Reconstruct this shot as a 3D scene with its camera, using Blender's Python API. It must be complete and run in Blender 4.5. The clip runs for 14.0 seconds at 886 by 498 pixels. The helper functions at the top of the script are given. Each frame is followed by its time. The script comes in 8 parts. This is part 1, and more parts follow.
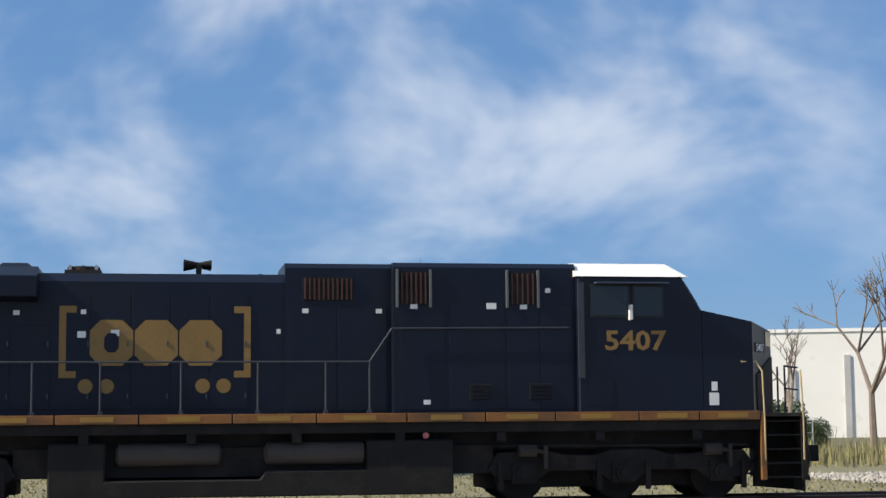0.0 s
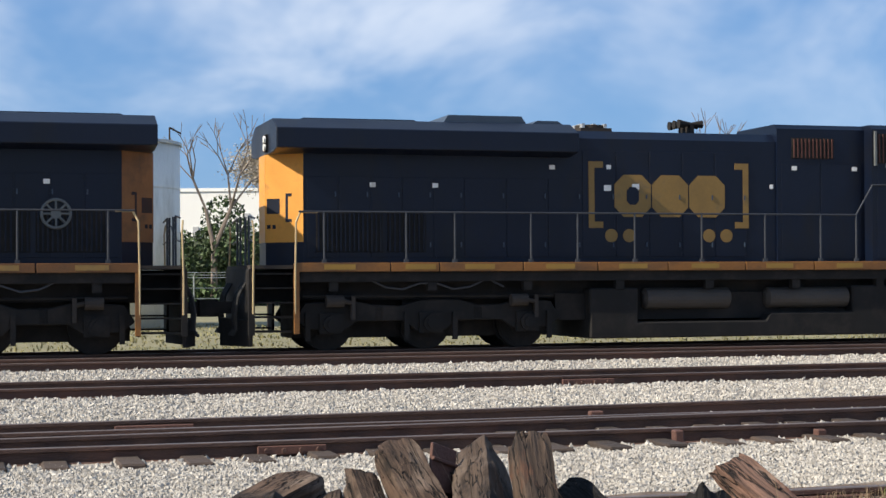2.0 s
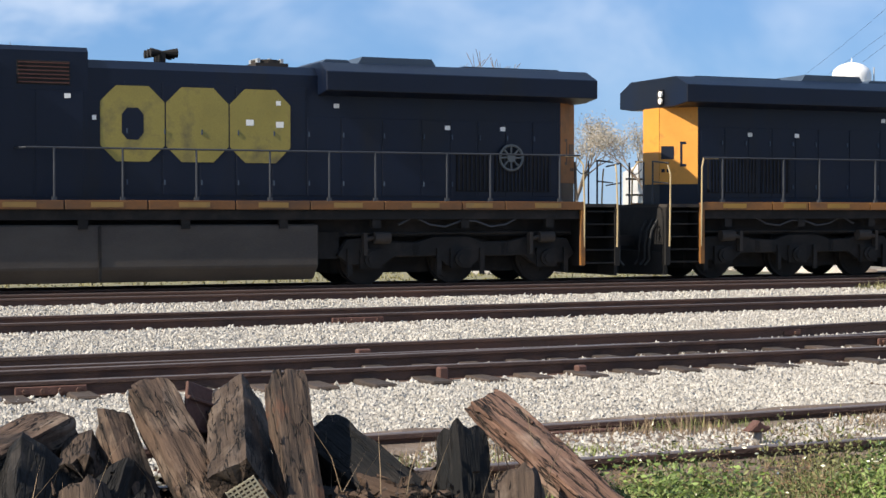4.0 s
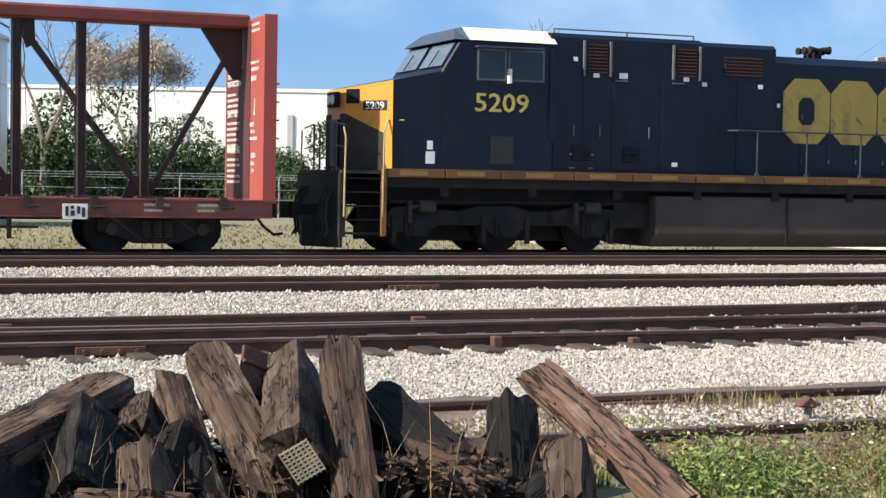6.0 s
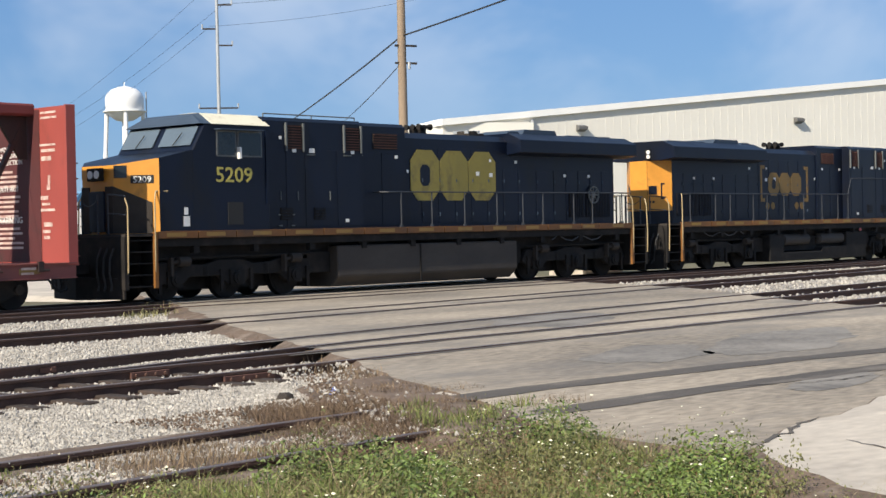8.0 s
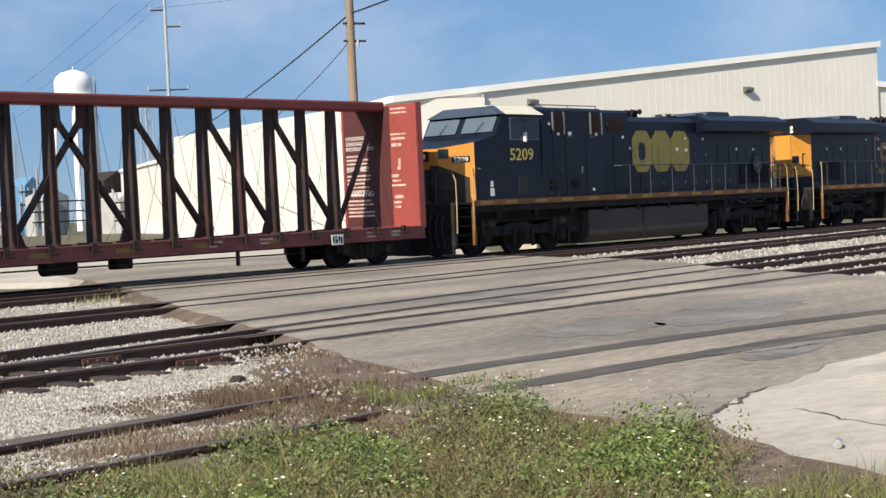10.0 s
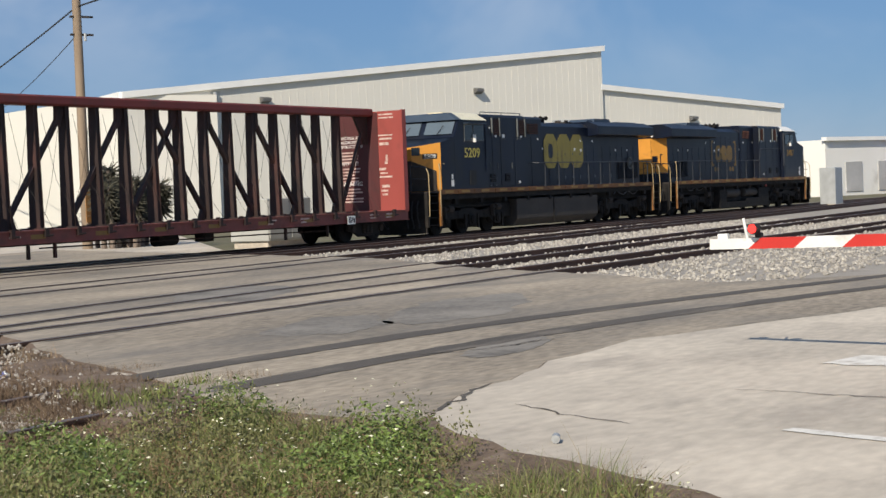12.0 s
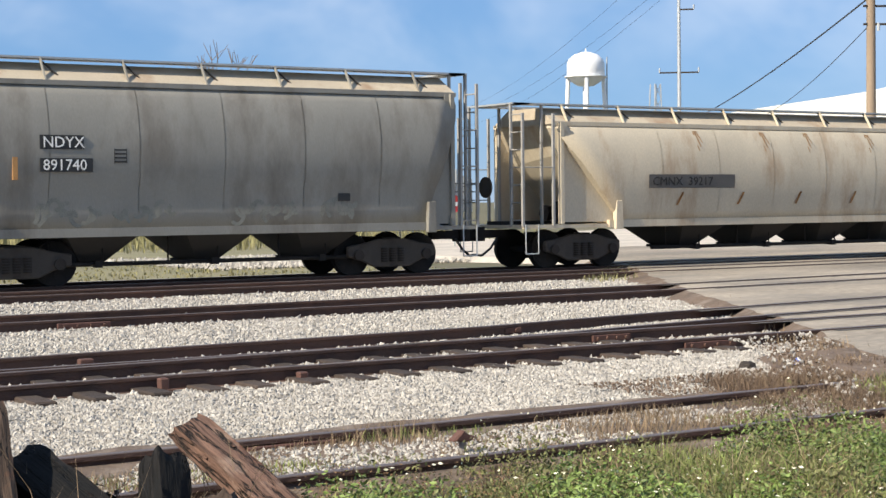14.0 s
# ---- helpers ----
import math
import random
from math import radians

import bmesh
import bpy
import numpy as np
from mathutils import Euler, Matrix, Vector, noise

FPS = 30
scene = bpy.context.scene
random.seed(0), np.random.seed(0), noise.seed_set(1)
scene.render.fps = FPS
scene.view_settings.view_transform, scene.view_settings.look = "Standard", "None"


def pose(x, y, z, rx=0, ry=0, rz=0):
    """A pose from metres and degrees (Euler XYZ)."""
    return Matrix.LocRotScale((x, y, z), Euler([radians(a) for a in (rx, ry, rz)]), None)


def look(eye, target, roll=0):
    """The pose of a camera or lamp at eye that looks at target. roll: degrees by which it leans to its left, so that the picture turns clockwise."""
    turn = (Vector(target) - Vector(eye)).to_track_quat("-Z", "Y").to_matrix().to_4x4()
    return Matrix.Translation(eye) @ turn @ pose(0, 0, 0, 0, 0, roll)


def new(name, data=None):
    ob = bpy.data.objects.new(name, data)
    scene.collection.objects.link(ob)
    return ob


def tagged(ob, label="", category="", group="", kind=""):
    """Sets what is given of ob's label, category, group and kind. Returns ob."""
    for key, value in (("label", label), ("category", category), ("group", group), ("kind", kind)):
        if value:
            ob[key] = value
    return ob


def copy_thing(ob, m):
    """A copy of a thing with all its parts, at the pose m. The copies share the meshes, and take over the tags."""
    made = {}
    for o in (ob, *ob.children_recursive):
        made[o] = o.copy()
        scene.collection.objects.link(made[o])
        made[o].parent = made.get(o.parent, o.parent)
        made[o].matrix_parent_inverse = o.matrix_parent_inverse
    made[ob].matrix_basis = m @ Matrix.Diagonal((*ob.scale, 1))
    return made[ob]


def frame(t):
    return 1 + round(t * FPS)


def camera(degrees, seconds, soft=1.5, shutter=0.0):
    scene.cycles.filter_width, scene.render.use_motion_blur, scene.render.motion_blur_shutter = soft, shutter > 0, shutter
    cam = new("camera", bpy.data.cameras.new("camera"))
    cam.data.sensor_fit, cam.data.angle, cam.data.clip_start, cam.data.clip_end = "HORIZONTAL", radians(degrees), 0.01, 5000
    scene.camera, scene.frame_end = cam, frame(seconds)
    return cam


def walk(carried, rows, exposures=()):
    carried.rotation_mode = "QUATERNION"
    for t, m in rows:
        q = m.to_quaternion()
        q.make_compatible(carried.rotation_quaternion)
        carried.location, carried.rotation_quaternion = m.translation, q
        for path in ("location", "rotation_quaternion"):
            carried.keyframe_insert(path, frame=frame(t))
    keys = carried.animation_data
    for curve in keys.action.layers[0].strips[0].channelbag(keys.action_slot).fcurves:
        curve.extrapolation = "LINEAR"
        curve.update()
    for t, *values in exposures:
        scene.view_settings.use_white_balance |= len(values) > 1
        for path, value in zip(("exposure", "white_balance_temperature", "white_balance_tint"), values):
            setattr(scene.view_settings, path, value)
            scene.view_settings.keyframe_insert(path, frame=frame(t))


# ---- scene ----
cam = camera(30.23, 14.0, soft=1.5)
PATH = [
    (0.0, look((-0.205, -0.016, 1.467), (3.194, 19.575, 3.621), -0.49)),
    (0.5, look((-0.215, 0.109, 1.432), (3.816, 19.620, 3.189), 1.12)),
    (1.0, look((-0.161, 0.195, 1.453), (4.499, 19.583, 2.991), -1.03)),
    (1.5, look((-0.089, 0.302, 1.432), (5.229, 19.561, 2.351), -1.39)),
    (2.0, look((-0.157, 0.253, 1.430), (5.340, 19.479, 1.781), -0.30)),
    (2.5, look((-0.151, 0.251, 1.425), (5.716, 19.369, 1.724), -0.46)),
    (3.0, look((-0.074, 0.284, 1.433), (7.703, 18.707, 1.765), -1.05)),
    (3.5, look((-0.011, 0.271, 1.433), (8.917, 18.167, 1.602), -0.50)),
    (4.0, look((-0.044, 0.262, 1.419), (7.998, 18.569, 1.022), -0.06)),
    (6.5, look((-0.062, 0.099, 1.443), (7.325, 18.664, 0.572), 1.03)),
    (7.0, look((0.009, 0.035, 1.471), (9.617, 17.565, 0.843), 1.92)),
    (7.5, look((0.086, -0.030, 1.553), (12.793, 15.412, 1.291), 1.31)),
    (8.0, look((0.123, -0.088, 1.618), (15.099, 13.166, 1.390), -1.21)),
    (10.5, look((0.168, -0.138, 1.636), (15.560, 12.614, 0.978), -2.72)),
    (11.0, look((0.176, -0.151, 1.631), (16.007, 12.034, 0.691), -2.82)),
    (11.5, look((0.225, -0.162, 1.633), (17.088, 10.543, 0.614), -3.09)),
    (12.0, look((0.248, -0.159, 1.633), (17.434, 10.048, 0.944), -2.29)),
    (12.5, look((0.198, -0.154, 1.642), (16.637, 11.219, 1.003), -2.10)),
    (13.0, look((0.126, -0.141, 1.639), (15.113, 13.088, 1.008), -1.39)),
    (13.5, look((0.155, -0.069, 1.641), (13.209, 15.071, 1.050), -0.82)),
    (14.0, look((0.069, -0.048, 1.634), (10.843, 16.792, 1.062), -0.58)),
]
walk(cam, PATH, [(0.0, 0.48), (1.0, 0.50), (2.5, 0.74), (4.0, 0.78), (6.5, 0.93), (7.5, 0.68), (8.2, 0.48), (10.5, 0.42), (11.3, 0.32), (12.0, 0.12), (12.6, 0.18), (13.2, 0.44), (14.0, 0.72)])

# how far the train has rolled along its track, by the second
ROLL = [
    (0.0, -0.000),
    (0.5, 3.527),
    (1.0, 7.055),
    (1.5, 10.599),
    (2.0, 14.179),
    (2.5, 17.732),
    (3.0, 21.292),
    (3.5, 24.811),
    (4.0, 28.363),
    (6.5, 46.109),
    (7.0, 49.655),
    (7.5, 53.214),
    (8.0, 56.799),
    (10.5, 74.469),
    (11.0, 77.978),
    (11.5, 81.507),
    (12.0, 85.044),
    (12.5, 88.604),
    (13.0, 92.230),
    (13.5, 95.877),
    (14.0, 99.476),
]

# ---- world, sun ----
SUN_FROM = Vector((-0.80, -0.09, 0.60)).normalized()
world = bpy.data.worlds.new("sky")
scene.world = world
world.use_nodes = True


def sky_nodes():
    nt = world.node_tree
    nt.nodes.clear()
    N, L = nt.nodes.new, nt.links.new
    out = N("ShaderNodeOutputWorld")
    bg = N("ShaderNodeBackground")
    bg.inputs["Strength"].default_value = 0.062
    sky = N("ShaderNodeTexSky")
    sky.sky_type = "NISHITA"
    sky.sun_disc = False
    sky.sun_elevation = math.asin(SUN_FROM.z)
    sky.sun_rotation = math.atan2(SUN_FROM.x, SUN_FROM.y)
    sky.ozone_density = 5.0
    sky.air_density = 1.0
    sky.dust_density = 0.0
    tc = N("ShaderNodeTexCoord")
    sep = N("ShaderNodeSeparateXYZ")
    L(tc.outputs["Generated"], sep.inputs[0])
    # flat cloud deck: direction divided by its height
    up = N("ShaderNodeMath"); up.operation = "ADD"; up.inputs[1].default_value = 0.60
    L(sep.outputs["Z"], up.inputs[0])
    dx = N("ShaderNodeMath"); dx.operation = "DIVIDE"
    dy = N("ShaderNodeMath"); dy.operation = "DIVIDE"
    L(sep.outputs["X"], dx.inputs[0]); L(up.outputs[0], dx.inputs[1])
    L(sep.outputs["Y"], dy.inputs[0]); L(up.outputs[0], dy.inputs[1])
    com = N("ShaderNodeCombineXYZ")
    L(dx.outputs[0], com.inputs[0]); L(dy.outputs[0], com.inputs[1])
    mp = N("ShaderNodeMapping")
    mp.inputs["Location"].default_value = (0.5, 1.1, 0)
    L(com.outputs[0], mp.inputs[0])
    n1 = N("ShaderNodeTexNoise")
    n1.inputs["Scale"].default_value = 4.6
    n1.inputs["Detail"].default_value = 4.5
    n1.inputs["Roughness"].default_value = 0.57
    n1.inputs["Distortion"].default_value = 0.25
    L(mp.outputs[0], n1.inputs["Vector"])
    ramp = N("ShaderNodeMapRange")
    ramp.interpolation_type = "SMOOTHSTEP"
    ramp.inputs["From Min"].default_value = 0.40
    ramp.inputs["From Max"].default_value = 0.70
    ramp.inputs["To Max"].default_value = 0.64
    L(n1.outputs["Fac"], ramp.inputs["Value"])
    # the clouds thin out low down
    low = N("ShaderNodeMapRange")
    low.inputs["From Min"].default_value = 0.062
    low.inputs["From Max"].default_value = 0.17
    low.inputs["To Min"].default_value = 0.25
    L(sep.outputs["Z"], low.inputs["Value"])
    mul = N("ShaderNodeMath"); mul.operation = "MULTIPLY"
    side = N("ShaderNodeMapRange")
    side.inputs["From Min"].default_value = 0.20
    side.inputs["From Max"].default_value = 0.42
    side.inputs["To Min"].default_value = 1.0
    side.inputs["To Max"].default_value = 0.65
    L(sep.outputs["X"], side.inputs["Value"])
    both = N("ShaderNodeMath"); both.operation = "MULTIPLY"
    L(low.outputs[0], both.inputs[0]); L(side.outputs[0], both.inputs[1])
    L(ramp.outputs[0], mul.inputs[0]); L(both.outputs[0], mul.inputs[1])
    mix = N("ShaderNodeMix"); mix.data_type = "RGBA"
    L(mul.outputs[0], mix.inputs[0])
    tint = N("ShaderNodeMix"); tint.data_type = "RGBA"; tint.blend_type = "MULTIPLY"
    tint.inputs[0].default_value = 1.0
    tint.inputs["B"].default_value = (0.88, 0.95, 1.08, 1)
    L(sky.outputs[0], tint.inputs["A"])
    # high thin haze evens the blue out
    haze = N("ShaderNodeMix"); haze.data_type = "RGBA"
    haze.inputs[0].default_value = 0.6
    haze.inputs["B"].default_value = (1.95, 4.05, 7.7, 1)
    L(tint.outputs["Result"], haze.inputs["A"])
    L(haze.outputs["Result"], mix.inputs["A"])
    mix.inputs["B"].default_value = (11.0, 11.3, 11.8, 1)
    L(mix.outputs["Result"], bg.inputs["Color"])
    L(bg.outputs[0], out.inputs[0])


sky_nodes()
sun_data = bpy.data.lights.new("sun", "SUN")
sun_data.energy, sun_data.angle, sun_data.color = 4.7, radians(0.53), (1.0, 0.90, 0.75)
sun = new("sun", sun_data)
sun.matrix_world = look((0, 0, 60), Vector((0, 0, 60)) - SUN_FROM)


# ---- materials ----
def material(name, base, rough=0.7, metal=0.0, scale=3.0, var=0.25, fine=40.0, bump=0.15, dirt=None, dirt_amount=0.0, dirt_scale=1.2, stretch=(1, 1, 1), per_piece=0.0, spec=0.5):
    """A two-scale procedural surface: broad tone, fine grain with relief, optional stains."""
    m = bpy.data.materials.new(name)
    m.use_nodes = True
    nt = m.node_tree
    N, L = nt.nodes.new, nt.links.new
    b = nt.nodes["Principled BSDF"]
    b.inputs["Roughness"].default_value = rough
    b.inputs["Metallic"].default_value = metal
    b.inputs["Specular IOR Level"].default_value = spec
    tc = N("ShaderNodeTexCoord")
    mp = N("ShaderNodeMapping")
    mp.inputs["Scale"].default_value = stretch
    L(tc.outputs["Object"], mp.inputs[0])
    n1 = N("ShaderNodeTexNoise"); n1.inputs["Scale"].default_value = scale; n1.inputs["Detail"].default_value = 5
    n2 = N("ShaderNodeTexNoise"); n2.inputs["Scale"].default_value = fine; n2.inputs["Detail"].default_value = 4
    L(mp.outputs[0], n1.inputs["Vector"]); L(mp.outputs[0], n2.inputs["Vector"])
    add = N("ShaderNodeMath"); add.operation = "MULTIPLY_ADD"; add.inputs[1].default_value = 0.6
    L(n1.outputs["Fac"], add.inputs[0])
    half = N("ShaderNodeMath"); half.operation = "MULTIPLY"; half.inputs[1].default_value = 0.4
    L(n2.outputs["Fac"], half.inputs[0]); L(half.outputs[0], add.inputs[2])
    tone = N("ShaderNodeMapRange")
    tone.inputs["From Min"].default_value, tone.inputs["From Max"].default_value = 0.3, 0.7
    tone.inputs["To Min"].default_value, tone.inputs["To Max"].default_value = 1 - var, 1 + var
    L(add.outputs[0], tone.inputs["Value"])
    last = tone.outputs[0]
    if per_piece:
        info = N("ShaderNodeObjectInfo")
        pr = N("ShaderNodeMapRange")
        pr.inputs["To Min"].default_value, pr.inputs["To Max"].default_value = 1 - per_piece, 1 + per_piece
        L(info.outputs["Random"], pr.inputs["Value"])
        mm = N("ShaderNodeMath"); mm.operation = "MULTIPLY"
        L(last, mm.inputs[0]); L(pr.outputs[0], mm.inputs[1])
        last = mm.outputs[0]
    hsv = N("ShaderNodeHueSaturation")
    hsv.inputs["Color"].default_value = (*base, 1)
    L(last, hsv.inputs["Value"])
    colour = hsv.outputs[0]
    if dirt:
        n3 = N("ShaderNodeTexNoise"); n3.inputs["Scale"].default_value = dirt_scale; n3.inputs["Detail"].default_value = 7; n3.inputs["Roughness"].default_value = 0.65
        L(mp.outputs[0], n3.inputs["Vector"])
        r3 = N("ShaderNodeMapRange")
        r3.inputs["From Min"].default_value, r3.inputs["From Max"].default_value = 0.62 - 0.3 * dirt_amount, 0.78 - 0.2 * dirt_amount
        r3.inputs["To Max"].default_value = 0.85
        L(n3.outputs["Fac"], r3.inputs["Value"])
        mx = N("ShaderNodeMix"); mx.data_type = "RGBA"
        L(r3.outputs[0], mx.inputs[0]); L(colour, mx.inputs["A"]); mx.inputs["B"].default_value = (*dirt, 1)
        colour = mx.outputs["Result"]
    L(colour, b.inputs["Base Color"])
    rr = N("ShaderNodeMapRange")
    rr.inputs["To Min"].default_value, rr.inputs["To Max"].default_value = max(0.03, rough - 0.12), min(1, rough + 0.12)
    L(n1.outputs["Fac"], rr.inputs["Value"]); L(rr.outputs[0], b.inputs["Roughness"])
    if bump:
        bp = N("ShaderNodeBump"); bp.inputs["Strength"].default_value = bump; bp.inputs["Distance"].default_value = 0.02
        L(n2.outputs["Fac"], bp.inputs["Height"]); L(bp.outputs[0], b.inputs["Normal"])
    return m


M = {}
M["navy"] = material("navy paint", (0.0020, 0.0058, 0.0180), 0.42, 0, 0.8, 0.35, 60, 0.05, (0.0070, 0.0072, 0.0082), 0.35, 0.7, (1, 1, 0.4), spec=0.30)
M["black"] = material("grimy black running gear", (0.014, 0.013, 0.0125), 0.8, 0, 2, 0.4, 60, 0.3, (0.034, 0.028, 0.024), 0.45, 1.5, spec=0.25)
M["gold"] = material("worn yellow paint", (0.62, 0.27, 0.035), 0.5, 0, 2, 0.15, 50, 0.05, (0.3, 0.13, 0.03), 0.15, 2)
# yellow for the rear turned from the sun, its shade mixed into the colour
M["shaded_gold"] = material("stained yellow paint darkened for shade", (0.20, 0.088, 0.030), 0.6, 0, 2, 0.25, 50, 0.05, (0.07, 0.04, 0.02), 0.4, 1.5)
M["dull_gold"] = material("faded gold lettering", (0.23, 0.135, 0.034), 0.6, 0, 2, 0.2, 50, 0.05, (0.12, 0.09, 0.05), 0.25, 2)
M["lemon"] = material("reflective yellow", (0.28, 0.16, 0.025), 0.5, 0, 3, 0.15, 50, 0.05)
M["orange_sill"] = material("dirty orange sill stripe", (0.22, 0.09, 0.017), 0.6, 0, 2, 0.3, 50, 0.1, (0.06, 0.035, 0.02), 0.5, 1.2, (0.4, 1, 1))
M["orange_dim"] = material("grimy orange sill stripe", (0.14, 0.058, 0.014), 0.65, 0, 2, 0.3, 50, 0.1, (0.045, 0.028, 0.018), 0.55, 1.2, (0.4, 1, 1))
M["white"] = material("white paint", (0.78, 0.77, 0.73), 0.5, 0, 2, 0.08, 40, 0.05, (0.4, 0.36, 0.3), 0.1, 2)
M["grey_metal"] = material("galvanised steel", (0.42, 0.44, 0.45), 0.5, 0.4, 3, 0.15, 60, 0.1)
M["dark_rail"] = material("dark handrail paint", (0.025, 0.03, 0.04), 0.5, 0, 3, 0.2, 50, 0.05)
M["glass"] = material("dark cab glass", (0.012, 0.016, 0.02), 0.08, 0, 2, 0.1, 20, 0.0)
M["rust"] = material("rusted rail steel", (0.078, 0.043, 0.032), 0.85, 0, 2, 0.35, 60, 0.5, (0.12, 0.056, 0.038), 0.4, 1.5, (0.3, 1, 1))
M["rail_top"] = material("worn rail head", (0.17, 0.13, 0.11), 0.45, 0.5, 2, 0.2, 60, 0.1)
M["red_car"] = material("boxcar red paint", (0.17, 0.033, 0.026), 0.6, 0, 1.5, 0.2, 50, 0.1, (0.11, 0.04, 0.03), 0.35, 1.6, (1, 1, 0.5))
M["brown_car"] = material("weathered brown steel", (0.026, 0.014, 0.012), 0.75, 0, 2, 0.35, 50, 0.25, (0.075, 0.026, 0.02), 0.35, 1.5, (1, 1, 0.4))
M["tan_hopper"] = material("sun-bleached tan hopper paint", (0.52, 0.45, 0.335), 0.6, 0, 0.7, 0.2, 40, 0.05, (0.34, 0.22, 0.125), 0.3, 0.9, (1, 1, 0.35))
M["grey_hopper"] = material("dusty grey hopper paint", (0.25, 0.238, 0.205), 0.6, 0, 0.7, 0.15, 40, 0.05, (0.14, 0.118, 0.092), 0.4, 0.9, (1, 1, 0.3))
M["tie"] = material("creosoted timber", (0.052, 0.036, 0.027), 0.9, 0, 3, 0.4, 30, 0.7, (0.03, 0.025, 0.022), 0.35, 4, (0.35, 2.5, 2.5), per_piece=0.3)
M["ballast"] = material("crushed limestone bed", (0.30, 0.275, 0.24), 0.95, 0, 0.7, 0.15, 18, 1.0, (0.2, 0.17, 0.14), 0.25, 3)
M["asphalt"] = material("sun-bleached asphalt", (0.295, 0.25, 0.192), 0.9, 0, 0.30, 0.65, 11, 0.5, (0.165, 0.150, 0.130), 0.55, 0.4, (0.45, 1, 1))
M["concrete"] = material("pale concrete apron", (0.49, 0.435, 0.36), 0.9, 0, 0.5, 0.30, 9, 0.4, (0.30, 0.265, 0.225), 0.36, 0.8, (0.5, 1, 1))
M["soil"] = material("dry grassy soil", (0.135, 0.115, 0.068), 0.95, 0, 0.3, 0.35, 8, 0.9, (0.075, 0.090, 0.034), 0.6, 0.6)
M["warehouse"] = material("cream metal cladding", (0.76, 0.735, 0.66), 0.55, 0, 0.2, 0.05, 10, 0.02)
M["warehouse_white"] = material("white concrete wall", (0.80, 0.79, 0.75), 0.7, 0, 0.2, 0.06, 10, 0.05, (0.5, 0.48, 0.44), 0.1, 0.2)
M["tank_white"] = material("streaked white tank paint", (0.68, 0.67, 0.62), 0.6, 0, 0.5, 0.1, 20, 0.05, (0.36, 0.33, 0.27), 0.25, 0.5, (1, 1, 0.3))
M["pole_wood"] = material("weathered pole timber", (0.27, 0.205, 0.145), 0.9, 0, 1.5, 0.25, 30, 0.5, None, 0, 1, (3, 3, 0.2))
M["leaf"] = material("shrub leaves", (0.040, 0.068, 0.020), 0.7, 0, 0.6, 0.5, 6, 0.0)
M["twig"] = material("bare twigs", (0.20, 0.16, 0.13), 0.9, 0, 2, 0.3, 20, 0.0)
M["grass"] = material("green weeds", (0.145, 0.172, 0.048), 0.8, 0, 0.8, 0.45, 9, 0.0)
M["straw"] = material("dry weed stalks", (0.20, 0.145, 0.09), 0.9, 0, 1.5, 0.35, 12, 0.0)
M["thatch"] = material("brown dead weeds", (0.14, 0.095, 0.062), 0.95, 0, 1.5, 0.4, 12, 0.0)
M["flower"] = material("pale small flowers", (0.74, 0.72, 0.55), 0.8, 0, 3, 0.1, 20, 0.0)
M["dirt"] = material("brown bare dirt", (0.125, 0.088, 0.062), 0.95, 0, 1.2, 0.4, 20, 0.9, (0.25, 0.20, 0.155), 0.35, 2.2)
M["stone"] = material("limestone ballast stones", (0.37, 0.345, 0.305), 0.95, 0, 6, 0.45, 60, 0.3)


# ---- building helpers ----
def mesh_of(name, bm, mat):
    me = bpy.data.meshes.new(name)
    bm.to_mesh(me)
    bm.free()
    for q in (mat if isinstance(mat, (list, tuple)) else [mat]):
        me.materials.append(q)
    return me


def part(name, bm, mat, parent, label=""):
    ob = new(name, mesh_of(name, bm, mat))
    ob.parent = parent
    return tagged(ob, label)


def thing(name, label, category, group="", kind="", bm=None, mat=None, m=None):
    ob = new(name, mesh_of(name, bm, mat) if bm else None)
    if m is not None:
        ob.matrix_world = m
    return tagged(ob, label, category, group, kind)


def box(bm, x0, x1, y0, y1, z0, z1):
    v = [bm.verts.new((x, y, z)) for x in (x0, x1) for y in (y0, y1) for z in (z0, z1)]
    for q in ((0, 1, 3, 2), (4, 6, 7, 5), (0, 4, 5, 1), (2, 3, 7, 6), (0, 2, 6, 4), (1, 5, 7, 3)):
        bm.faces.new([v[i] for i in q])
    return v


def prism(bm, poly, axis, a0, a1):
    """poly: points in the plane across axis; for 'y' (x, z), for 'x' (y, z), for 'z' (x, y)."""
    def at(p, a):
        return {"y": (p[0], a, p[1]), "x": (a, p[0], p[1]), "z": (p[0], p[1], a)}[axis]
    lo = [bm.verts.new(at(p, a0)) for p in poly]
    hi = [bm.verts.new(at(p, a1)) for p in poly]
    n = len(poly)
    bm.faces.new(lo)
    bm.faces.new(hi[::-1])
    for i in range(n):
        bm.faces.new((lo[i], hi[i], hi[(i + 1) % n], lo[(i + 1) % n]))
    bmesh.ops.recalc_face_normals(bm, faces=bm.faces[:])
    return lo + hi


def rod(bm, p, q, r, n=8, r2=None):
    """A round bar from p to q."""
    p, q = Vector(p), Vector(q)
    d = (q - p).normalized()
    a = d.orthogonal().normalized()
    b = d.cross(a)
    r2 = r if r2 is None else r2
    A = [bm.verts.new(p + r * (a * math.cos(2 * math.pi * i / n) + b * math.sin(2 * math.pi * i / n))) for i in range(n)]
    B = [bm.verts.new(q + r2 * (a * math.cos(2 * math.pi * i / n) + b * math.sin(2 * math.pi * i / n))) for i in range(n)]
    for i in range(n):
        bm.faces.new((A[i], A[(i + 1) % n], B[(i + 1) % n], B[i]))
    bm.faces.new(A[::-1])
    bm.faces.new(B)


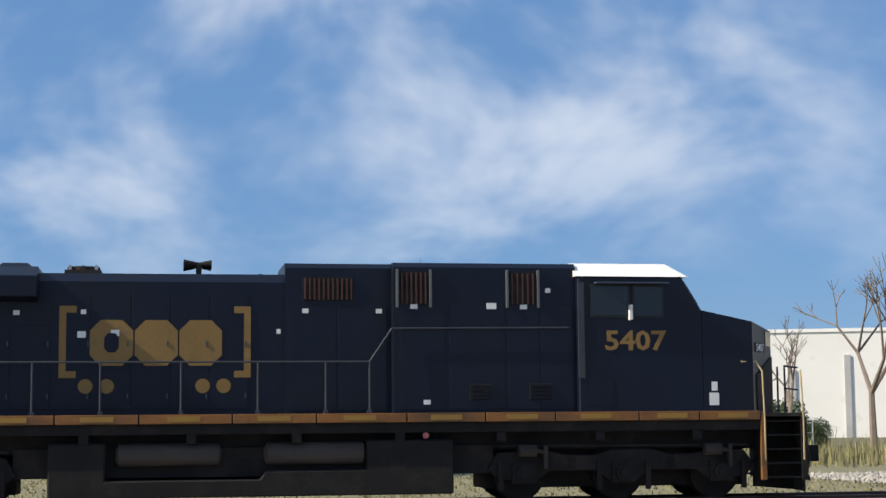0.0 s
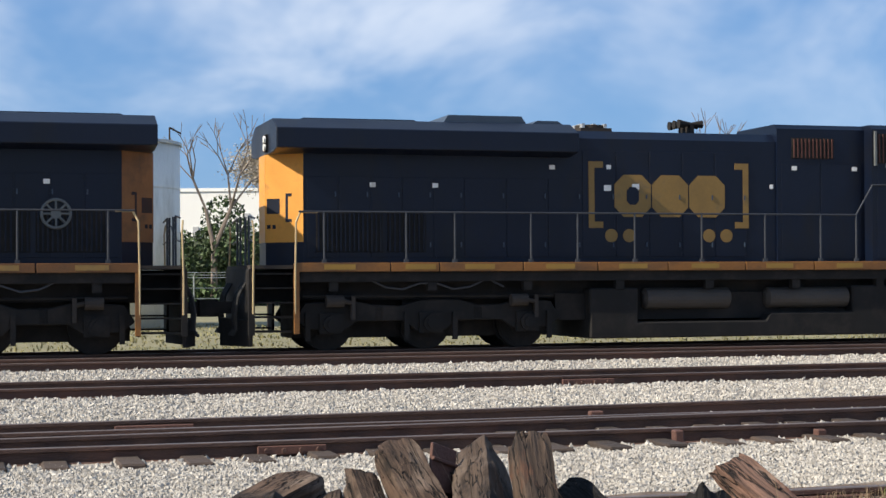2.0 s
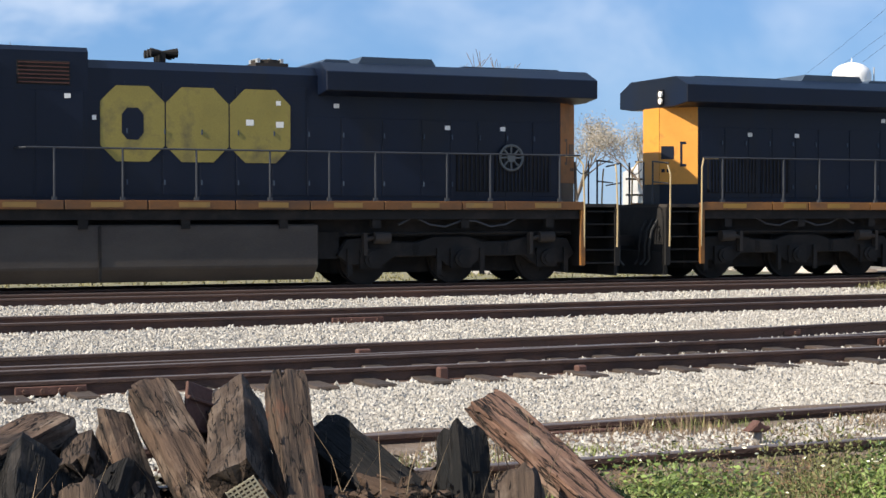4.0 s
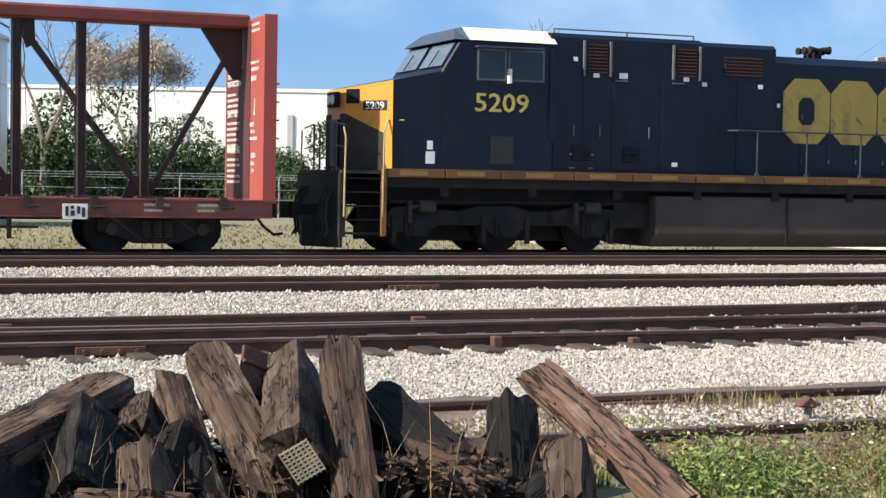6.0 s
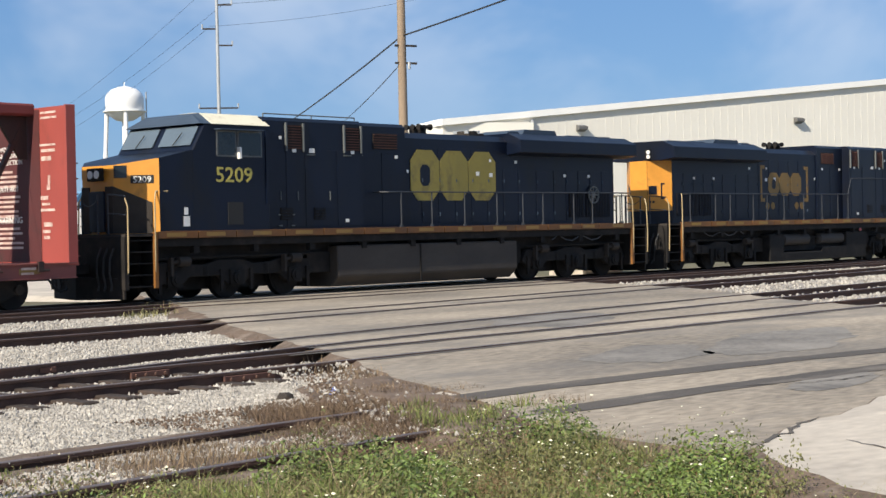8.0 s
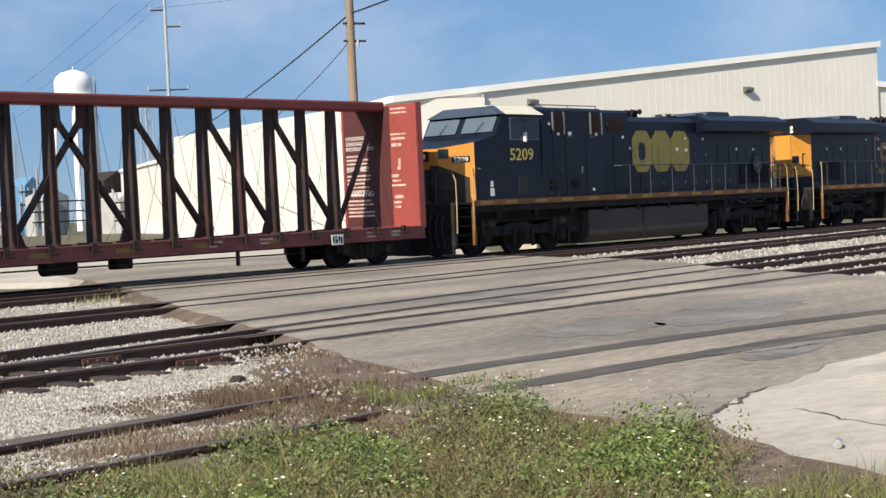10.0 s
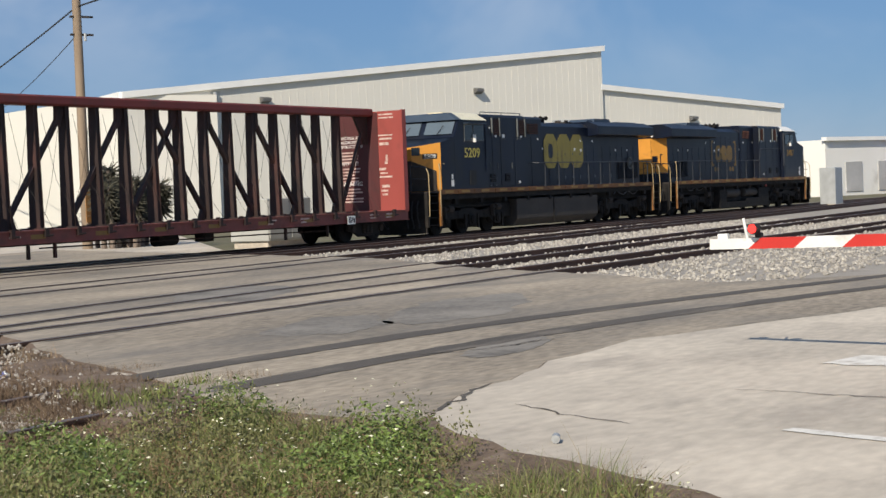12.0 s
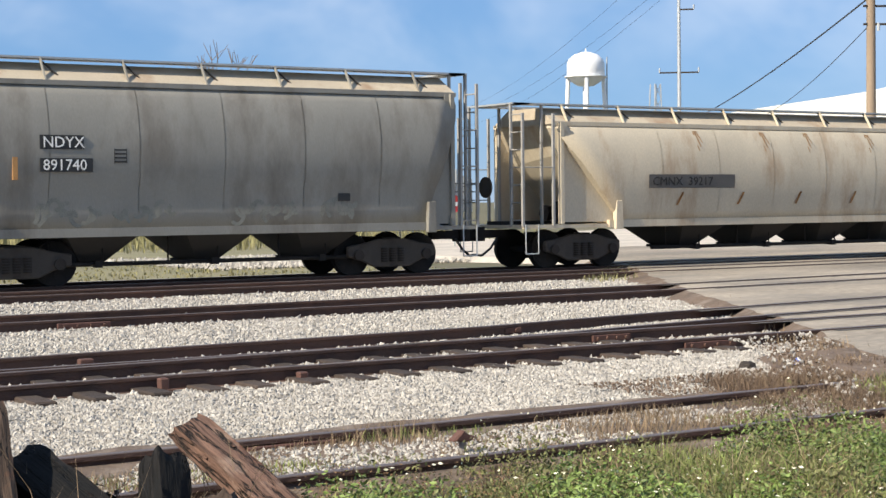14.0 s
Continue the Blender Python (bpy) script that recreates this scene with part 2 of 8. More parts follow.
def bar(bm, p, q, w, h, up=(0, 0, 1)):
    """A square bar from p to q, w across and h along up."""
    p, q, up = Vector(p), Vector(q), Vector(up)
    d = (q - p).normalized()
    s = d.cross(up).normalized() * w / 2
    u = s.cross(d).normalized() * h / 2
    A = [bm.verts.new(p + i * s + j * u) for i, j in ((-1, -1), (1, -1), (1, 1), (-1, 1))]
    B = [bm.verts.new(q + i * s + j * u) for i, j in ((-1, -1), (1, -1), (1, 1), (-1, 1))]
    for i in range(4):
        bm.faces.new((A[i], A[(i + 1) % 4], B[(i + 1) % 4], B[i]))
    bm.faces.new(A[::-1])
    bm.faces.new(B)


def bevel(bm, w, seg=1):
    bmesh.ops.bevel(bm, geom=bm.edges[:], offset=w, segments=seg, affect="EDGES", profile=0.5)


def sheet(name, pts, z, mat, label, category, kind="structure", thick=0.1, cell=0):
    bm = bmesh.new()
    prism(bm, pts, "z", z - thick, z)
    return thing(name, label, category, kind=kind, bm=bm, mat=mat)


# ---- ground, road, tracks ----
def ground():
    bm = bmesh.new()
    xs = [-2500, -400, -60, -10, 0, 6, 12, 20, 40, 90, 200, 500, 2500]
    ys = [-2500, -200, -20, 0, 8, 20, 40, 70, 120, 260, 600, 2800]
    grid = [[bm.verts.new((x, y, -0.19)) for x in xs] for y in ys]
    for j in range(len(ys) - 1):
        for i in range(len(xs) - 1):
            bm.faces.new((grid[j][i], grid[j][i + 1], grid[j + 1][i + 1], grid[j + 1][i]))
    return thing("ground", "dry grassy soil around the railway yard", "ground", kind="structure", bm=bm, mat=M["soil"])


ground()


def near_y(x):
    """Centre line of the nearest track, which bends towards the camera past the road."""
    if x < 10.5:
        return 9.6 + .08 * max(0, min(1, (x - 7) / 3.5))
    d = min(x - 10.5, 13.5)
    return 9.68 - 0.0118 * d * d - 0.32 * max(0, x - 24)


def far_switch_y(x):
    """The diverging switch track, which swings away over the road."""
    return 16.35 + 0.055 * x + (0 if x < 12 else 0.9 * (1 - math.exp((12 - x) / 6)))


TRACKS = {
    "main": lambda x: 33.05,
    "passing": lambda x: 30.05,
    "second": lambda x: 23.3 + 0.02 * x + 0.045 * max(0, x - 20),
    "switch_far": far_switch_y,
    "switch_near": lambda x: 15.4,
    "near": near_y,
}


def rail(y_of, side, x0, x1, name, label, z=0.0):
    """One flat-bottomed rail swept along the track's line."""
    prof = [(-.07, -.17), (.07, -.17), (.07, -.155), (.012, -.13), (.012, -.045), (.037, -.035), (.037, -.006), (.03, 0), (-.03, 0), (-.037, -.006), (-.037, -.035), (-.012, -.045), (-.012, -.13), (-.07, -.155)]
    bm = bmesh.new()
    n = max(1, int((x1 - x0) / 1.5))
    rows = []
    for i in range(n + 1):
        x = x0 + (x1 - x0) * i / n
        y = y_of(x) + side * 0.7525
        rows.append([bm.verts.new((x, y + p[0], z + p[1])) for p in prof])
    k = len(prof)
    for a, b in zip(rows, rows[1:]):
        for i in range(k):
            fc = bm.faces.new((a[i], a[(i + 1) % k], b[(i + 1) % k], b[i]))
            fc.material_index = 1 if i in (6, 7, 8) else 0
    bm.faces.new(rows[0])
    bm.faces.new(rows[-1][::-1])
    bmesh.ops.recalc_face_normals(bm, faces=bm.faces[:])
    return thing(name, label, "rail", kind="structure", bm=bm, mat=[M["rust"], M["rail_top"]])


for key, fn in TRACKS.items():
    for side in (-1, 1):
        rail(fn, side, -120 if key != "near" else -40, 260 if key != "near" else 40, "rail", "rusty brown steel rail", -0.02 if key == "near" else 0.0)


def slab(name, pts, z, mat, label, category, skirt=0.5, drop=0.22, rim=None):
    """A flat slab whose rim slopes down into the ground."""
    bm = bmesh.new()
    n = len(pts)
    c = Vector((sum(p[0] for p in pts) / n, sum(p[1] for p in pts) / n))
    top = [bm.verts.new((x, y, z)) for x, y in pts]
    low = []
    for x, y in pts:
        d = (Vector((x, y)) - c).normalized() * skirt
        low.append(bm.verts.new((x + d.x, y + d.y, z - drop)))
    bm.faces.new(top)
    for i in range(n):
        bm.faces.new((top[i], low[i], low[(i + 1) % n], top[(i + 1) % n])).material_index = 1 if rim else 0
    bmesh.ops.recalc_face_normals(bm, faces=bm.faces[:])
    bmesh.ops.triangulate(bm, faces=bm.faces[:])
    ob = thing(name, label, category, kind="structure", bm=bm, mat=[mat, rim] if rim else mat)
    return ob


BED_LEFT = slab("ballast_bed", [(-120, 11.0), (12.4, 11.0), (14.2, 13.4), (24.5, 31), (24.5, 37), (-120, 37)], -0.145, M["ballast"], "pale crushed limestone ballast bed", "ballast")
BED_RIGHT = slab("ballast_bed", [(26.2, 9.9), (28, 6.5), (200, 6.5), (200, 37), (40, 37), (37, 24), (31.5, 17.5)], -0.145, M["ballast"], "pale crushed limestone ballast bed", "ballast")
def road_rim(pts, seed):
    """The same outline with a broken, crumbled edge."""
    rnd = random.Random(seed)
    out = []
    for (x0, y0), (x1, y1) in zip(pts, pts[1:] + pts[:1]):
        n = max(1, int(math.hypot(x1 - x0, y1 - y0) / .45))
        for k in range(n):
            t = k / n
            out.append((x0 + (x1 - x0) * t + rnd.uniform(-.09, .09), y0 + (y1 - y0) * t + rnd.uniform(-.09, .09)))
    return out


ROAD = [(10.3, 6.1), (12.16, 6.52), (14.2, 6.88), (16.34, 7.0), (18.43, 6.28), (20.5, 5.48), (24, 4.15), (30, 1.9), (29.5, 6), (26.5, 8.4), (25.7, 9.9), (28.2, 13), (31.3, 17.6), (36.6, 23.6), (42, 34), (48, 46), (34, 46), (26.3, 32.4), (19.2, 21.5), (15.2, 14.9), (14.4, 13.8), (13.3, 12.2), (12.55, 10.8), (11.8, 9.7), (11.1, 8.7), (10.5, 7.6)]
slab("road", road_rim(ROAD, 1), -0.022, M["asphalt"], "sun-bleached grey asphalt road over the tracks", "road", 0.8, 0.17, M["dirt"])
slab("pavement", road_rim([(9.6, -20), (60, -20), (60, -8), (30, 1.98), (24, 4.22), (20.5, 5.55), (18.43, 6.35), (16.34, 7.08), (14.2, 6.95), (12.16, 6.59), (10.5, 6.17), (9.3, 4.7), (8.4, 3.2), (7.0, 0)], 2), -0.015, M["concrete"], "pale worn concrete apron beside the road", "pavement", 0.7, 0.17, M["dirt"])
slab("pavement", [(28.5, 37.2), (47, 37.2), (75, 63), (60, 75), (34, 60), (27, 44)], -0.03, M["concrete"], "pale concrete lot behind the tracks", "pavement", 0.5, 0.15)


def flangeways():
    """Dark grimy bands where the rails cross the road."""
    spans = {"main": (26.5, 41), "passing": (25.3, 39), "second": (20.7, 35.8), "switch_far": (16.3, 30.5), "switch_near": (15.2, 29.2), "near": (11.6, 28.0)}
    for key, (x0, x1) in spans.items():
        for side in (-1, 1):
            rnd = random.Random(len(key) * 31 + side)
            bm = bmesh.new()
            n = 40
            rows = []
            for i in range(n + 1):
                x = x0 + (x1 - x0) * i / n
                y = TRACKS[key](x) + side * .7525
                w = .07 if key == "near" else .03
                a, b = .13 + w + rnd.uniform(0, .07), .15 + w * .5 + rnd.uniform(0, .08)
                rows.append((bm.verts.new((x, y - a, -.0165)), bm.verts.new((x, y + b, -.0165))))
            for p, q in zip(rows, rows[1:]):
                bm.faces.new((p[0], q[0], q[1], p[1]))
            thing("flangeway", "dark grimy flangeway strip along a rail", "flangeway", kind="structure", bm=bm, mat=M["grimy_road"])


M["grimy_road"] = material("rubber-darkened asphalt", (0.080, 0.069, 0.058), 0.9, 0, 0.6, 0.35, 30, 0.4, (0.19, 0.165, 0.135), 0.3, 1.5, (0.3, 1, 1))
flangeways()

# ---- the train ----
def text_mesh(bm, words, size, place, side=-1, stretch=1.0, turn=0.0, bold=0.0):
    """Raised built-in lettering on a side face (side -1 faces -y, +1 faces +y); turn: degrees about z."""
    cu = bpy.data.curves.new("words", "FONT")
    cu.body, cu.size, cu.extrude, cu.resolution_u = words, size, 0.004, 2
    cu.offset = bold
    ob = bpy.data.objects.new("words", cu)
    scene.collection.objects.link(ob)
    me = bpy.data.meshes.new_from_object(ob.evaluated_get(bpy.context.evaluated_depsgraph_get()))
    m = Matrix.Translation(place) @ Matrix.Rotation(radians(turn + (0 if side < 0 else 180)), 4, "Z") @ Matrix.Rotation(radians(90), 4, "X") @ Matrix.Diagonal((stretch, 1, 1, 1))
    me.transform(m)
    bm.from_mesh(me)
    bpy.data.objects.remove(ob)
    bpy.data.curves.remove(cu)
    bpy.data.meshes.remove(me)


WHEELS = []


def wheel_pair(x, r, gauge, parent):
    """Two flanged wheels on an axle, about the axle's own centre."""
    bm = bmesh.new()
    for s in (-1, 1):
        y = s * gauge / 2
        rod(bm, (0, y - 0.06, 0), (0, y + 0.06, 0), r, 28)
        rod(bm, (0, y - s * 0.085, 0), (0, y - s * 0.06, 0), r + 0.028, 28)
        rod(bm, (0, y + s * 0.06, 0), (0, y + s * 0.075, 0), r * 0.86, 28)
        rod(bm, (0, y + s * 0.06, 0), (0, y + s * 0.13, 0), 0.13, 14)
        for k in range(6):
            a = k * math.pi / 3
            rod(bm, (r * .55 * math.cos(a), y + s * 0.07, r * .55 * math.sin(a)), (r * .55 * math.cos(a), y + s * 0.085, r * .55 * math.sin(a)), 0.05, 8)
    rod(bm, (0, -gauge / 2, 0), (0, gauge / 2, 0), 0.085, 12)
    ob = part("wheelset", bm, M["black"], parent, "dark steel flanged wheels on an axle")
    ob.location = (x, 0, r)
    WHEELS.append((ob, x, r))
    return ob


def loco_truck(x, parent):
    tr = new("truck")
    tr.parent = parent
    tr.location = (x, 0, 0)
    tagged(tr, "grimy black six-wheel truck")
    for s in (-1, 1):
        bm = bmesh.new()
        poly = [(-2.75, .62), (-2.55, .95), (-1.6, 1.0), (-1.2, .9), (-.6, .88), (-.2, 1.0), (.6, 1.0), (1.0, .88), (1.5, .9), (1.9, 1.0), (2.55, .95), (2.75, .62), (2.5, .42), (1.75, .4), (1.5, .58), (.55, .58), (.3, .38), (-.3, .38), (-.55, .58), (-1.5, .58), (-1.75, .4), (-2.5, .42)]
        prism(bm, poly, "y", s * 1.02, s * 1.20)
        bevel(bm, 0.02)
        part("side_frame", bm, M["black"], tr)
        for k in (-2.03, 0.0, 2.03):
            bm = bmesh.new()
            rod(bm, (k, s * 1.18, .53), (k, s * 1.34, .53), 0.17, 14)
            rod(bm, (k, s * 1.34, .53), (k, s * 1.37, .53), 0.10, 12)
            box(bm, k - .24, k + .24, s * 1.19 if s > 0 else s * 1.27, s * 1.27 if s > 0 else s * 1.19, .34, .74)
            part("axle_box", bm, M["black"], tr)
        for k in (-1.05, 1.0):
            bm = bmesh.new()
            for j in range(5):
                rod(bm, (k, s * 1.12, .60 + j * .055), (k, s * 1.12, .63 + j * .055), 0.12, 12)
            part("spring", bm, M["black"], tr)
        for k in (-1.95, 1.85):
            bm = bmesh.new()
            rod(bm, (k - .2, s * 1.32, .98), (k + .15, s * 1.32, .98), 0.12, 14)
            rod(bm, (k + .15, s * 1.32, .98), (k + .33, s * 1.32, .94), 0.045, 8)
            box(bm, k + .3, k + .38, min(s * 1.22, s * 1.36), max(s * 1.22, s * 1.36), .62, 1.08)
            part("brake_cylinder", bm, M["grime"], tr)
        bm = bmesh.new()
        for k in (-2.5, -.5, .5, 2.5):
            box(bm, k - .05, k + .05, min(s * 1.2, s * 1.26), max(s * 1.2, s * 1.26), .2, .75)
        rod(bm, (-2.6, s * 1.25, 1.08), (2.6, s * 1.25, 1.06), 0.025, 6)
        part("brake_rigging", bm, M["black"], tr)
    for k in (-2.03, 0.0, 2.03):
        wheel_pair(k, 0.52, 1.5, tr)
    bm = bmesh.new()
    box(bm, -2.7, 2.7, -.62, .62, .24, 1.02)
    box(bm, -.5, .5, -.9, .9, .8, 1.3)
    part("bolster", bm, M["black"], tr)
    return tr


def end_gear(parent, d):
    """Steps, pilot, coupler, hoses and end rails at one end; d = +1 front, -1 rear."""
    X = lambda v: d * v
    for s in (-1, 1):
        for k in range(5):
            bm = bmesh.new()
            z = .42 + k * .28
            box(bm, min(X(10.12 ), X(10.86)), max(X(10.12), X(10.86)), min(s * .98, s * 1.48), max(s * .98, s * 1.48), z - .03, z)
            part("step", bm, M["black"], parent)
        for v in (10.07, 10.88):
            bm = bmesh.new()
            poly = [(s * 1.5, .34), (s * 1.5, 1.66), (s * .95, 1.66), (s * .95, .34)]
            prism(bm, poly, "x", X(v) - .02, X(v) + .02)
            part("step_plate", bm, M["black"], parent)
        bm = bmesh.new()
        box(bm, min(X(10.0), X(10.10)), max(X(10.0), X(10.10)), min(s * 1.46, s * 1.545), max(s * 1.46, s * 1.545), .36, 1.72)
        part("step_edge", bm, M["orange_sill"], parent, "dirty orange edge of the steps")
        for v, hi in ((10.08, 2.72), (10.9, 2.55)):
            bm = bmesh.new()
            pts = [(X(v), s * 1.53, .75), (X(v), s * 1.55, 1.5), (X(v - .02), s * 1.53, hi - .2), (X(v - (.12 if v < 10.5 else .0)), s * 1.45, hi)]
            for p, q in zip(pts, pts[1:]):
                rod(bm, p, q, 0.019, 8)
            if v < 10.5:
                rod(bm, pts[-1], (X(v - .45), s * 1.5, hi), 0.019, 8)
            part("grab_rail", bm, M["pale_rail"], parent, "pale step handrail")
    bm = bmesh.new()
    prism(bm, [(-1.5, .34), (1.5, .34), (1.5, 1.62), (-1.5, 1.62)], "x", min(X(10.9), X(10.98)), max(X(10.9), X(10.98)))
    part("end_plate", bm, M["black"], parent)
    bm = bmesh.new()
    a, b = X(10.95), X(11.32)
    for s in (-1, 1):
        v = [bm.verts.new(q) for q in ((a, s * 1.42, .62), (a, s * 1.42, .12), (b, 0, .10), (b, 0, .66), (a - X(.06), s * 1.42, .62), (a - X(.06), s * 1.42, .12), (b - X(.06), 0, .10), (b - X(.06), 0, .66))]
        for q in ((0, 1, 2, 3), (4, 7, 6, 5), (0, 3, 7, 4), (1, 5, 6, 2), (0, 4, 5, 1), (3, 2, 6, 7)):
            bm.faces.new([v[i] for i in q])
    bmesh.ops.recalc_face_normals(bm, faces=bm.faces[:])
    part("plow", bm, M["black"], parent)
    bm = bmesh.new()
    box(bm, min(X(10.9), X(11.5)), max(X(10.9), X(11.5)), -.11, .11, .74, .98)
    prism(bm, [(X(11.45), -.2), (X(11.75), -.22), (X(11.78), .02), (X(11.62), .06), (X(11.6), .2), (X(11.45), .18)], "z", .68, 1.02)
    part("coupler", bm, M["black"], parent)
    for y in (-1.15, -.95, -.7, .6, .85, 1.1):
        bm = bmesh.new()
        pts = [Vector((X(10.98), y, 1.35)), Vector((X(11.12), y + .02, 1.1)), Vector((X(11.17), y + .05, .75)), Vector((X(11.14), y + .1, .45)), Vector((X(11.22), y + .16, .33))]
        for p, q in zip(pts, pts[1:]):
            rod(bm, p, q, 0.028, 7)
        part("hose", bm, M["rubber"], parent)
    for y in (-.72, -.32, .32, .72):
        bm = bmesh.new()
        rod(bm, (X(10.85), y, 1.66), (X(10.85), y, 2.66), 0.022, 8)
        if abs(y) > .5:
            rod(bm, (X(10.85), y, 2.66), (X(10.85), y * 1.95, 2.6), 0.02, 8)
            rod(bm, (X(10.85), y, 2.2), (X(10.85), y * 1.95, 2.15), 0.016, 8)
        part("end_rail", bm, M["dark_rail"], parent)
    bm = bmesh.new()
    pts = [Vector((X(10.88), -.3 + .1 * k, 2.5 - .12 * math.sin(math.pi * k / 6))) for k in range(7)]
    for p, q in zip(pts, pts[1:]):
        rod(bm, p, q, 0.012, 6)
    part("safety_chain", bm, M["dark_rail"], parent)


def hood_profile(hw, z1, ch=0.22):
    return [(-hw, 1.68), (hw, 1.68), (hw, z1 - ch * .8), (hw - ch, z1), (-hw + ch, z1), (-hw, z1 - ch * .8)]


def locomotive(number, lead, label):
    lo = thing("locomotive", label, "locomotive", "diesel locomotives")
    navy, black = M["navy"], M["black"]
    # frame and deck
    bm = bmesh.new()
    box(bm, -10.9, 10.9, -1.0, 1.0, 1.0, 1.60)
    box(bm, -4.6, 4.6, -1.1, 1.1, .55, 1.1)
    box(bm, -10.1, 10.0, -1.46, 1.46, 1.36, 1.64)
    part("frame", bm, black, lo)
    bm = bmesh.new()
    box(bm, -10.95, 10.95, -1.5, 1.5, 1.62, 1.69)
    part("walkway", bm, M["grime"], lo)
    for s in (-1, 1):
        x = -10.08
        widths = [1.9, 1.0, 1.75, 1.6, 1.55, 1.75, 1.6, 1.75, 1.55, 1.4, 1.7, 1.25, 1.28]
        for w in widths:
            bm = bmesh.new()
            box(bm, x + .015, x + w - .015, min(s * 1.50, s * 1.55), max(s * 1.50, s * 1.55), 1.56, 1.735)
            bevel(bm, .006)
            pl = part("sill_plate", bm, M["orange_sill"] if lead else M["orange_dim"], lo, "dirty orange side sill plate")
            bm = bmesh.new()
            box(bm, x + w * .3, x + w * .3 + .62, min(s * 1.551, s * 1.556), max(s * 1.551, s * 1.556), 1.60, 1.70)
            part("reflector", bm, M["lemon"] if lead else M["dull_gold"], pl, "yellow reflective strip")
            x += w
    # long hood
    bm = bmesh.new()
    prism(bm, hood_profile(.95, 4.48), "x", -9.8, .52)
    part("long_hood", bm, navy, lo, "dark navy long hood")
    bm = bmesh.new()
    prism(bm, hood_profile(1.0, 4.69, .12), "x", .5, 2.62)
    part("engine_cover", bm, navy, lo)
    bm = bmesh.new()
    prism(bm, hood_profile(1.32, 4.69, .12), "x", 2.6, 6.27)
    part("equipment_cabinet", bm, navy, lo)
    # radiator wings
    bm = bmesh.new()
    prism(bm, [(-.96, 3.90), (.96, 3.90), (1.5, 3.97), (1.5, 4.36), (1.0, 4.58), (-1.0, 4.58), (-1.5, 4.36), (-1.5, 3.97)], "x", -10.43, -4.2)
    bevel(bm, .015)
    part("radiator_wing", bm, navy, lo, "navy overhanging radiator housing")
    for x0, x1, zz in ((-6.9, -5.1, 4.74), (-9.9, -7.4, 4.62), (-5.0, -4.3, 4.66)):
        bm = bmesh.new()
        prism(bm, [(x0, 4.57), (x1, 4.57), (x1 - .12, zz), (x0 + .12, zz)], "y", -.85, .85)
        part("roof_hatch", bm, M["grey_navy"], lo)
    # rear of the hood: chamfered end, yellow above, with plain emblem shapes
    bm = bmesh.new()
    prism(bm, [(-9.8, -.949), (-10.45, -.36), (-10.45, .36), (-9.8, .949)], "z", 1.68, 3.92)
    rear = part("hood_end", bm, navy, lo, "chamfered hood end")

    def on_end(a, b, p0, p1, z0, z1, t, out):
        A, B = Vector(a).lerp(Vector(b), p0), Vector(a).lerp(Vector(b), p1)
        o = (Vector(b) - Vector(a)).normalized()
        o = Vector((-o.y, o.x)) * (1 if out > 0 else -1)
        bm = bmesh.new()
        v = [bm.verts.new((c.x + o.x * q, c.y + o.y * q, z)) for q in (0, t) for c, z in ((A, z0), (B, z0), (B, z1), (A, z1))]
        for f in ((0, 1, 2, 3), (7, 6, 5, 4), (0, 4, 5, 1), (1, 5, 6, 2), (2, 6, 7, 3), (3, 7, 4, 0)):
            bm.faces.new([v[i] for i in f])
        bmesh.ops.recalc_face_normals(bm, faces=bm.faces[:])
        return bm
    for s in (-1, 1):
        a, b = (-9.8, s * .949), (-10.45, s * .36)
        out = -1 if s > 0 else 1
        # second locomotive's end panels carry their shade in the paint colour
        part("end_panel", on_end(a, b, 0, 1, 2.15, 3.9, .012, out), M["gold"] if lead else M["shaded_gold"], rear, "bright yellow end panel" if lead else "yellow end panel with shade in its colour")
        for p0, p1, z0, z1 in ((.62, .96, 2.72, 3.02), (.40, .46, 2.55, 3.12), (.30, .40, 2.55, 2.61), (.30, .40, 3.06, 3.12)):
            part("emblem", on_end(a, b, p0, p1, z0, z1, .018, out), navy, rear, "plain navy emblem shape")
        for p0 in (.72, .86):
            part("emblem_dot", on_end(a, b, p0, p0 + .09, 2.42, 2.50, .018, out), navy, rear)
    bm = bmesh.new()
    box(bm, -10.462, -10.45, -.35, .35, 2.15, 3.9)
    part("end_panel", bm, M["gold"] if lead else M["shaded_gold"], rear, "bright yellow end panel" if lead else "yellow end panel with shade in its colour")
    for y in (-.45,):
        bm = bmesh.new()
        box(bm, -10.47, -10.42, y - .16 if y > 0 else y - .05, y + .05 if y > 0 else y + .16, 3.95, 4.3)
        part("light_housing", bm, black, lo)
        for zz in (4.04, 4.2):
            bm = bmesh.new()
            rod(bm, (-10.47, y, zz), (-10.51, y, zz), .07, 14)
            part("headlight", bm, M["white"], lo, "white end headlight")
    # side details: doors, hinges, grilles, labels
    for s in (-1, 1):
        def plate(x0, x1, z0, z1, y, t=.012):
            bm = bmesh.new()
            a, b = sorted((s * y, s * (y + t)))
            box(bm, x0, x1, a, b, z0, z1)
            bevel(bm, .003)
            return bm
        edges = [-9.75, -9.1, -8.45, -7.8, -7.15, -6.5, -5.6, -4.7, -3.95, -3.2, -2.45, -1.7, -.95, -.2]
        for x0, x1 in zip(edges, edges[1:]):
            d = part("hood_door", plate(x0 + .02, x1 - .02, 1.85, 3.45 if x0 < -4.2 else 4.05, .95), navy, lo)
            for z in (2.1, 3.1):
                bm = bmesh.new()
                a, b = sorted((s * .962, s * .985))
                box(bm, x1 - .07, x1 - .045, a, b, z - .05, z + .05)
                part("latch", bm, M["grey_navy"], d)
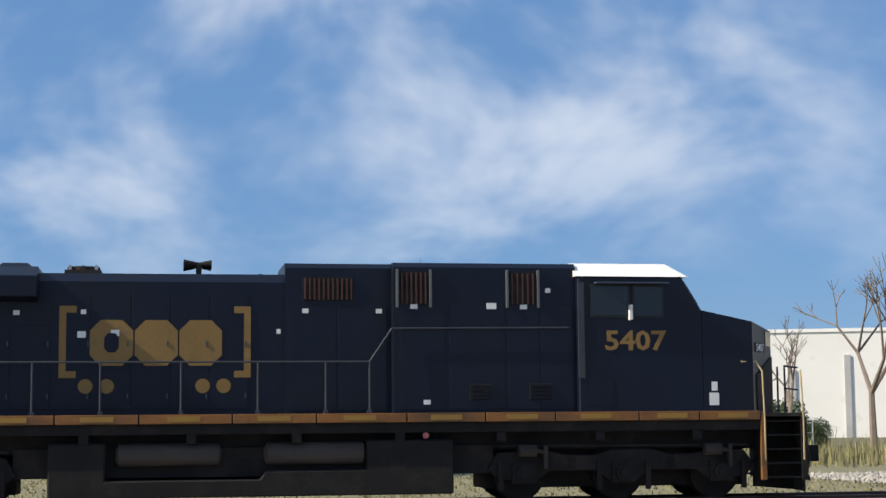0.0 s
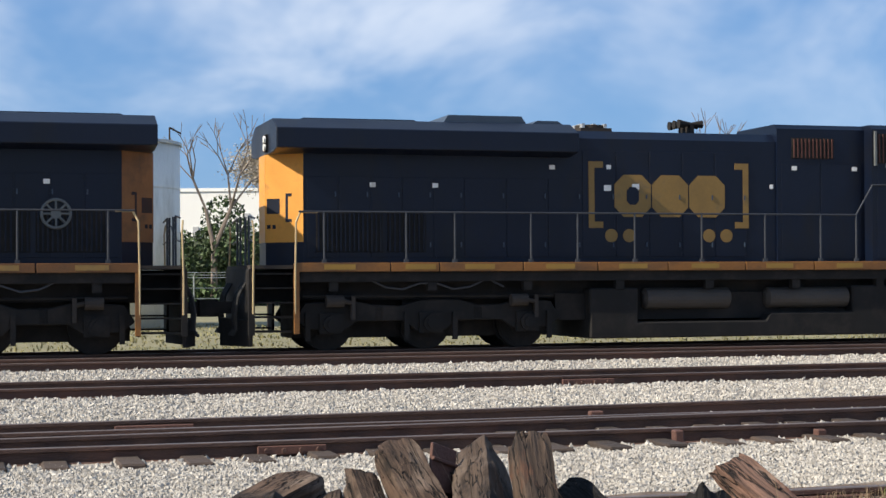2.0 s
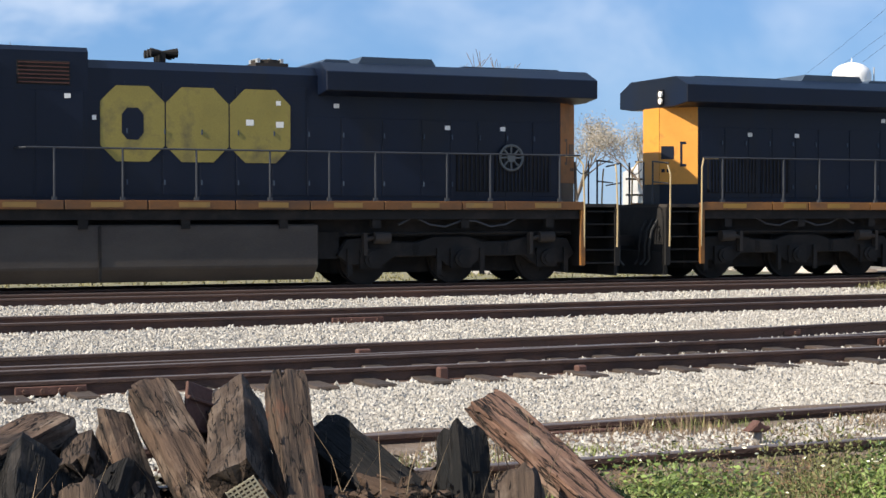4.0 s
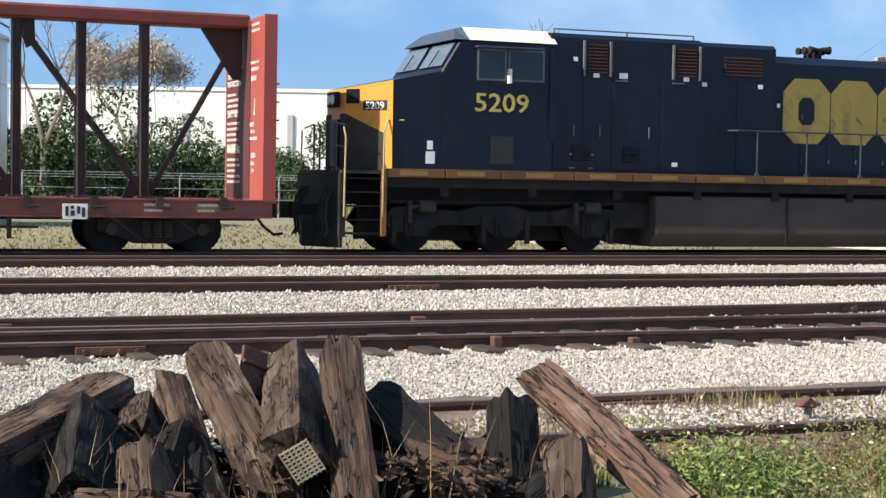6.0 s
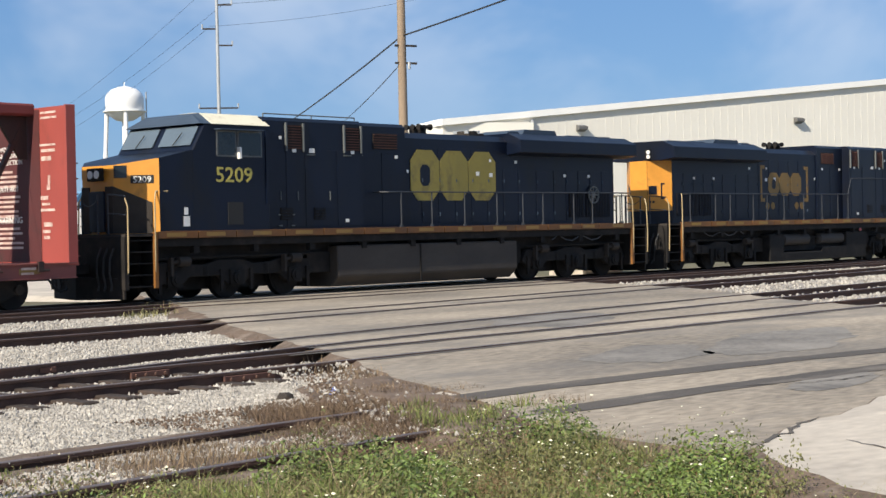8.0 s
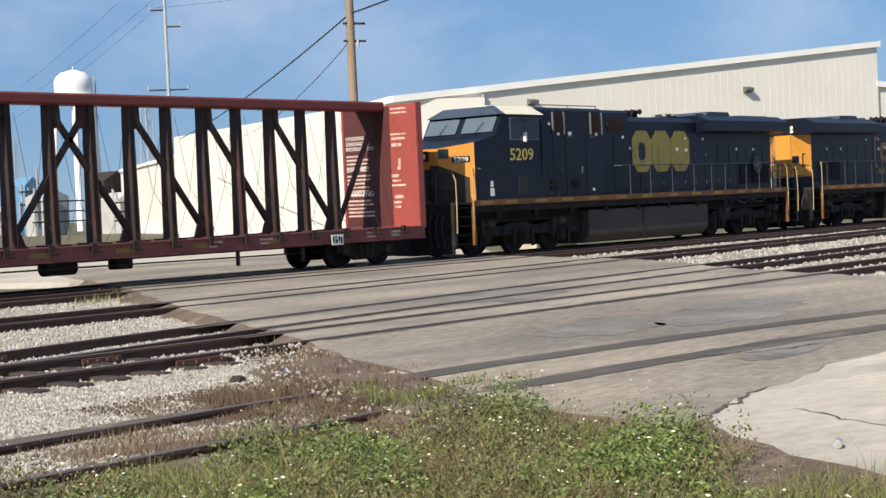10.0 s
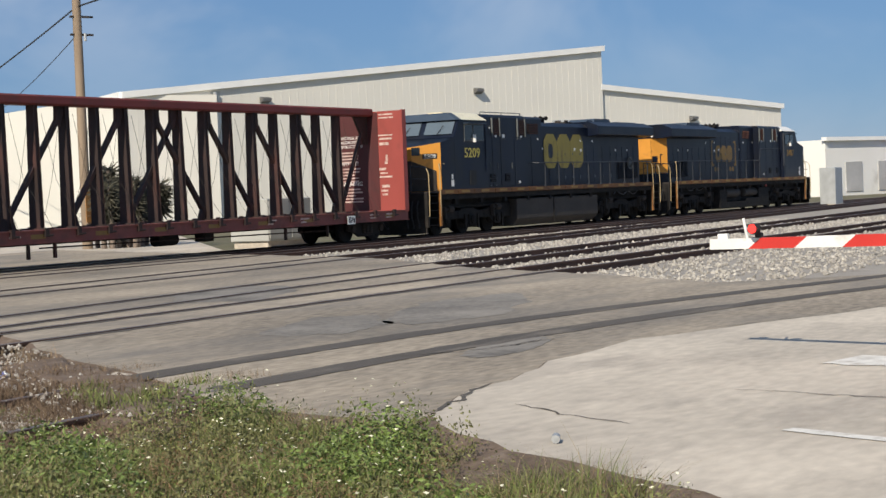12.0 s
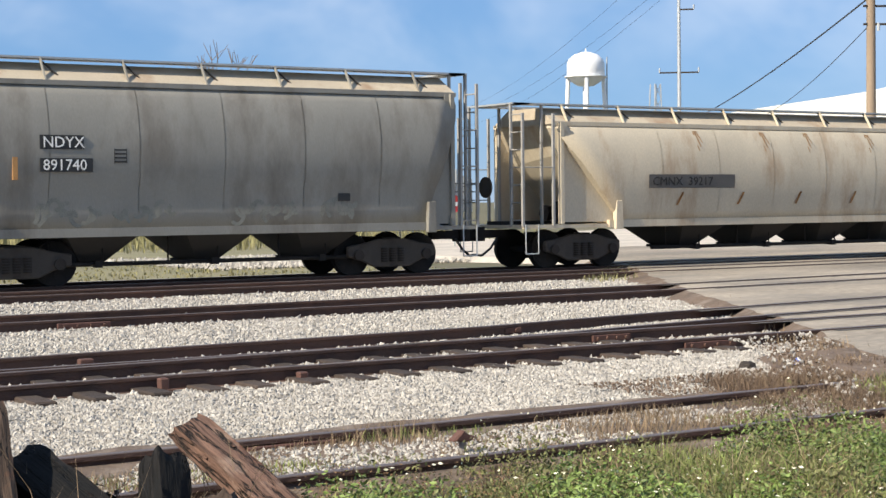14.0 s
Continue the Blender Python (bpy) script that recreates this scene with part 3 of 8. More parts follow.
        for x0, x1, y in ((.6, 1.5, 1.0), (1.55, 2.5, 1.0), (2.72, 3.6, 1.32), (3.7, 4.8, 1.32), (4.88, 5.5, 1.32), (5.55, 6.2, 1.32)):
            part("cabinet_door", plate(x0, x1, 1.8, 3.85, y), navy, lo)
        for x0, x1, z0, z1, y in ((-9.55, -8.2, 1.95, 2.75, .965), (-8.1, -7.3, 1.95, 2.75, .965), (.85, 1.85, 3.95, 4.4, 1.0), (2.72, 3.28, 3.85, 4.5, 1.32), (4.92, 5.45, 3.85, 4.5, 1.32), (4.1, 4.52, 1.98, 2.3, 1.335), (5.3, 5.75, 1.98, 2.3, 1.335)):
            g = part("grille", plate(x0, x1, z0, z1, y, .02), black, lo, "dark louvred grille")
            bm = bmesh.new()
            flat = x0 > 0 and (z0 < 2 or not lead)
            n = max(3, int((z1 - z0) / .065)) if flat else max(3, int((x1 - x0) / .09))
            for k in range(n):
                a, b = sorted((s * (y + .02), s * (y + .04)))
                if flat:
                    z = z0 + (k + .5) * (z1 - z0) / n
                    box(bm, x0 + .02, x1 - .02, a, b, z - .012, z + .012)
                else:
                    x = x0 + (k + .5) * (x1 - x0) / n
                    box(bm, x - .014, x + .014, a, b, z0 + .02, z1 - .02)
            part("louvre", bm, M["rust_slat"] if z0 > 3.7 else navy, g)
            if z0 > 3.7 and x0 > 2:
                for xx in (x0 - .05, x1 + .05):
                    bm = bmesh.new()
                    box(bm, xx - .022, xx + .022, *sorted((s * y, s * (y + .06))), z0 - .05, z1 + .05)
                    part("grille_frame", bm, M["hand_wheel"], g, "pale grey grille frame")
        for x, z, w, y in ((-8.4, 3.3, .12, .965), (-7.1, 3.3, .12, .965), (-4.6, 3.7, .12, .965), (-3.35, 3.72, .1, .965), (-3.38, 3.3, .16, .965), (-2.75, 3.33, .16, .965), (.38, 3.35, .08, .965), (.9, 3.75, .12, 1.015), (2.35, 3.75, .12, 1.015), (3.0, 3.82, .14, 1.335), (4.55, 3.85, .2, 1.335), (5.2, 3.82, .14, 1.335), (3.25, 1.95, .14, 1.335), (5.7, 4.15, .1, 1.335)):
            bm = bmesh.new()
            a, b = sorted((s * y, s * (y + .006)))
            box(bm, x - w / 2, x + w / 2, a, b, z - .05 if w < .15 else z - .08, z + .04)
            part("notice", bm, M["white"], lo, "small white notice plate")
        for x, z, w, h in () if lead else ((5.75, 2.12, .13, .018), (5.3, 2.12, .13, .018), (4.3, 2.12, .13, .018), (5.75, 1.83, .13, .018), (5.3, 1.83, .13, .018), (5.72, 2.62, .02, .12), (5.1, 2.62, .02, .12), (3.9, 2.62, .02, .12), (3.2, 3.72, .3, .016), (4.6, 3.72, .3, .016)):
            bm = bmesh.new()
            box(bm, x - w / 2, x + w / 2, *sorted((s * 1.33, s * 1.355)), z - h, z + h)
            part("catch", bm, M["hand_wheel"], lo, "grey door catch")
        if not lead:
            bm = bmesh.new()
            for p, q in (((2.75, 4.78), (6.15, 4.78)), ((2.75, 4.66), (2.75, 4.78)), ((4.4, 4.66), (4.4, 4.78)), ((6.15, 4.66), (6.15, 4.78))):
                rod(bm, (p[0], s * 1.18, p[1]), (q[0], s * 1.18, q[1]), .018, 6)
            part("roof_rail", bm, M["hand_wheel"], lo, "low grey roof rail")
        # equipment cabinet handrail and the stepped walkway rail
        bm = bmesh.new()
        y = s * 1.5
        pts = [(-10.0, y, 2.73), (2.1, y, 2.73), (2.55, s * 1.42, 3.38), (6.1, s * 1.42, 3.4)] if lead else [(-10.0, y, 2.73), (1.75, y, 2.73), (1.9, s * 1.05, 2.73)]
        for p, q in zip(pts, pts[1:]):
            rod(bm, p, q, .019, 8)
        part("handrail", bm, M["rail_grey"], lo, "long thin walkway handrail")
        for x in (-9.5, -7.85, -6.85, -5.25, -4.25, -3.0, -1.5, -.05, 1.25, 2.1)[:10 if lead else 9]:
            bm = bmesh.new()
            rod(bm, (x, y, 1.6), (x, y, 2.73), .021, 8)
            box(bm, x - .045, x + .045, y - .03, y + .03, 1.69, 1.80)
            part("stanchion", bm, M["rail_grey"], lo)
        # logo in plain shapes
        L0, L1 = (-3.24, -.70) if lead else (-3.62, .28)
        zb, zt = (2.68, 3.56) if lead else (2.50, 3.98)
        yy = sorted((s * .9625, s * .969))
        w = (L1 - L0) / 3
        mark = M["dull_gold"] if lead else M["old_yellow"]
        hgt = zt - zb
        for k in range(3):
            # ring, slotted block and notched block, each a plain plate
            bm = bmesh.new()
            x0, x1 = L0 + k * w + .015, L0 + (k + 1) * w - .015
            c = .24 * w
            oct8 = [(x0 + c, zb), (x1 - c, zb), (x1, zb + c), (x1, zt - c), (x1 - c, zt), (x0 + c, zt), (x0, zt - c), (x0, zb + c)]
            mx, mz = (x0 + x1) / 2, (zb + zt) / 2
            holes = [(.34, .42, 0)] if k == (0 if s < 0 else 2) else []
            prism(bm, oct8, "y", yy[0], yy[1])
            em = part("emblem", bm, mark, lo, "plain gold emblem shape")
            for fx, fz, up in holes:
                bm = bmesh.new()
                cz = mz + up * hgt
                prism(bm, [(mx + (x - mx) * fx, cz + (z - mz) * fz) for x, z in oct8], "y", yy[0] - .003, yy[1] + .003)
                part("inset", bm, navy, em, "navy inset of the emblem")
        if lead:
            for bx, d in ((-3.8, 1), (-.16, -1)):
                bm = bmesh.new()
                box(bm, min(bx, bx + d * .13), max(bx, bx + d * .13), yy[0], yy[1], 2.45, 3.83)
                for z in (2.45, 3.70):
                    box(bm, min(bx + d * .13, bx + d * .32), max(bx + d * .13, bx + d * .32), yy[0], yy[1], z, z + .13)
                part("bracket", bm, mark, lo, "gold bracket shape")
            for dx in (-3.3, -2.9, -1.08, -.68):
                bm = bmesh.new()
                rod(bm, (dx, yy[0], 2.29), (dx, yy[1], 2.29), .14, 20)
                part("dot", bm, mark, lo, "gold dot")
        bm = bmesh.new()
        size = .54
        text_mesh(bm, number, size, ((6.80 if s < 0 else 8.17) if lead else (8.1 if s > 0 else 6.8), s * 1.512, 2.96), s, 1.17, 0.0, .012 if lead else .005)
        part("road_number", bm, M["dull_gold"] if lead else M["number_yellow"], lo, "raised yellow road number")
    # cab
    bm = bmesh.new()
    prism(bm, [(6.27, 1.68), (8.85, 1.68), (8.85, 3.72), (8.42, 4.42), (6.27, 4.42)], "y", -1.5, 1.5)
    bevel(bm, .03)
    cab = part("cab", bm, navy, lo, "navy crew cab")
    bm = bmesh.new()
    prism(bm, [(-1.52, 4.42), (1.52, 4.42), (1.05, 4.72), (-1.05, 4.72)], "x", 6.22, 8.22)
    part("cab_roof", bm, M["white"] if lead else M["cream_roof"], cab, "sun-bleached white cab roof" if lead else "cream cab roof")
    bm = bmesh.new()
    v = [bm.verts.new(q) for q in ((8.22, -1.52, 4.42), (8.22, 1.52, 4.42), (8.22, 1.05, 4.72), (8.22, -1.05, 4.72), (8.56, -1.5, 4.42), (8.56, 1.5, 4.42), (8.36, 1.0, 4.66), (8.36, -1.0, 4.66))]
    for q in ((0, 1, 2, 3), (4, 7, 6, 5), (0, 4, 5, 1), (1, 5, 6, 2), (2, 6, 7, 3), (3, 7, 4, 0)):
        bm.faces.new([v[i] for i in q])
    bmesh.ops.recalc_face_normals(bm, faces=bm.faces[:])
    part("roof_visor", bm, M["white"] if lead else M["grey_navy"], cab, "sloping roof front")
    bm = bmesh.new()
    box(bm, 6.9, 7.7, -.35, .35, 4.71, 4.79)
    bevel(bm, .02)
    part("air_conditioner", bm, M["cream"], cab)
    for s in (-1, 1):
        for x0, x1 in ((6.55, 7.3), (7.42, 8.0)):
            bm = bmesh.new()
            a, b = sorted((s * 1.495, s * 1.515))
            box(bm, x0 - .04, x1 + .04, a, b, 3.60, 4.26)
            fr = part("window_frame", bm, M["rubber"] if lead else M["hand_wheel"], cab)
            bm = bmesh.new()
            a, b = sorted((s * 1.512, s * 1.522))
            box(bm, x0, x1, a, b, 3.64, 4.22)
            part("pane", bm, M["glass"], fr)
        bm = bmesh.new()
        a, b = sorted((s * 1.5, s * 1.72))
        prism(bm, [(a, 4.30), (b, 4.30), (b, 4.27), (a, 4.27)], "x", 6.6, 8.1)
        part("sun_visor", bm, M["grey_navy"], cab)
        bm = bmesh.new()
        box(bm, 7.30, 7.36, *sorted((s * 1.5, s * 1.62)), 3.55, 3.85)
        part("mirror", bm, M["white"], cab)
        bm = bmesh.new()
        a, b = sorted((s * 1.5, s * 1.515))
        hx = 6.45 if lead else 7.2
        box(bm, hx, hx + .5, a, b, 1.88, 2.45)
        part("hatch", bm, navy if lead else M["rubber"], cab, "dark side hatch")
        bm = bmesh.new()
        box(bm, 6.27, 6.39, *sorted((s * 1.47, s * 1.53)), 2.4, 4.3)
        part("corner_post", bm, M["rail_grey"] if lead else navy, cab)
    slope = Vector((8.85 - 8.42, 0, 3.72 - 4.42)).normalized()
    nrm = Vector((-slope.z, 0, slope.x))
    for y0, y1 in ((-1.38, -.12), (.12, 1.38)):
        bm = bmesh.new()
        c0 = Vector((8.42, 0, 4.42)) + slope * .10 + nrm * .02
        c1 = Vector((8.42, 0, 4.42)) + slope * .66 + nrm * .02
        v = [bm.verts.new((c.x + o.x, y, c.z + o.z)) for o in (Vector(), nrm * .02) for c, y in ((c0, y0), (c0, y1), (c1, y1), (c1, y0))]
        for q in ((0, 1, 2, 3), (7, 6, 5, 4), (0, 4, 5, 1), (1, 5, 6, 2), (2, 6, 7, 3), (3, 7, 4, 0)):
            bm.faces.new([v[i] for i in q])
        bmesh.ops.recalc_face_normals(bm, faces=bm.faces[:])
        # the panes' grey-blue base colour imitates the sky's reflection
        part("windshield", bm, M["windshield"], cab, "windshield with sky reflection in its colour")
        bm = bmesh.new()
        mid = (c0 + c1) / 2 + nrm * .05
        rod(bm, (c1.x + .05, (y0 + y1) / 2, c1.z + .02), (mid.x, (y0 + y1) / 2 + .2, mid.z + .08), .014, 6)
        part("wiper", bm, M["rubber"], cab)
    # nose
    bm = bmesh.new()
    plan = [(8.83, -1.5), (9.88, -1.5), (10.6, -.62), (10.6, .62), (9.88, 1.5), (8.83, 1.5)]
    lo_v = [bm.verts.new((x, y, 1.68)) for x, y in plan]
    hi_v = [bm.verts.new((x, y, 3.75 - max(0, x - 8.83) * .21)) for x, y in plan]
    n = len(plan)
    bm.faces.new(lo_v[::-1])
    top = bm.faces.new(hi_v)
    for i in range(n):
        fc = bm.faces.new((lo_v[i], lo_v[(i + 1) % n], hi_v[(i + 1) % n], hi_v[i]))
        fc.material_index = 1 if i in (1, 2, 3) and not lead else 0
    bmesh.ops.recalc_face_normals(bm, faces=bm.faces[:])
    nose = part("nose", bm, [navy, M["gold"]], lo, "short nose" if lead else "short nose with a yellow front")
    bm = bmesh.new()
    box(bm, 10.6, 10.66, -.3, .3, 1.75, 2.75)
    bevel(bm, .01)
    part("nose_door", bm, navy, nose)
    if not lead:
        for y0, y1 in ((-.62, -.31), (.31, .62)):
            bm = bmesh.new()
            box(bm, 10.6, 10.62, y0, y1, 1.70, 2.86)
            part("nose_mat", bm, M["grime"], nose, "black painted area")
        # round hand brake wheel on the side of the hood
        bm = bmesh.new()
        c = Vector((-8.57, .985, 2.68))
        ring = [c + Vector((.27 * math.cos(k * math.pi / 12), .05, .27 * math.sin(k * math.pi / 12))) for k in range(25)]
        for p, q in zip(ring, ring[1:]):
            rod(bm, p, q, .028, 8)
        for k in range(8):
            q = ring[3 * k]
            rod(bm, c + Vector((0, .03, 0)), q, .022, 6)
        rod(bm, c + Vector((0, -.04, 0)), c + Vector((0, .06, 0)), .10, 16)
        part("hand_brake_wheel", bm, M["hand_wheel"], lo, "grey spoked hand brake wheel")
    bm = bmesh.new()
    box(bm, 10.6, 10.72, -.28, .28, 3.0, 3.32)
    bevel(bm, .02)
    hl = part("headlight_box", bm, black, nose)
    for y in (-.13, .13):
        bm = bmesh.new()
        rod(bm, (10.71, y, 3.16), (10.74, y, 3.16), .1, 16)
        part("headlight", bm, M["white"], hl)
    for s in (-1, 1):
        # number boxes and the dark brake recess on the chamfered corners
        a, b = Vector((9.88, s * 1.5, 0)), Vector((10.6, s * .62, 0))
        d = (b - a).normalized()
        nn = Vector((.88, s * .72, 0)).normalized() * .012
        for p0, p1, z0, z1, mt, nm in ((.12, .62, 2.92, 3.12, M["rubber"], "number_board"), (.70, .98, 3.06, 3.36, M["glass"], "nose_window")):
            bm = bmesh.new()
            A, B = a + (b - a) * p0, a + (b - a) * p1
            v = [bm.verts.new((c.x + o.x, c.y + o.y, z)) for o in (Vector(), nn) for c, z in ((A, z0), (B, z0), (B, z1), (A, z1))]
            for q in ((0, 1, 2, 3), (7, 6, 5, 4), (0, 4, 5, 1), (1, 5, 6, 2), (2, 6, 7, 3), (3, 7, 4, 0)):
                bm.faces.new([v[i] for i in q])
            bmesh.ops.recalc_face_normals(bm, faces=bm.faces[:])
            board = part(nm, bm, mt, nose)
            if nm == "number_board":
                bm = bmesh.new()
                at = a.lerp(b, .57 if s > 0 else .17) + nn * 1.4
                text_mesh(bm, number, .22, (at.x, at.y, 2.94), -1, 1.05, 129 if s > 0 else 51)
                part("numerals", bm, M["white"], board, "white road number")
        bm = bmesh.new()
        A, B = a + (b - a) * .16 + nn, a + (b - a) * 1.0 + nn
        v = [bm.verts.new((c.x + o.x, c.y + o.y, z)) for o in (Vector(), nn) for c, z in ((A, 1.7), (B, 1.7), (B, 2.86), (A, 2.45))]
        for q in ((0, 1, 2, 3), (7, 6, 5, 4), (0, 4, 5, 1), (1, 5, 6, 2), (2, 6, 7, 3), (3, 7, 4, 0)):
            bm.faces.new([v[i] for i in q])
        bmesh.ops.recalc_face_normals(bm, faces=bm.faces[:])
        part("nose_panel", bm, M["grime"], nose)
        bm = bmesh.new()
        a2, b2 = sorted((s * 1.5, s * 1.507))
        box(bm, 8.95, 9.15, a2, b2, 1.85, 2.1)
        box(bm, 9.0, 9.12, a2, b2, 2.14, 2.32)
        part("notice", bm, M["white"], nose, "small white notice plate")
    # roof fittings
    bm = bmesh.new()
    for dy in (-.25, 0, .25):
        rod(bm, (-1.15, dy, 4.72), (-1.45, dy, 4.72), .035, 10, .10)
        rod(bm, (-1.15, dy, 4.72), (-.9, dy, 4.72), .035, 10, .09)
    box(bm, -1.2, -1.1, -.3, .3, 4.48, 4.72)
    part("horn", bm, black, lo, "dark cluster of air horns")
    bm = bmesh.new()
    box(bm, -3.75, -3.05, -.4, .4, 4.46, 4.58)
    rod(bm, (-3.4, 0, 4.56), (-3.4, 0, 4.66), .32, 20)
    part("exhaust_stack", bm, M["grime"], lo)
    bm = bmesh.new()
    for x in (-3.65, -3.4, -3.15):
        box(bm, x - .03, x + .03, -.3, .3, 4.57, 4.68)
    part("stack_rim", bm, M["grey_metal"], lo)
    # under the frame
    bm = bmesh.new()
    if lead:
        prism(bm, [(-3.95, .17), (3.75, .17), (3.75, 1.22), (2.05, 1.22), (2.05, .66), (.1, .66), (.0, .5), (-2.9, .5), (-2.9, 1.2), (-3.95, 1.2)], "y", -1.42, 1.42)
    else:
        prism(bm, [(-1.4, .42), (-1.1, .14), (1.1, .14), (1.4, .42), (1.4, 1.26), (-1.4, 1.26)], "x", -4.05, 3.72)
    bevel(bm, .03)
    tank = part("fuel_tank", bm, M["tank_grey"] if not lead else black, lo, "dull grey-brown fuel tank" if not lead else "black fuel tank")
    if lead:
        for s in (-1, 1):
            for x0, x1 in ((-2.65, -.78), (.15, 2.0)):
                bm = bmesh.new()
                rod(bm, (x0, s * 1.15, .98), (x1, s * 1.15, .98), .22, 20)
                for x in (x0 - .06, x1 + .06):
                    rod(bm, (x, s * 1.15, .98), (x0 if x < x0 else x1, s * 1.15, .98), .12, 16, .22)
                part("air_reservoir", bm, M["tank_grey"], lo, "grey air reservoir cylinder")
            bm = bmesh.new()
            rod(bm, (3.2, s * 1.42, 1.3), (3.2, s * 1.48, 1.3), .06, 12)
            part("fuel_cap", bm, M["pink"], lo, "faded red fuel cap")
    else:
        for s in (-1, 1):
            bm = bmesh.new()
            box(bm, .35, .4, *sorted((s * 1.4, s * 1.43)), .2, 1.25)
            part("tank_seam", bm, black, lo)
    for s in (-1, 1):
        bm = bmesh.new()
        pts = [Vector((-8.6 + k * .35, s * 1.4, 1.42 - .22 * abs(math.sin(k * .9)))) for k in range(9)]
        for p, q in zip(pts, pts[1:]):
            rod(bm, p, q, .02, 6)
        part("cable", bm, M["rail_grey"], lo)
        for k in range(10):
            bm = bmesh.new()
            x = -9.3 + k * 2.0
            box(bm, x - .09, x + .09, *sorted((s * 1.28, s * 1.44)), 1.18, 1.40)
            part("junction_box", bm, black, lo)
    loco_truck(7.22, lo)
    loco_truck(-7.28, lo)
    end_gear(lo, 1)
    end_gear(lo, -1)
    return lo


M["grime"] = material("brown-grey road grime", (0.045, 0.038, 0.033), 0.85, 0, 2, 0.35, 50, 0.3, spec=0.2)
M["rubber"] = material("black rubber", (0.015, 0.015, 0.015), 0.7, 0, 3, 0.2, 50, 0.05)
M["pale_rail"] = material("cream handrail paint", (0.42, 0.32, 0.17), 0.5, 0, 3, 0.2, 50, 0.05)
M["rail_grey"] = material("grey handrail paint", (0.03, 0.034, 0.042), 0.5, 0, 3, 0.2, 50, 0.05)
M["grey_navy"] = material("faded navy steel", (0.035, 0.055, 0.085), 0.55, 0, 2, 0.2, 50, 0.05)
M["rust_slat"] = material("rust-tinted slats", (0.075, 0.028, 0.02), 0.8, 0, 2, 0.2, 50, 0.1)
M["old_yellow"] = material("dusty yellow lettering", (0.26, 0.21, 0.045), 0.6, 0, 1.5, 0.2, 40, 0.05, (0.10, 0.08, 0.04), 0.3, 1.5)
M["number_yellow"] = material("clean yellow numerals", (0.45, 0.39, 0.09), 0.5, 0, 2, 0.1, 40, 0.0)
M["cream_roof"] = material("cream roof paint", (0.74, 0.69, 0.52), 0.5, 0, 2, 0.1, 40, 0.05, (0.45, 0.38, 0.26), 0.15, 2)
M["cream"] = material("cream roof unit", (0.62, 0.55, 0.38), 0.6, 0, 2, 0.1, 40, 0.05)
# base colour lifted to grey-blue in place of a sky reflection
M["windshield"] = material("windshield glass coloured like reflected sky", (0.105, 0.135, 0.16), 0.06, 0, 2, 0.1, 20, 0.0, spec=0.9)
M["tank_grey"] = material("dusty tank paint", (0.048, 0.040, 0.034), 0.8, 0, 1, 0.25, 40, 0.15, (0.07, 0.06, 0.05), 0.35, 1, (0.4, 1, 1))
M["hand_wheel"] = material("dull grey-green wheel paint", (0.11, 0.12, 0.12), 0.6, 0, 3, 0.2, 40, 0.05)
M["pink"] = material("faded red cap", (0.45, 0.12, 0.12), 0.6, 0, 3, 0.1, 40, 0.0)

lead_loco = locomotive("5407", True, "navy diesel locomotive with yellow trim, leading the train")
second_loco = locomotive("5209", False, "navy diesel locomotive with a yellow nose, coupled behind")


def freight_truck(x, parent, casting="black"):
    tr = new("truck")
    tr.parent = parent
    tr.location = (x, 0, 0)
    tagged(tr, "dark rusty four-wheel truck")
    for s in (-1, 1):
        bm = bmesh.new()
        prism(bm, [(-1.15, .42), (-1.15, .66), (-.75, .72), (-.35, .82), (.35, .82), (.75, .72), (1.15, .66), (1.15, .42), (.85, .36), (.45, .18), (-.45, .18), (-.85, .36)], "y", s * .98, s * 1.10)
        bevel(bm, .025)
        fr = part("side_frame", bm, M[casting], tr)
        bm = bmesh.new()
        for k in (-.22, 0, .22):
            for j in range(6):
                rod(bm, (k, s * 1.11, .30 + j * .055), (k, s * 1.11, .335 + j * .055), .085, 10)
        part("spring", bm, M["grime"], fr)
        for k in (-.89, .89):
            bm = bmesh.new()
            rod(bm, (k, s * 1.05, .46), (k, s * 1.17, .46), .12, 14)
            part("bearing_cap", bm, M["grime"], fr)
    bm = bmesh.new()
    box(bm, -.25, .25, -1.05, 1.05, .4, .85)
    part("bolster", bm, M["black"], tr)
    for k in (-.89, .89):
        wheel_pair(k, .46, 1.5, tr)
    return tr


def drawgear(parent, end, z=.85):
    for d in (-1, 1):
        bm = bmesh.new()
        X = d * end
        box(bm, min(X - d * .5, X + d * .3), max(X - d * .5, X + d * .3), -.1, .1, z - .1, z + .1)
        prism(bm, [(X + d * .25, -.2), (X + d * .52, -.2), (X + d * .55, .03), (X + d * .4, .06), (X + d * .38, .2), (X + d * .25, .18)], "z", z - .17, z + .17)
        part("coupler", bm, M["black"], parent)
        bm = bmesh.new()
        pts = [Vector((X, -.35, z - .1)), Vector((X + d * .2, -.35, .5)), Vector((X + d * .42, -.32, .34)), Vector((X + d * .62, -.25, .36))]
        for p, q in zip(pts, pts[1:]):
            rod(bm, p, q, .03, 7)
        part("air_hose", bm, M["rubber"], parent)


def word_block(bm, x, y, z, w, lines, h, pitch, face, seed):
    """Unreadable small print: plain bars in rows. face 'x': on a wall facing -x at x; 'y': on a side facing -y at y."""
    rnd = random.Random(seed)
    for k in range(lines):
        n = w * rnd.uniform(.6, 1.0)
        z1 = z - k * pitch
        if face == "x":
            box(bm, x - .006, x - .001, y, y - n, z1 - h, z1)
        else:
            box(bm, x, x + n, y - .006, y - .001, z1 - h, z1)


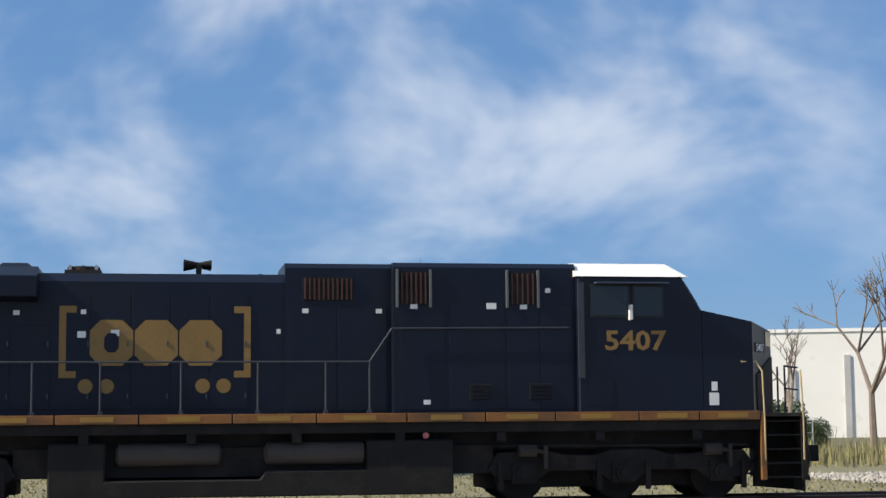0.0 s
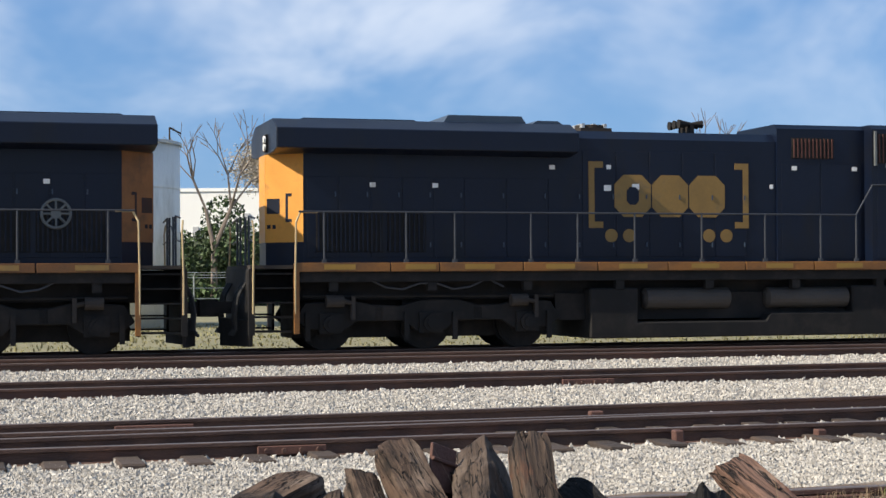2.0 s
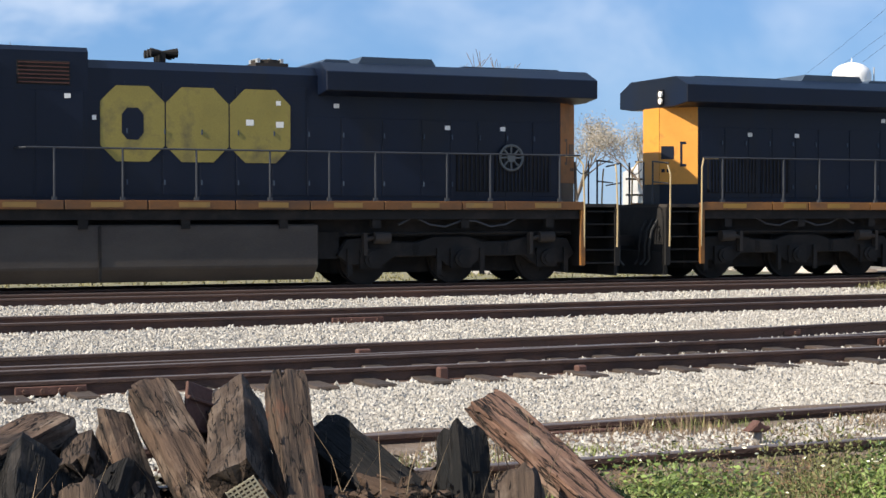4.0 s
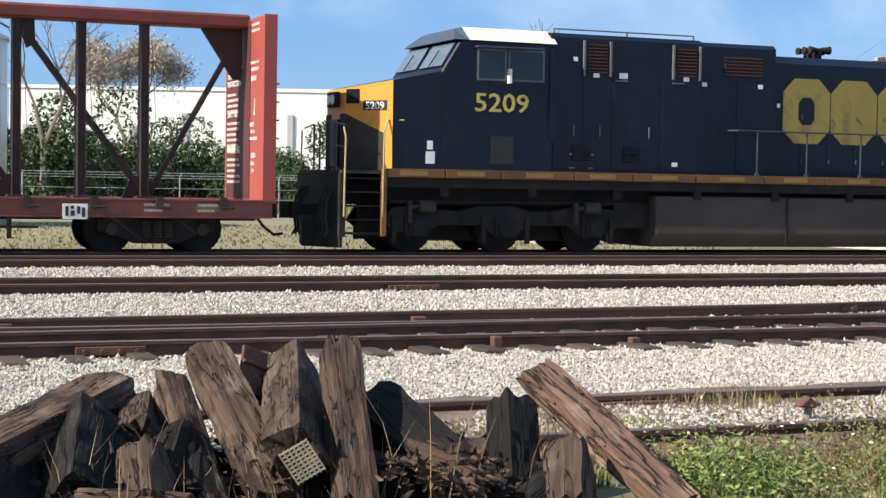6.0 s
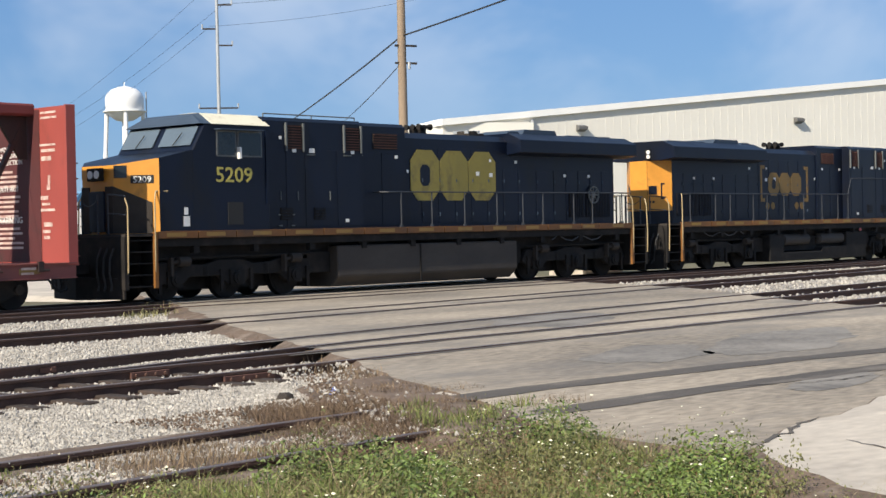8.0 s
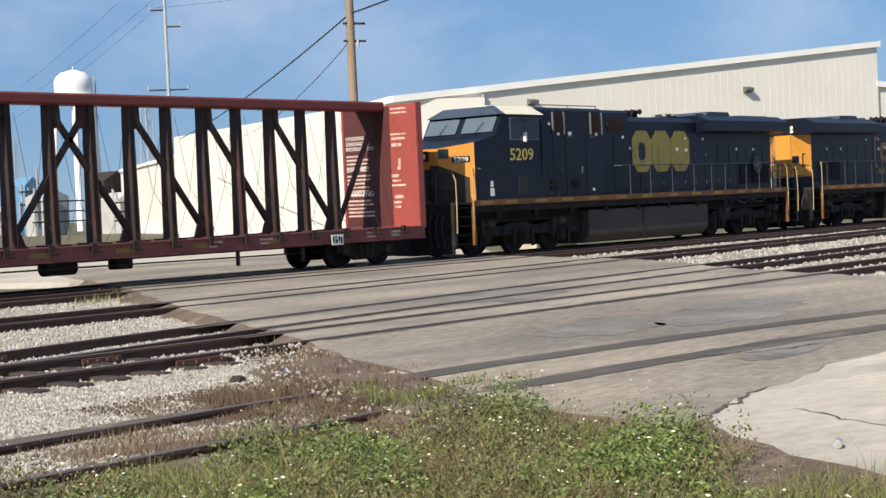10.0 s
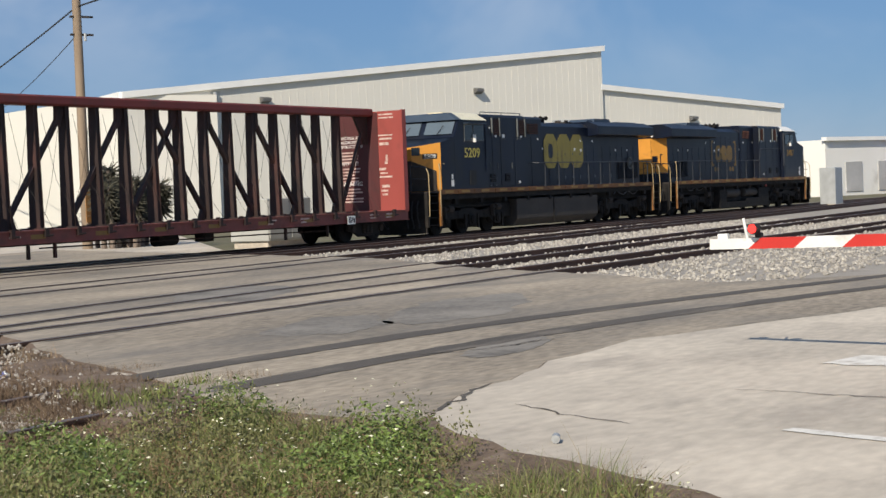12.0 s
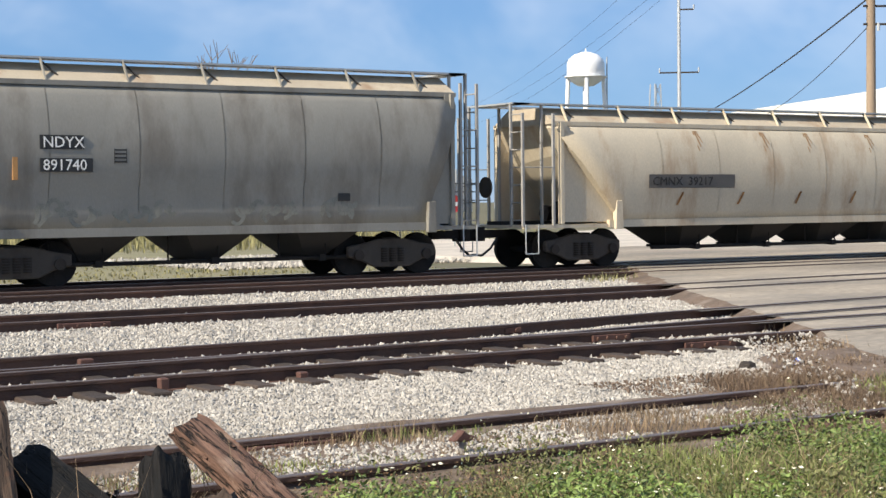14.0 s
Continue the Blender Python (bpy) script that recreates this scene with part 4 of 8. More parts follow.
def centerbeam():
    car = thing("centerbeam_flatcar", "empty red centerbeam lumber flatcar with end bulkheads", "railcar", "freight cars")
    red, brown = M["red_car"], M["brown_car"]
    bm = bmesh.new()
    box(bm, -11.6, 11.6, -.45, .45, .62, 1.0)
    part("center_sill", bm, brown, car)
    for k in range(19):
        x = -11.25 + k * 1.25
        bm = bmesh.new()
        box(bm, x - .55, x + .55, -1.42, 1.42, .98, 1.045)
        part("deck_plate", bm, M["red_dusty"], car)
        bm = bmesh.new()
        box(bm, x - .06, x + .06, -1.4, 1.4, .74, .98)
        part("cross_bearer", bm, brown, car)
    for s in (-1, 1):
        bm = bmesh.new()
        a, b = sorted((s * 1.43, s * 1.5))
        box(bm, -11.65, 11.65, a, b, .72, 1.03)
        sill = part("side_sill", bm, M["red_dusty"], car, "dusty red side sill")
        a, b = sorted((s * 1.38, s * 1.55))
        for z0, z1 in ((.695, .72), (1.03, 1.06)):
            bm = bmesh.new()
            box(bm, -11.65, 11.65, a, b, z0, z1)
            part("sill_flange", bm, M["red_dusty"], sill)
        for k in range(18):
            x = -10.6 + k * 1.25
            bm = bmesh.new()
            a, b = sorted((s * 1.5, s * 1.58))
            box(bm, x - .07, x + .07, a, b, .86, 1.10)
            rod(bm, (x, s * 1.56, .9), (x + .22, s * 1.56, .9), .03, 8)
            part("winch", bm, brown, sill)
        for k in range(9):
            x = -9.9 + k * 2.5
            bm = bmesh.new()
            a, b = sorted((s * 1.502, s * 1.506))
            box(bm, x, x + .55, a, b, .82, .94)
            part("reflector", bm, M["dull_gold"], sill)
        bm = bmesh.new()
        if s < 0:
            for x in (3.1, 4.9, 9.1, 10.15):
                word_block(bm, x, -1.507, .97, .5, 1, .055, .1, "y", int(x * 7) + 90)
                part("lettering", bm, M["faded_white"], sill, "small white stencilled line")
                bm = bmesh.new()
                word_block(bm, x, -1.507, .86, .4, 1, .05, .1, "y", int(x * 9) + 90)
                part("lettering", bm, M["faded_white"], sill, "small white stencilled line")
                bm = bmesh.new()
            word_block(bm, -8.2, -1.507, .92, .5, 1, .055, .1, "y", 33)
        else:
            box(bm, 3, 3.5, 1.507, 1.511, .85, .92)
        part("lettering", bm, M["faded_white"], sill, "small white stencilled lines")
    bm = bmesh.new()
    box(bm, 7.55, 8.02, -1.60, -1.585, .66, .95)
    plate = part("marker_plate", bm, M["white"], car, "white plate with dark markings")
    bm = bmesh.new()
    for x0, x1, z0, z1 in ((7.6, 7.66, .72, .9), (7.7, 7.78, .72, .82), (7.7, 7.76, .85, .91), (7.82, 7.88, .76, .9), (7.91, 7.97, .7, .88)):
        box(bm, x0, x1, -1.606, -1.601, z0, z1)
    part("marking", bm, M["rubber"], plate)
    # top chord, posts and braces of the centre beam
    bm = bmesh.new()
    box(bm, -11.4, 11.5, -.26, .26, 4.52, 4.81)
    bevel(bm, .05)
    part("top_chord", bm, M["red_dark"], car, "long dark red top chord")
    posts = [s * (.625 + 1.25 * k) for k in range(8) for s in (-1, 1)]
    for x in sorted(posts):
        bm = bmesh.new()
        # a slender tapered channel with flanges
        for x0, x1, f in ((x - .082, x - .065, 1), (x + .065, x + .082, 1), (x - .065, x + .065, .86)):
            v = [bm.verts.new(q) for q in ((x0, -.21 * f, 1.04), (x1, -.21 * f, 1.04), (x1, .21 * f, 1.04), (x0, .21 * f, 1.04), (x0, -.14 * f, 4.53), (x1, -.14 * f, 4.53), (x1, .14 * f, 4.53), (x0, .14 * f, 4.53))]
            for q in ((0, 1, 2, 3), (4, 7, 6, 5), (0, 4, 5, 1), (1, 5, 6, 2), (2, 6, 7, 3), (3, 7, 4, 0)):
                bm.faces.new([v[i] for i in q])
        box(bm, x - .2, x + .2, -.45, .45, 1.045, 1.09)
        bmesh.ops.recalc_face_normals(bm, faces=bm.faces[:])
        part("post", bm, brown, car, "dark weathered steel post")
    for d in (-1, 1):
        for k in (1, 3, 5, 7):
            xb = d * (.625 + 1.25 * k)
            xt = d * (.625 + 1.25 * (k - 2))
            bm = bmesh.new()
            bar(bm, (xt, 0, 4.5), (xb, 0, 1.15), .12, .15, (0, 1, 0))
            prism(bm, [(xt - .02, 4.53), (xt + d * .34, 4.53), (xt + d * .36, 4.05), (xt + d * .2, 3.95)], "y", -.06, .06)
            prism(bm, [(xb + d * .02, 1.05), (xb - d * .42, 1.05), (xb - d * .28, 1.4), (xb - d * .1, 1.5)], "y", -.06, .06)
            part("brace", bm, brown, car, "dark diagonal brace")
        bm = bmesh.new()
        bar(bm, (d * 9.5, 0, 1.15), (d * 11.2, 0, 4.2), .1, .13, (0, 1, 0))
        prism(bm, [(d * 10.5, 4.55), (d * 11.38, 4.55), (d * 11.38, 3.5), (d * 11.2, 3.5)], "y", -.05, .05)
        part("brace", bm, brown, car, "dark diagonal brace")
        # bulkhead
        X = d * (11.38 if d < 0 else 11.46)
        bm = bmesh.new()
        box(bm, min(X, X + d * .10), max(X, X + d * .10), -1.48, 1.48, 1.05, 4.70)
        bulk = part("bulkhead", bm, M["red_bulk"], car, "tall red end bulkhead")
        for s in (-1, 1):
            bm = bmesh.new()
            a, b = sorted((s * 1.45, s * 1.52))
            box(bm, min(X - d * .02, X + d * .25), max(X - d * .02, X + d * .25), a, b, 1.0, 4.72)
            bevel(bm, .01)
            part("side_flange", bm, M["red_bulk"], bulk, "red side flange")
        for z in (1.3, 2.1, 2.9, 3.7, 4.4):
            bm = bmesh.new()
            box(bm, min(X + d * .1, X + d * .24), max(X + d * .1, X + d * .24), -1.44, 1.44, z - .07, z + .07)
            bevel(bm, .01)
            part("stiffener", bm, red, bulk)
        for y in (-.6, .6):
            bm = bmesh.new()
            box(bm, min(X + d * .1, X + d * .22), max(X + d * .1, X + d * .22), y - .06, y + .06, 1.05, 4.55)
            part("upright", bm, red, bulk)
        for k in range(7):
            bm = bmesh.new()
            z = 1.2 + k * .36
            rod(bm, (X + d * .30, -1.5, z), (X + d * .30, -1.05, z), .016, 6)
            part("rung", bm, M["red_dusty"], bulk)
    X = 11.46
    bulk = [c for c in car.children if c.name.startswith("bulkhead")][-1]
    # thin maroon sheet paints shade over the far part of the inner face
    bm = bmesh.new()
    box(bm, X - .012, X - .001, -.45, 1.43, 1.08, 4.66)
    board = part("rubbing_plate", bm, M["maroon"], bulk, "far part of the bulkhead face darkened for shade")
    X -= .012
    for words, z, sz in (("LOADING AND", 3.72, .17), ("UNLOADING", 3.56, .17), ("INSTRUCTION", 3.40, .17), ("SAFETY FIRST", 2.76, .155), ("WARNING", 2.00, .22)):
        bm = bmesh.new()
        text_mesh(bm, words, sz, (X - .003, 1.36, z), -1, 1.0, -90)
        part("heading", bm, M["white"], board, "white stencilled loading instructions")
    for z, n in ((3.26, 4), (2.66, 6), (1.90, 5)):
        for k in range(n):
            bm = bmesh.new()
            word_block(bm, X, 1.36, z - .115 * k, 1.1, 1, .055, .1, "x", int(z * 10) + k)
            part("small_print", bm, M["faded_white"], board)
    X += .012
    for k, (z, y, w, h) in enumerate(((4.60, -.5, .85, .05), (4.48, -.5, .8, .05), (3.84, -.35, .75, .05), (3.72, -.5, .7, .07), (3.55, -.5, .5, .10), (3.1, -.75, .12, .22), (2.88, -.7, .2, .12), (2.62, -.4, .55, .09), (2.46, -.5, .35, .06), (2.32, -.3, .8, .06), (2.0, -.55, .35, .10), (1.82, -.5, .42, .07), (1.68, -.55, .36, .07))):
        bm = bmesh.new()
        word_block(bm, X, y, z, w, 1, h, .1, "x", 60 + k)
        part("small_print", bm, M["faded_white"], bulk, "faded white stencilled line")
    rear = [c for c in car.children if c.name.startswith("bulkhead")][0]
    for y, z, w, h in ((-.15, 3.77, .9, .13), (-.4, 2.96, .7, .045), (-.4, 2.88, .8, .045), (-1.1, 4.44, 2.0, .06)):
        bm = bmesh.new()
        word_block(bm, -11.63, y + w, z, w, 1, h, .2, "x", int(z * 9))
        part("lettering", bm, M["white"], rear, "faded white stencilled line")
    # slack tie-down cables and the hanging stake posts
    rnd = random.Random(5)
    for x in sorted(posts):
        for s in (-1, 1):
            bm = bmesh.new()
            pts = [Vector((x + .1, s * .25, 4.3)), Vector((x + .12, s * .7, 2.4)), Vector((x + rnd.uniform(.2, .4), s * 1.2, 1.5)), Vector((x + .3, s * 1.5, 1.08))]
            for p, q in zip(pts, pts[1:]):
                rod(bm, p, q, .006, 5)
            part("tie_cable", bm, M["grime"], car, "thin slack steel cable")
    for x in (-7.4, -6.4, 4.2, 6.6):
        bm = bmesh.new()
        box(bm, x - .04, x + .04, -1.42, -1.34, .28, .75)
        part("step_hanger", bm, brown, car)
    bm = bmesh.new()
    rod(bm, (-6.5, -.9, .55), (7.2, -.9, .48), .022, 6)
    part("brake_rod", bm, brown, car)
    bm = bmesh.new()
    rod(bm, (-1.5, -.7, .55), (-.6, -.7, .55), .2, 14)
    part("brake_cylinder", bm, M["black"], car)
    bm = bmesh.new()
    box(bm, .6, 1.1, -.9, -.5, .4, .75)
    bevel(bm, .03)
    part("brake_valve", bm, M["black"], car)
    freight_truck(9.45, car)
    freight_truck(-9.45, car)
    drawgear(car, 11.6)
    return car


def hopper(name, label, mat, half_top, half_low, end, sect, roof_z, bays, bay_w, trucks, sill_z):
    """A covered hopper: sect is the half cross-section (y, z) from the sill up to the eave."""
    car = thing(name, label, "railcar", "freight cars")
    z0, z1 = sect[0][1], sect[-1][1]

    def xe(z):
        k = (z - z0) / (z1 - z0)
        return half_low + (half_top - half_low) * min(1, k * 1.15)
    bm = bmesh.new()
    prof = sect + [(-y, z) for y, z in reversed(sect)]
    cols = []
    fr = [-1 + 2 * k / 24 for k in range(25)]
    for a in fr:
        cols.append([bm.verts.new((a * xe(z), y, z)) for y, z in prof])
    n = len(prof)
    for A, B in zip(cols, cols[1:]):
        for i in range(n - 1):
            bm.faces.new((A[i], A[i + 1], B[i + 1], B[i]))
    for A in (cols[0], cols[-1]):
        bm.faces.new(A if A is cols[0] else A[::-1])
    # underside
    for A, B in zip(cols, cols[1:]):
        bm.faces.new((A[n - 1], A[0], B[0], B[n - 1]))
    bmesh.ops.recalc_face_normals(bm, faces=bm.faces[:])
    for fc in bm.faces:
        fc.smooth = abs(fc.normal.x) < .3
    part("body", bm, mat, car)
    ye = abs(sect[-1][0])
    bm = bmesh.new()
    prism(bm, [(-ye - .05, z1 - .03), (ye + .05, z1 - .03), (ye + .05, z1 + .02), (.62, roof_z - .08), (-.62, roof_z - .08), (-ye - .05, z1 + .02)], "x", -half_top - .05, half_top + .05)
    part("roof", bm, M["roof_dust"], car, "dusty sloping roof sheets")
    for s in (-1, 1):
        bm = bmesh.new()
        a, b = sorted((s * (ye - .02), s * (ye + .09)))
        box(bm, -half_top - .05, half_top + .05, a, b, z1 - .07, z1 + .03)
        part("eave_rail", bm, mat, car)
        # walkway on top, on brackets
        bm = bmesh.new()
        a, b = sorted((s * .55, s * .98))
        box(bm, -end + .15, end - .15, a, b, roof_z - .02, roof_z + .02)
        part("running_board", bm, M["grey_metal"], car, "galvanised running board")
        k = -half_top + .4
        while k < half_top:
            bm = bmesh.new()
            bar(bm, (k, s * (ye + .03), z1), (k, s * .95, roof_z), .06, .03, (1, 0, 0))
            part("board_bracket", bm, mat, car)
            # dark slanted bar drawn as the bracket's cast shadow on the roof
            bm = bmesh.new()
            bar(bm, (k, s * .9, roof_z - .03), (k + .35, s * (ye - .15), z1 + .1), .03, .03, (1, 0, 0))
            part("board_strut", bm, M["grime"], car)
            k += 1.75
        # side sill and body seams
        bm = bmesh.new()
        ys = abs(sect[0][0])
        a, b = sorted((s * (ys - .1), s * (ys + .03)))
        box(bm, -half_low - .4, half_low + .4, a, b, sill_z, z0 + .08)
        part("side_sill", bm, mat, car)
        k = -half_low + 1.2
        while k < half_low:
            bm = bmesh.new()
            for (y2, za), (y3, zb) in zip(sect[1:], sect[2:]):
                yy2, yy3 = s * abs(y2), s * abs(y3)
                v = [bm.verts.new(q) for q in ((k - .01, yy2 * 1.0015, za), (k + .01, yy2 * 1.0015, za), (k + .01, yy3 * 1.0015, zb), (k - .01, yy3 * 1.0015, zb))]
                bm.faces.new(v)
            bmesh.ops.solidify(bm, geom=bm.faces[:], thickness=.003)
            part("weld_seam", bm, mat, car)
            k += 1.9
        for d in (-1, 1):
            # flat gusset plate below the slope sheet, corner post and jacking pad
            bm = bmesh.new()
            a, b = sorted((s * (ys - .14), s * (ys - .08)))
            prism(bm, [(d * (half_low + .1), z0 + .04), (d * (half_top - .15), z0 + .04), (d * (half_top - .15), z1), (d * (half_top - .25), z1)], "y", a, b)
            part("end_gusset", bm, mat, car)
            bm = bmesh.new()
            a, b = sorted((s * (ys - .12), s * (ys + .0)))
            box(bm, min(d * (half_top - .15), d * (half_top - .05)), max(d * (half_top - .15), d * (half_top - .05)), a, b, z0, z1)
            part("corner_post", bm, mat, car)
            bm = bmesh.new()
            a, b = sorted((s * (ys - .02), s * (ys + .12)))
            X = d * (half_low + .15)
            prism(bm, [(X - .12, sill_z - .05), (X + .12, sill_z - .05), (X + .09, z0 + .55), (X - .09, z0 + .55)], "y", a, b)
            bevel(bm, .01)
            part("jacking_pad", bm, mat, car)
    # ends
    for d in (-1, 1):
        X0, X1 = d * (half_top - .1), d * (end - .1)
        bm = bmesh.new()
        box(bm, min(d * (half_low), X1), max(d * half_low, X1), -1.4, 1.4, sill_z, z0 - .02)
        part("end_platform", bm, mat, car)
        # end sheets are lighter than the body: sunlight is put into their cream
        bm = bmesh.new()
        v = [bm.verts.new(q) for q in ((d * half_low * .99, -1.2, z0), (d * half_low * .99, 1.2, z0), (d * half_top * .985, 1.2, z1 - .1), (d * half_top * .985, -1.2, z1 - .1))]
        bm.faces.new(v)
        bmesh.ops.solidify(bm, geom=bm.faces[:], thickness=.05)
        part("slope_sheet", bm, M["sheet_light"], car, "sloping end sheet with sunlight in its cream")
        bm = bmesh.new()
        box(bm, min(X1, X1 - d * .5), max(X1, X1 - d * .5), -.98, .98, roof_z - .02, roof_z + .02)
        part("end_walkway", bm, M["grey_metal"], car)
        for y in (-1.38, -.9, .9, 1.38):
            for X in (X1, X0 + d * .25):
                bm = bmesh.new()
                box(bm, X - .03, X + .03, y - .03, y + .03, z0 - .05, roof_z + (.0 if abs(y) < 1 else -.25))
                part("ladder_stile", bm, M["stile"], car)
        for s in (-1, 1):
            k = z0 + .1
            while k < roof_z - .25:
                bm = bmesh.new()
                rod(bm, (X1, s * .9, k), (X1, s * 1.38, k), .016, 6)
                part("rung", bm, M["stile"], car)
                if int(k * 10) % 3 == 0:
                    bm = bmesh.new()
                    rod(bm, (X1, s * 1.4, k), (X0 + d * .25, s * 1.4, k), .014, 6)
                    part("side_rail", bm, M["stile"], car)
                k += .42
            bm = bmesh.new()
            for xx in (X1 - d * .05, X1 - d * .42):
                rod(bm, (xx, s * 1.42, .38), (xx, s * 1.42, z0), .016, 6)
            rod(bm, (X1 - d * .05, s * 1.42, .38), (X1 - d * .42, s * 1.42, .38), .016, 6)
            part("stirrup_step", bm, M["grey_metal"], car)
        bm = bmesh.new()
        rod(bm, (X1 - d * .05, .3, z0 + .9), (X1 - d * .1, .3, z0 + .9), .26, 18)
        part("brake_wheel", bm, M["grime"], car)
        bm = bmesh.new()
        box(bm, min(d * (half_low + .3), d * (half_low + 1.0)), max(d * (half_low + .3), d * (half_low + 1.0)), -.5, .1, z0, z0 + .55)
        rod(bm, (d * (half_low + .9), .6, z0 + .25), (d * (half_low + .2), .6, z0 + .25), .2, 14)
        part("brake_gear", bm, M["grime"], car)
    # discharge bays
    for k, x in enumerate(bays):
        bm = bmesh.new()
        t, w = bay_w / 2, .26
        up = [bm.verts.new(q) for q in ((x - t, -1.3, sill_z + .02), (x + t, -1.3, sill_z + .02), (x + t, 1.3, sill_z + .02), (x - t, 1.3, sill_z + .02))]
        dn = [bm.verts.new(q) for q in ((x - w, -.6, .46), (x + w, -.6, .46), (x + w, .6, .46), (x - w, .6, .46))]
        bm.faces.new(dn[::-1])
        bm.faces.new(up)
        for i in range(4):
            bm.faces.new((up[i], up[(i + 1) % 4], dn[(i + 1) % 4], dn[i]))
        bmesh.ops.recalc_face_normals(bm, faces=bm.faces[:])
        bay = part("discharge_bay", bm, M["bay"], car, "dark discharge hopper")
        bm = bmesh.new()
        box(bm, x - .34, x + .34, -.64, .64, .40, .47)
        rod(bm, (x, -.95, .42), (x, -.6, .42), .05, 8)
        part("outlet_gate", bm, M["black"], bay)
    bm = bmesh.new()
    rod(bm, (bays[0] - 1.5, -.95, .43), (bays[-1] + 1.5, -.95, .43), .045, 8)
    part("discharge_pipe", bm, M["black"], car)
    for x in bays:
        for dx in (-.5 * bay_w - .28, .1):
            bm = bmesh.new()
            rod(bm, (x + dx, -.95, .43), (x + dx, -.95, sill_z), .02, 6)
            part("pipe_hanger", bm, M["black"], car)
        bm = bmesh.new()
        box(bm, x - .08, x + .08, -1.02, -.88, .36, .50)
        part("pipe_valve", bm, M["black"], car)
    bm = bmesh.new()
    box(bm, -end + .2, end - .2, -.3, .3, .97, 1.15)
    part("center_sill", bm, M["black"], car)
    for x in (-trucks, trucks):
        freight_truck(x, car, "truck_brown")
    drawgear(car, end - .05)
    return car


M["red_dusty"] = material("dusty faded red", (0.20, 0.060, 0.050), 0.7, 0, 1.5, 0.25, 50, 0.15, (0.09, 0.045, 0.035), 0.4, 1.6)
M["red_dark"] = material("deep weathered red", (0.15, 0.028, 0.024), 0.65, 0, 1.5, 0.2, 50, 0.1, (0.09, 0.03, 0.025), 0.3, 1.6)
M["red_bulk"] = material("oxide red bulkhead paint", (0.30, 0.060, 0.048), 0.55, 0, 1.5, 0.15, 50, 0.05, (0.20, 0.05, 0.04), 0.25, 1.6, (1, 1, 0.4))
# bulkhead red with shade put into the colour
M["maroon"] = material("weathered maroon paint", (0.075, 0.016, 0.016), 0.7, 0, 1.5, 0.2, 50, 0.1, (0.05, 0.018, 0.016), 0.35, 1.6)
M["truck_brown"] = material("grey-brown truck castings", (0.060, 0.051, 0.043), 0.85, 0, 3, 0.35, 50, 0.3, (0.03, 0.025, 0.022), 0.4, 3)
M["roof_dust"] = material("rust-dusted roof", (0.42, 0.36, 0.27), 0.8, 0, 0.8, 0.2, 30, 0.1, (0.27, 0.17, 0.10), 0.3, 0.9)
# cream brightened to carry the sun on the end sheets
M["sheet_light"] = material("cream end sheet lightened for sun", (0.66, 0.56, 0.38), 0.6, 0, 1, 0.12, 30, 0.05, (0.4, 0.26, 0.14), 0.2, 1.2)
M["stile"] = material("ladder steel", (0.30, 0.29, 0.27), 0.6, 0, 2, 0.2, 40, 0.05)
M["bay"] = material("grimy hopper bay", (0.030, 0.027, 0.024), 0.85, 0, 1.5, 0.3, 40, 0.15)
M["stencil_grey"] = material("grey painted-out band", (0.21, 0.20, 0.19), 0.7, 0, 2, 0.15, 40, 0.05)
M["stencil_black"] = material("black stencil paint", (0.015, 0.015, 0.015), 0.7, 0, 2, 0.15, 40, 0.0)
M["spray"] = material("faded spray paint", (0.21, 0.205, 0.172), 0.8, 0, 3, 0.3, 40, 0.0)
M["rust_mark"] = material("rust-orange streak", (0.42, 0.22, 0.08), 0.8, 0, 3, 0.3, 40, 0.0)
M["faded_white"] = material("faded white stencil paint", (0.55, 0.43, 0.38), 0.7, 0, 5, 0.35, 40, 0.0, (0.35, 0.14, 0.11), 0.5, 6)
M["panel_black"] = material("black panel", (0.02, 0.02, 0.02), 0.6, 0, 3, 0.1, 40, 0.0)

flatcar = centerbeam()
TAN = [(-1.42, 1.08), (-1.46, 1.35), (-1.54, 1.75), (-1.575, 2.15), (-1.57, 2.5), (-1.52, 2.85), (-1.43, 3.15), (-1.32, 3.38), (-1.2, 3.52)]
GREY = [(-1.44, 1.10), (-1.46, 1.5), (-1.48, 1.95), (-1.56, 2.2), (-1.60, 2.7), (-1.58, 3.1), (-1.52, 3.5), (-1.42, 3.85), (-1.26, 4.12)]
tan_hopper = hopper("covered_hopper", "sun-bleached tan covered hopper with rust streaks", M["tan_hopper"], 8.4, 6.5, 9.55, TAN, 3.98, [-3.68, -1.23, 1.23, 3.68], 1.5, 7.45, .98)
grey_hopper = hopper("covered_hopper", "dusty grey covered hopper with faded spray marks", M["grey_hopper"], 5.9, 5.0, 6.6, GREY, 4.62, [-2.6, 0.0, 2.6], 1.55, 4.35, 1.0)


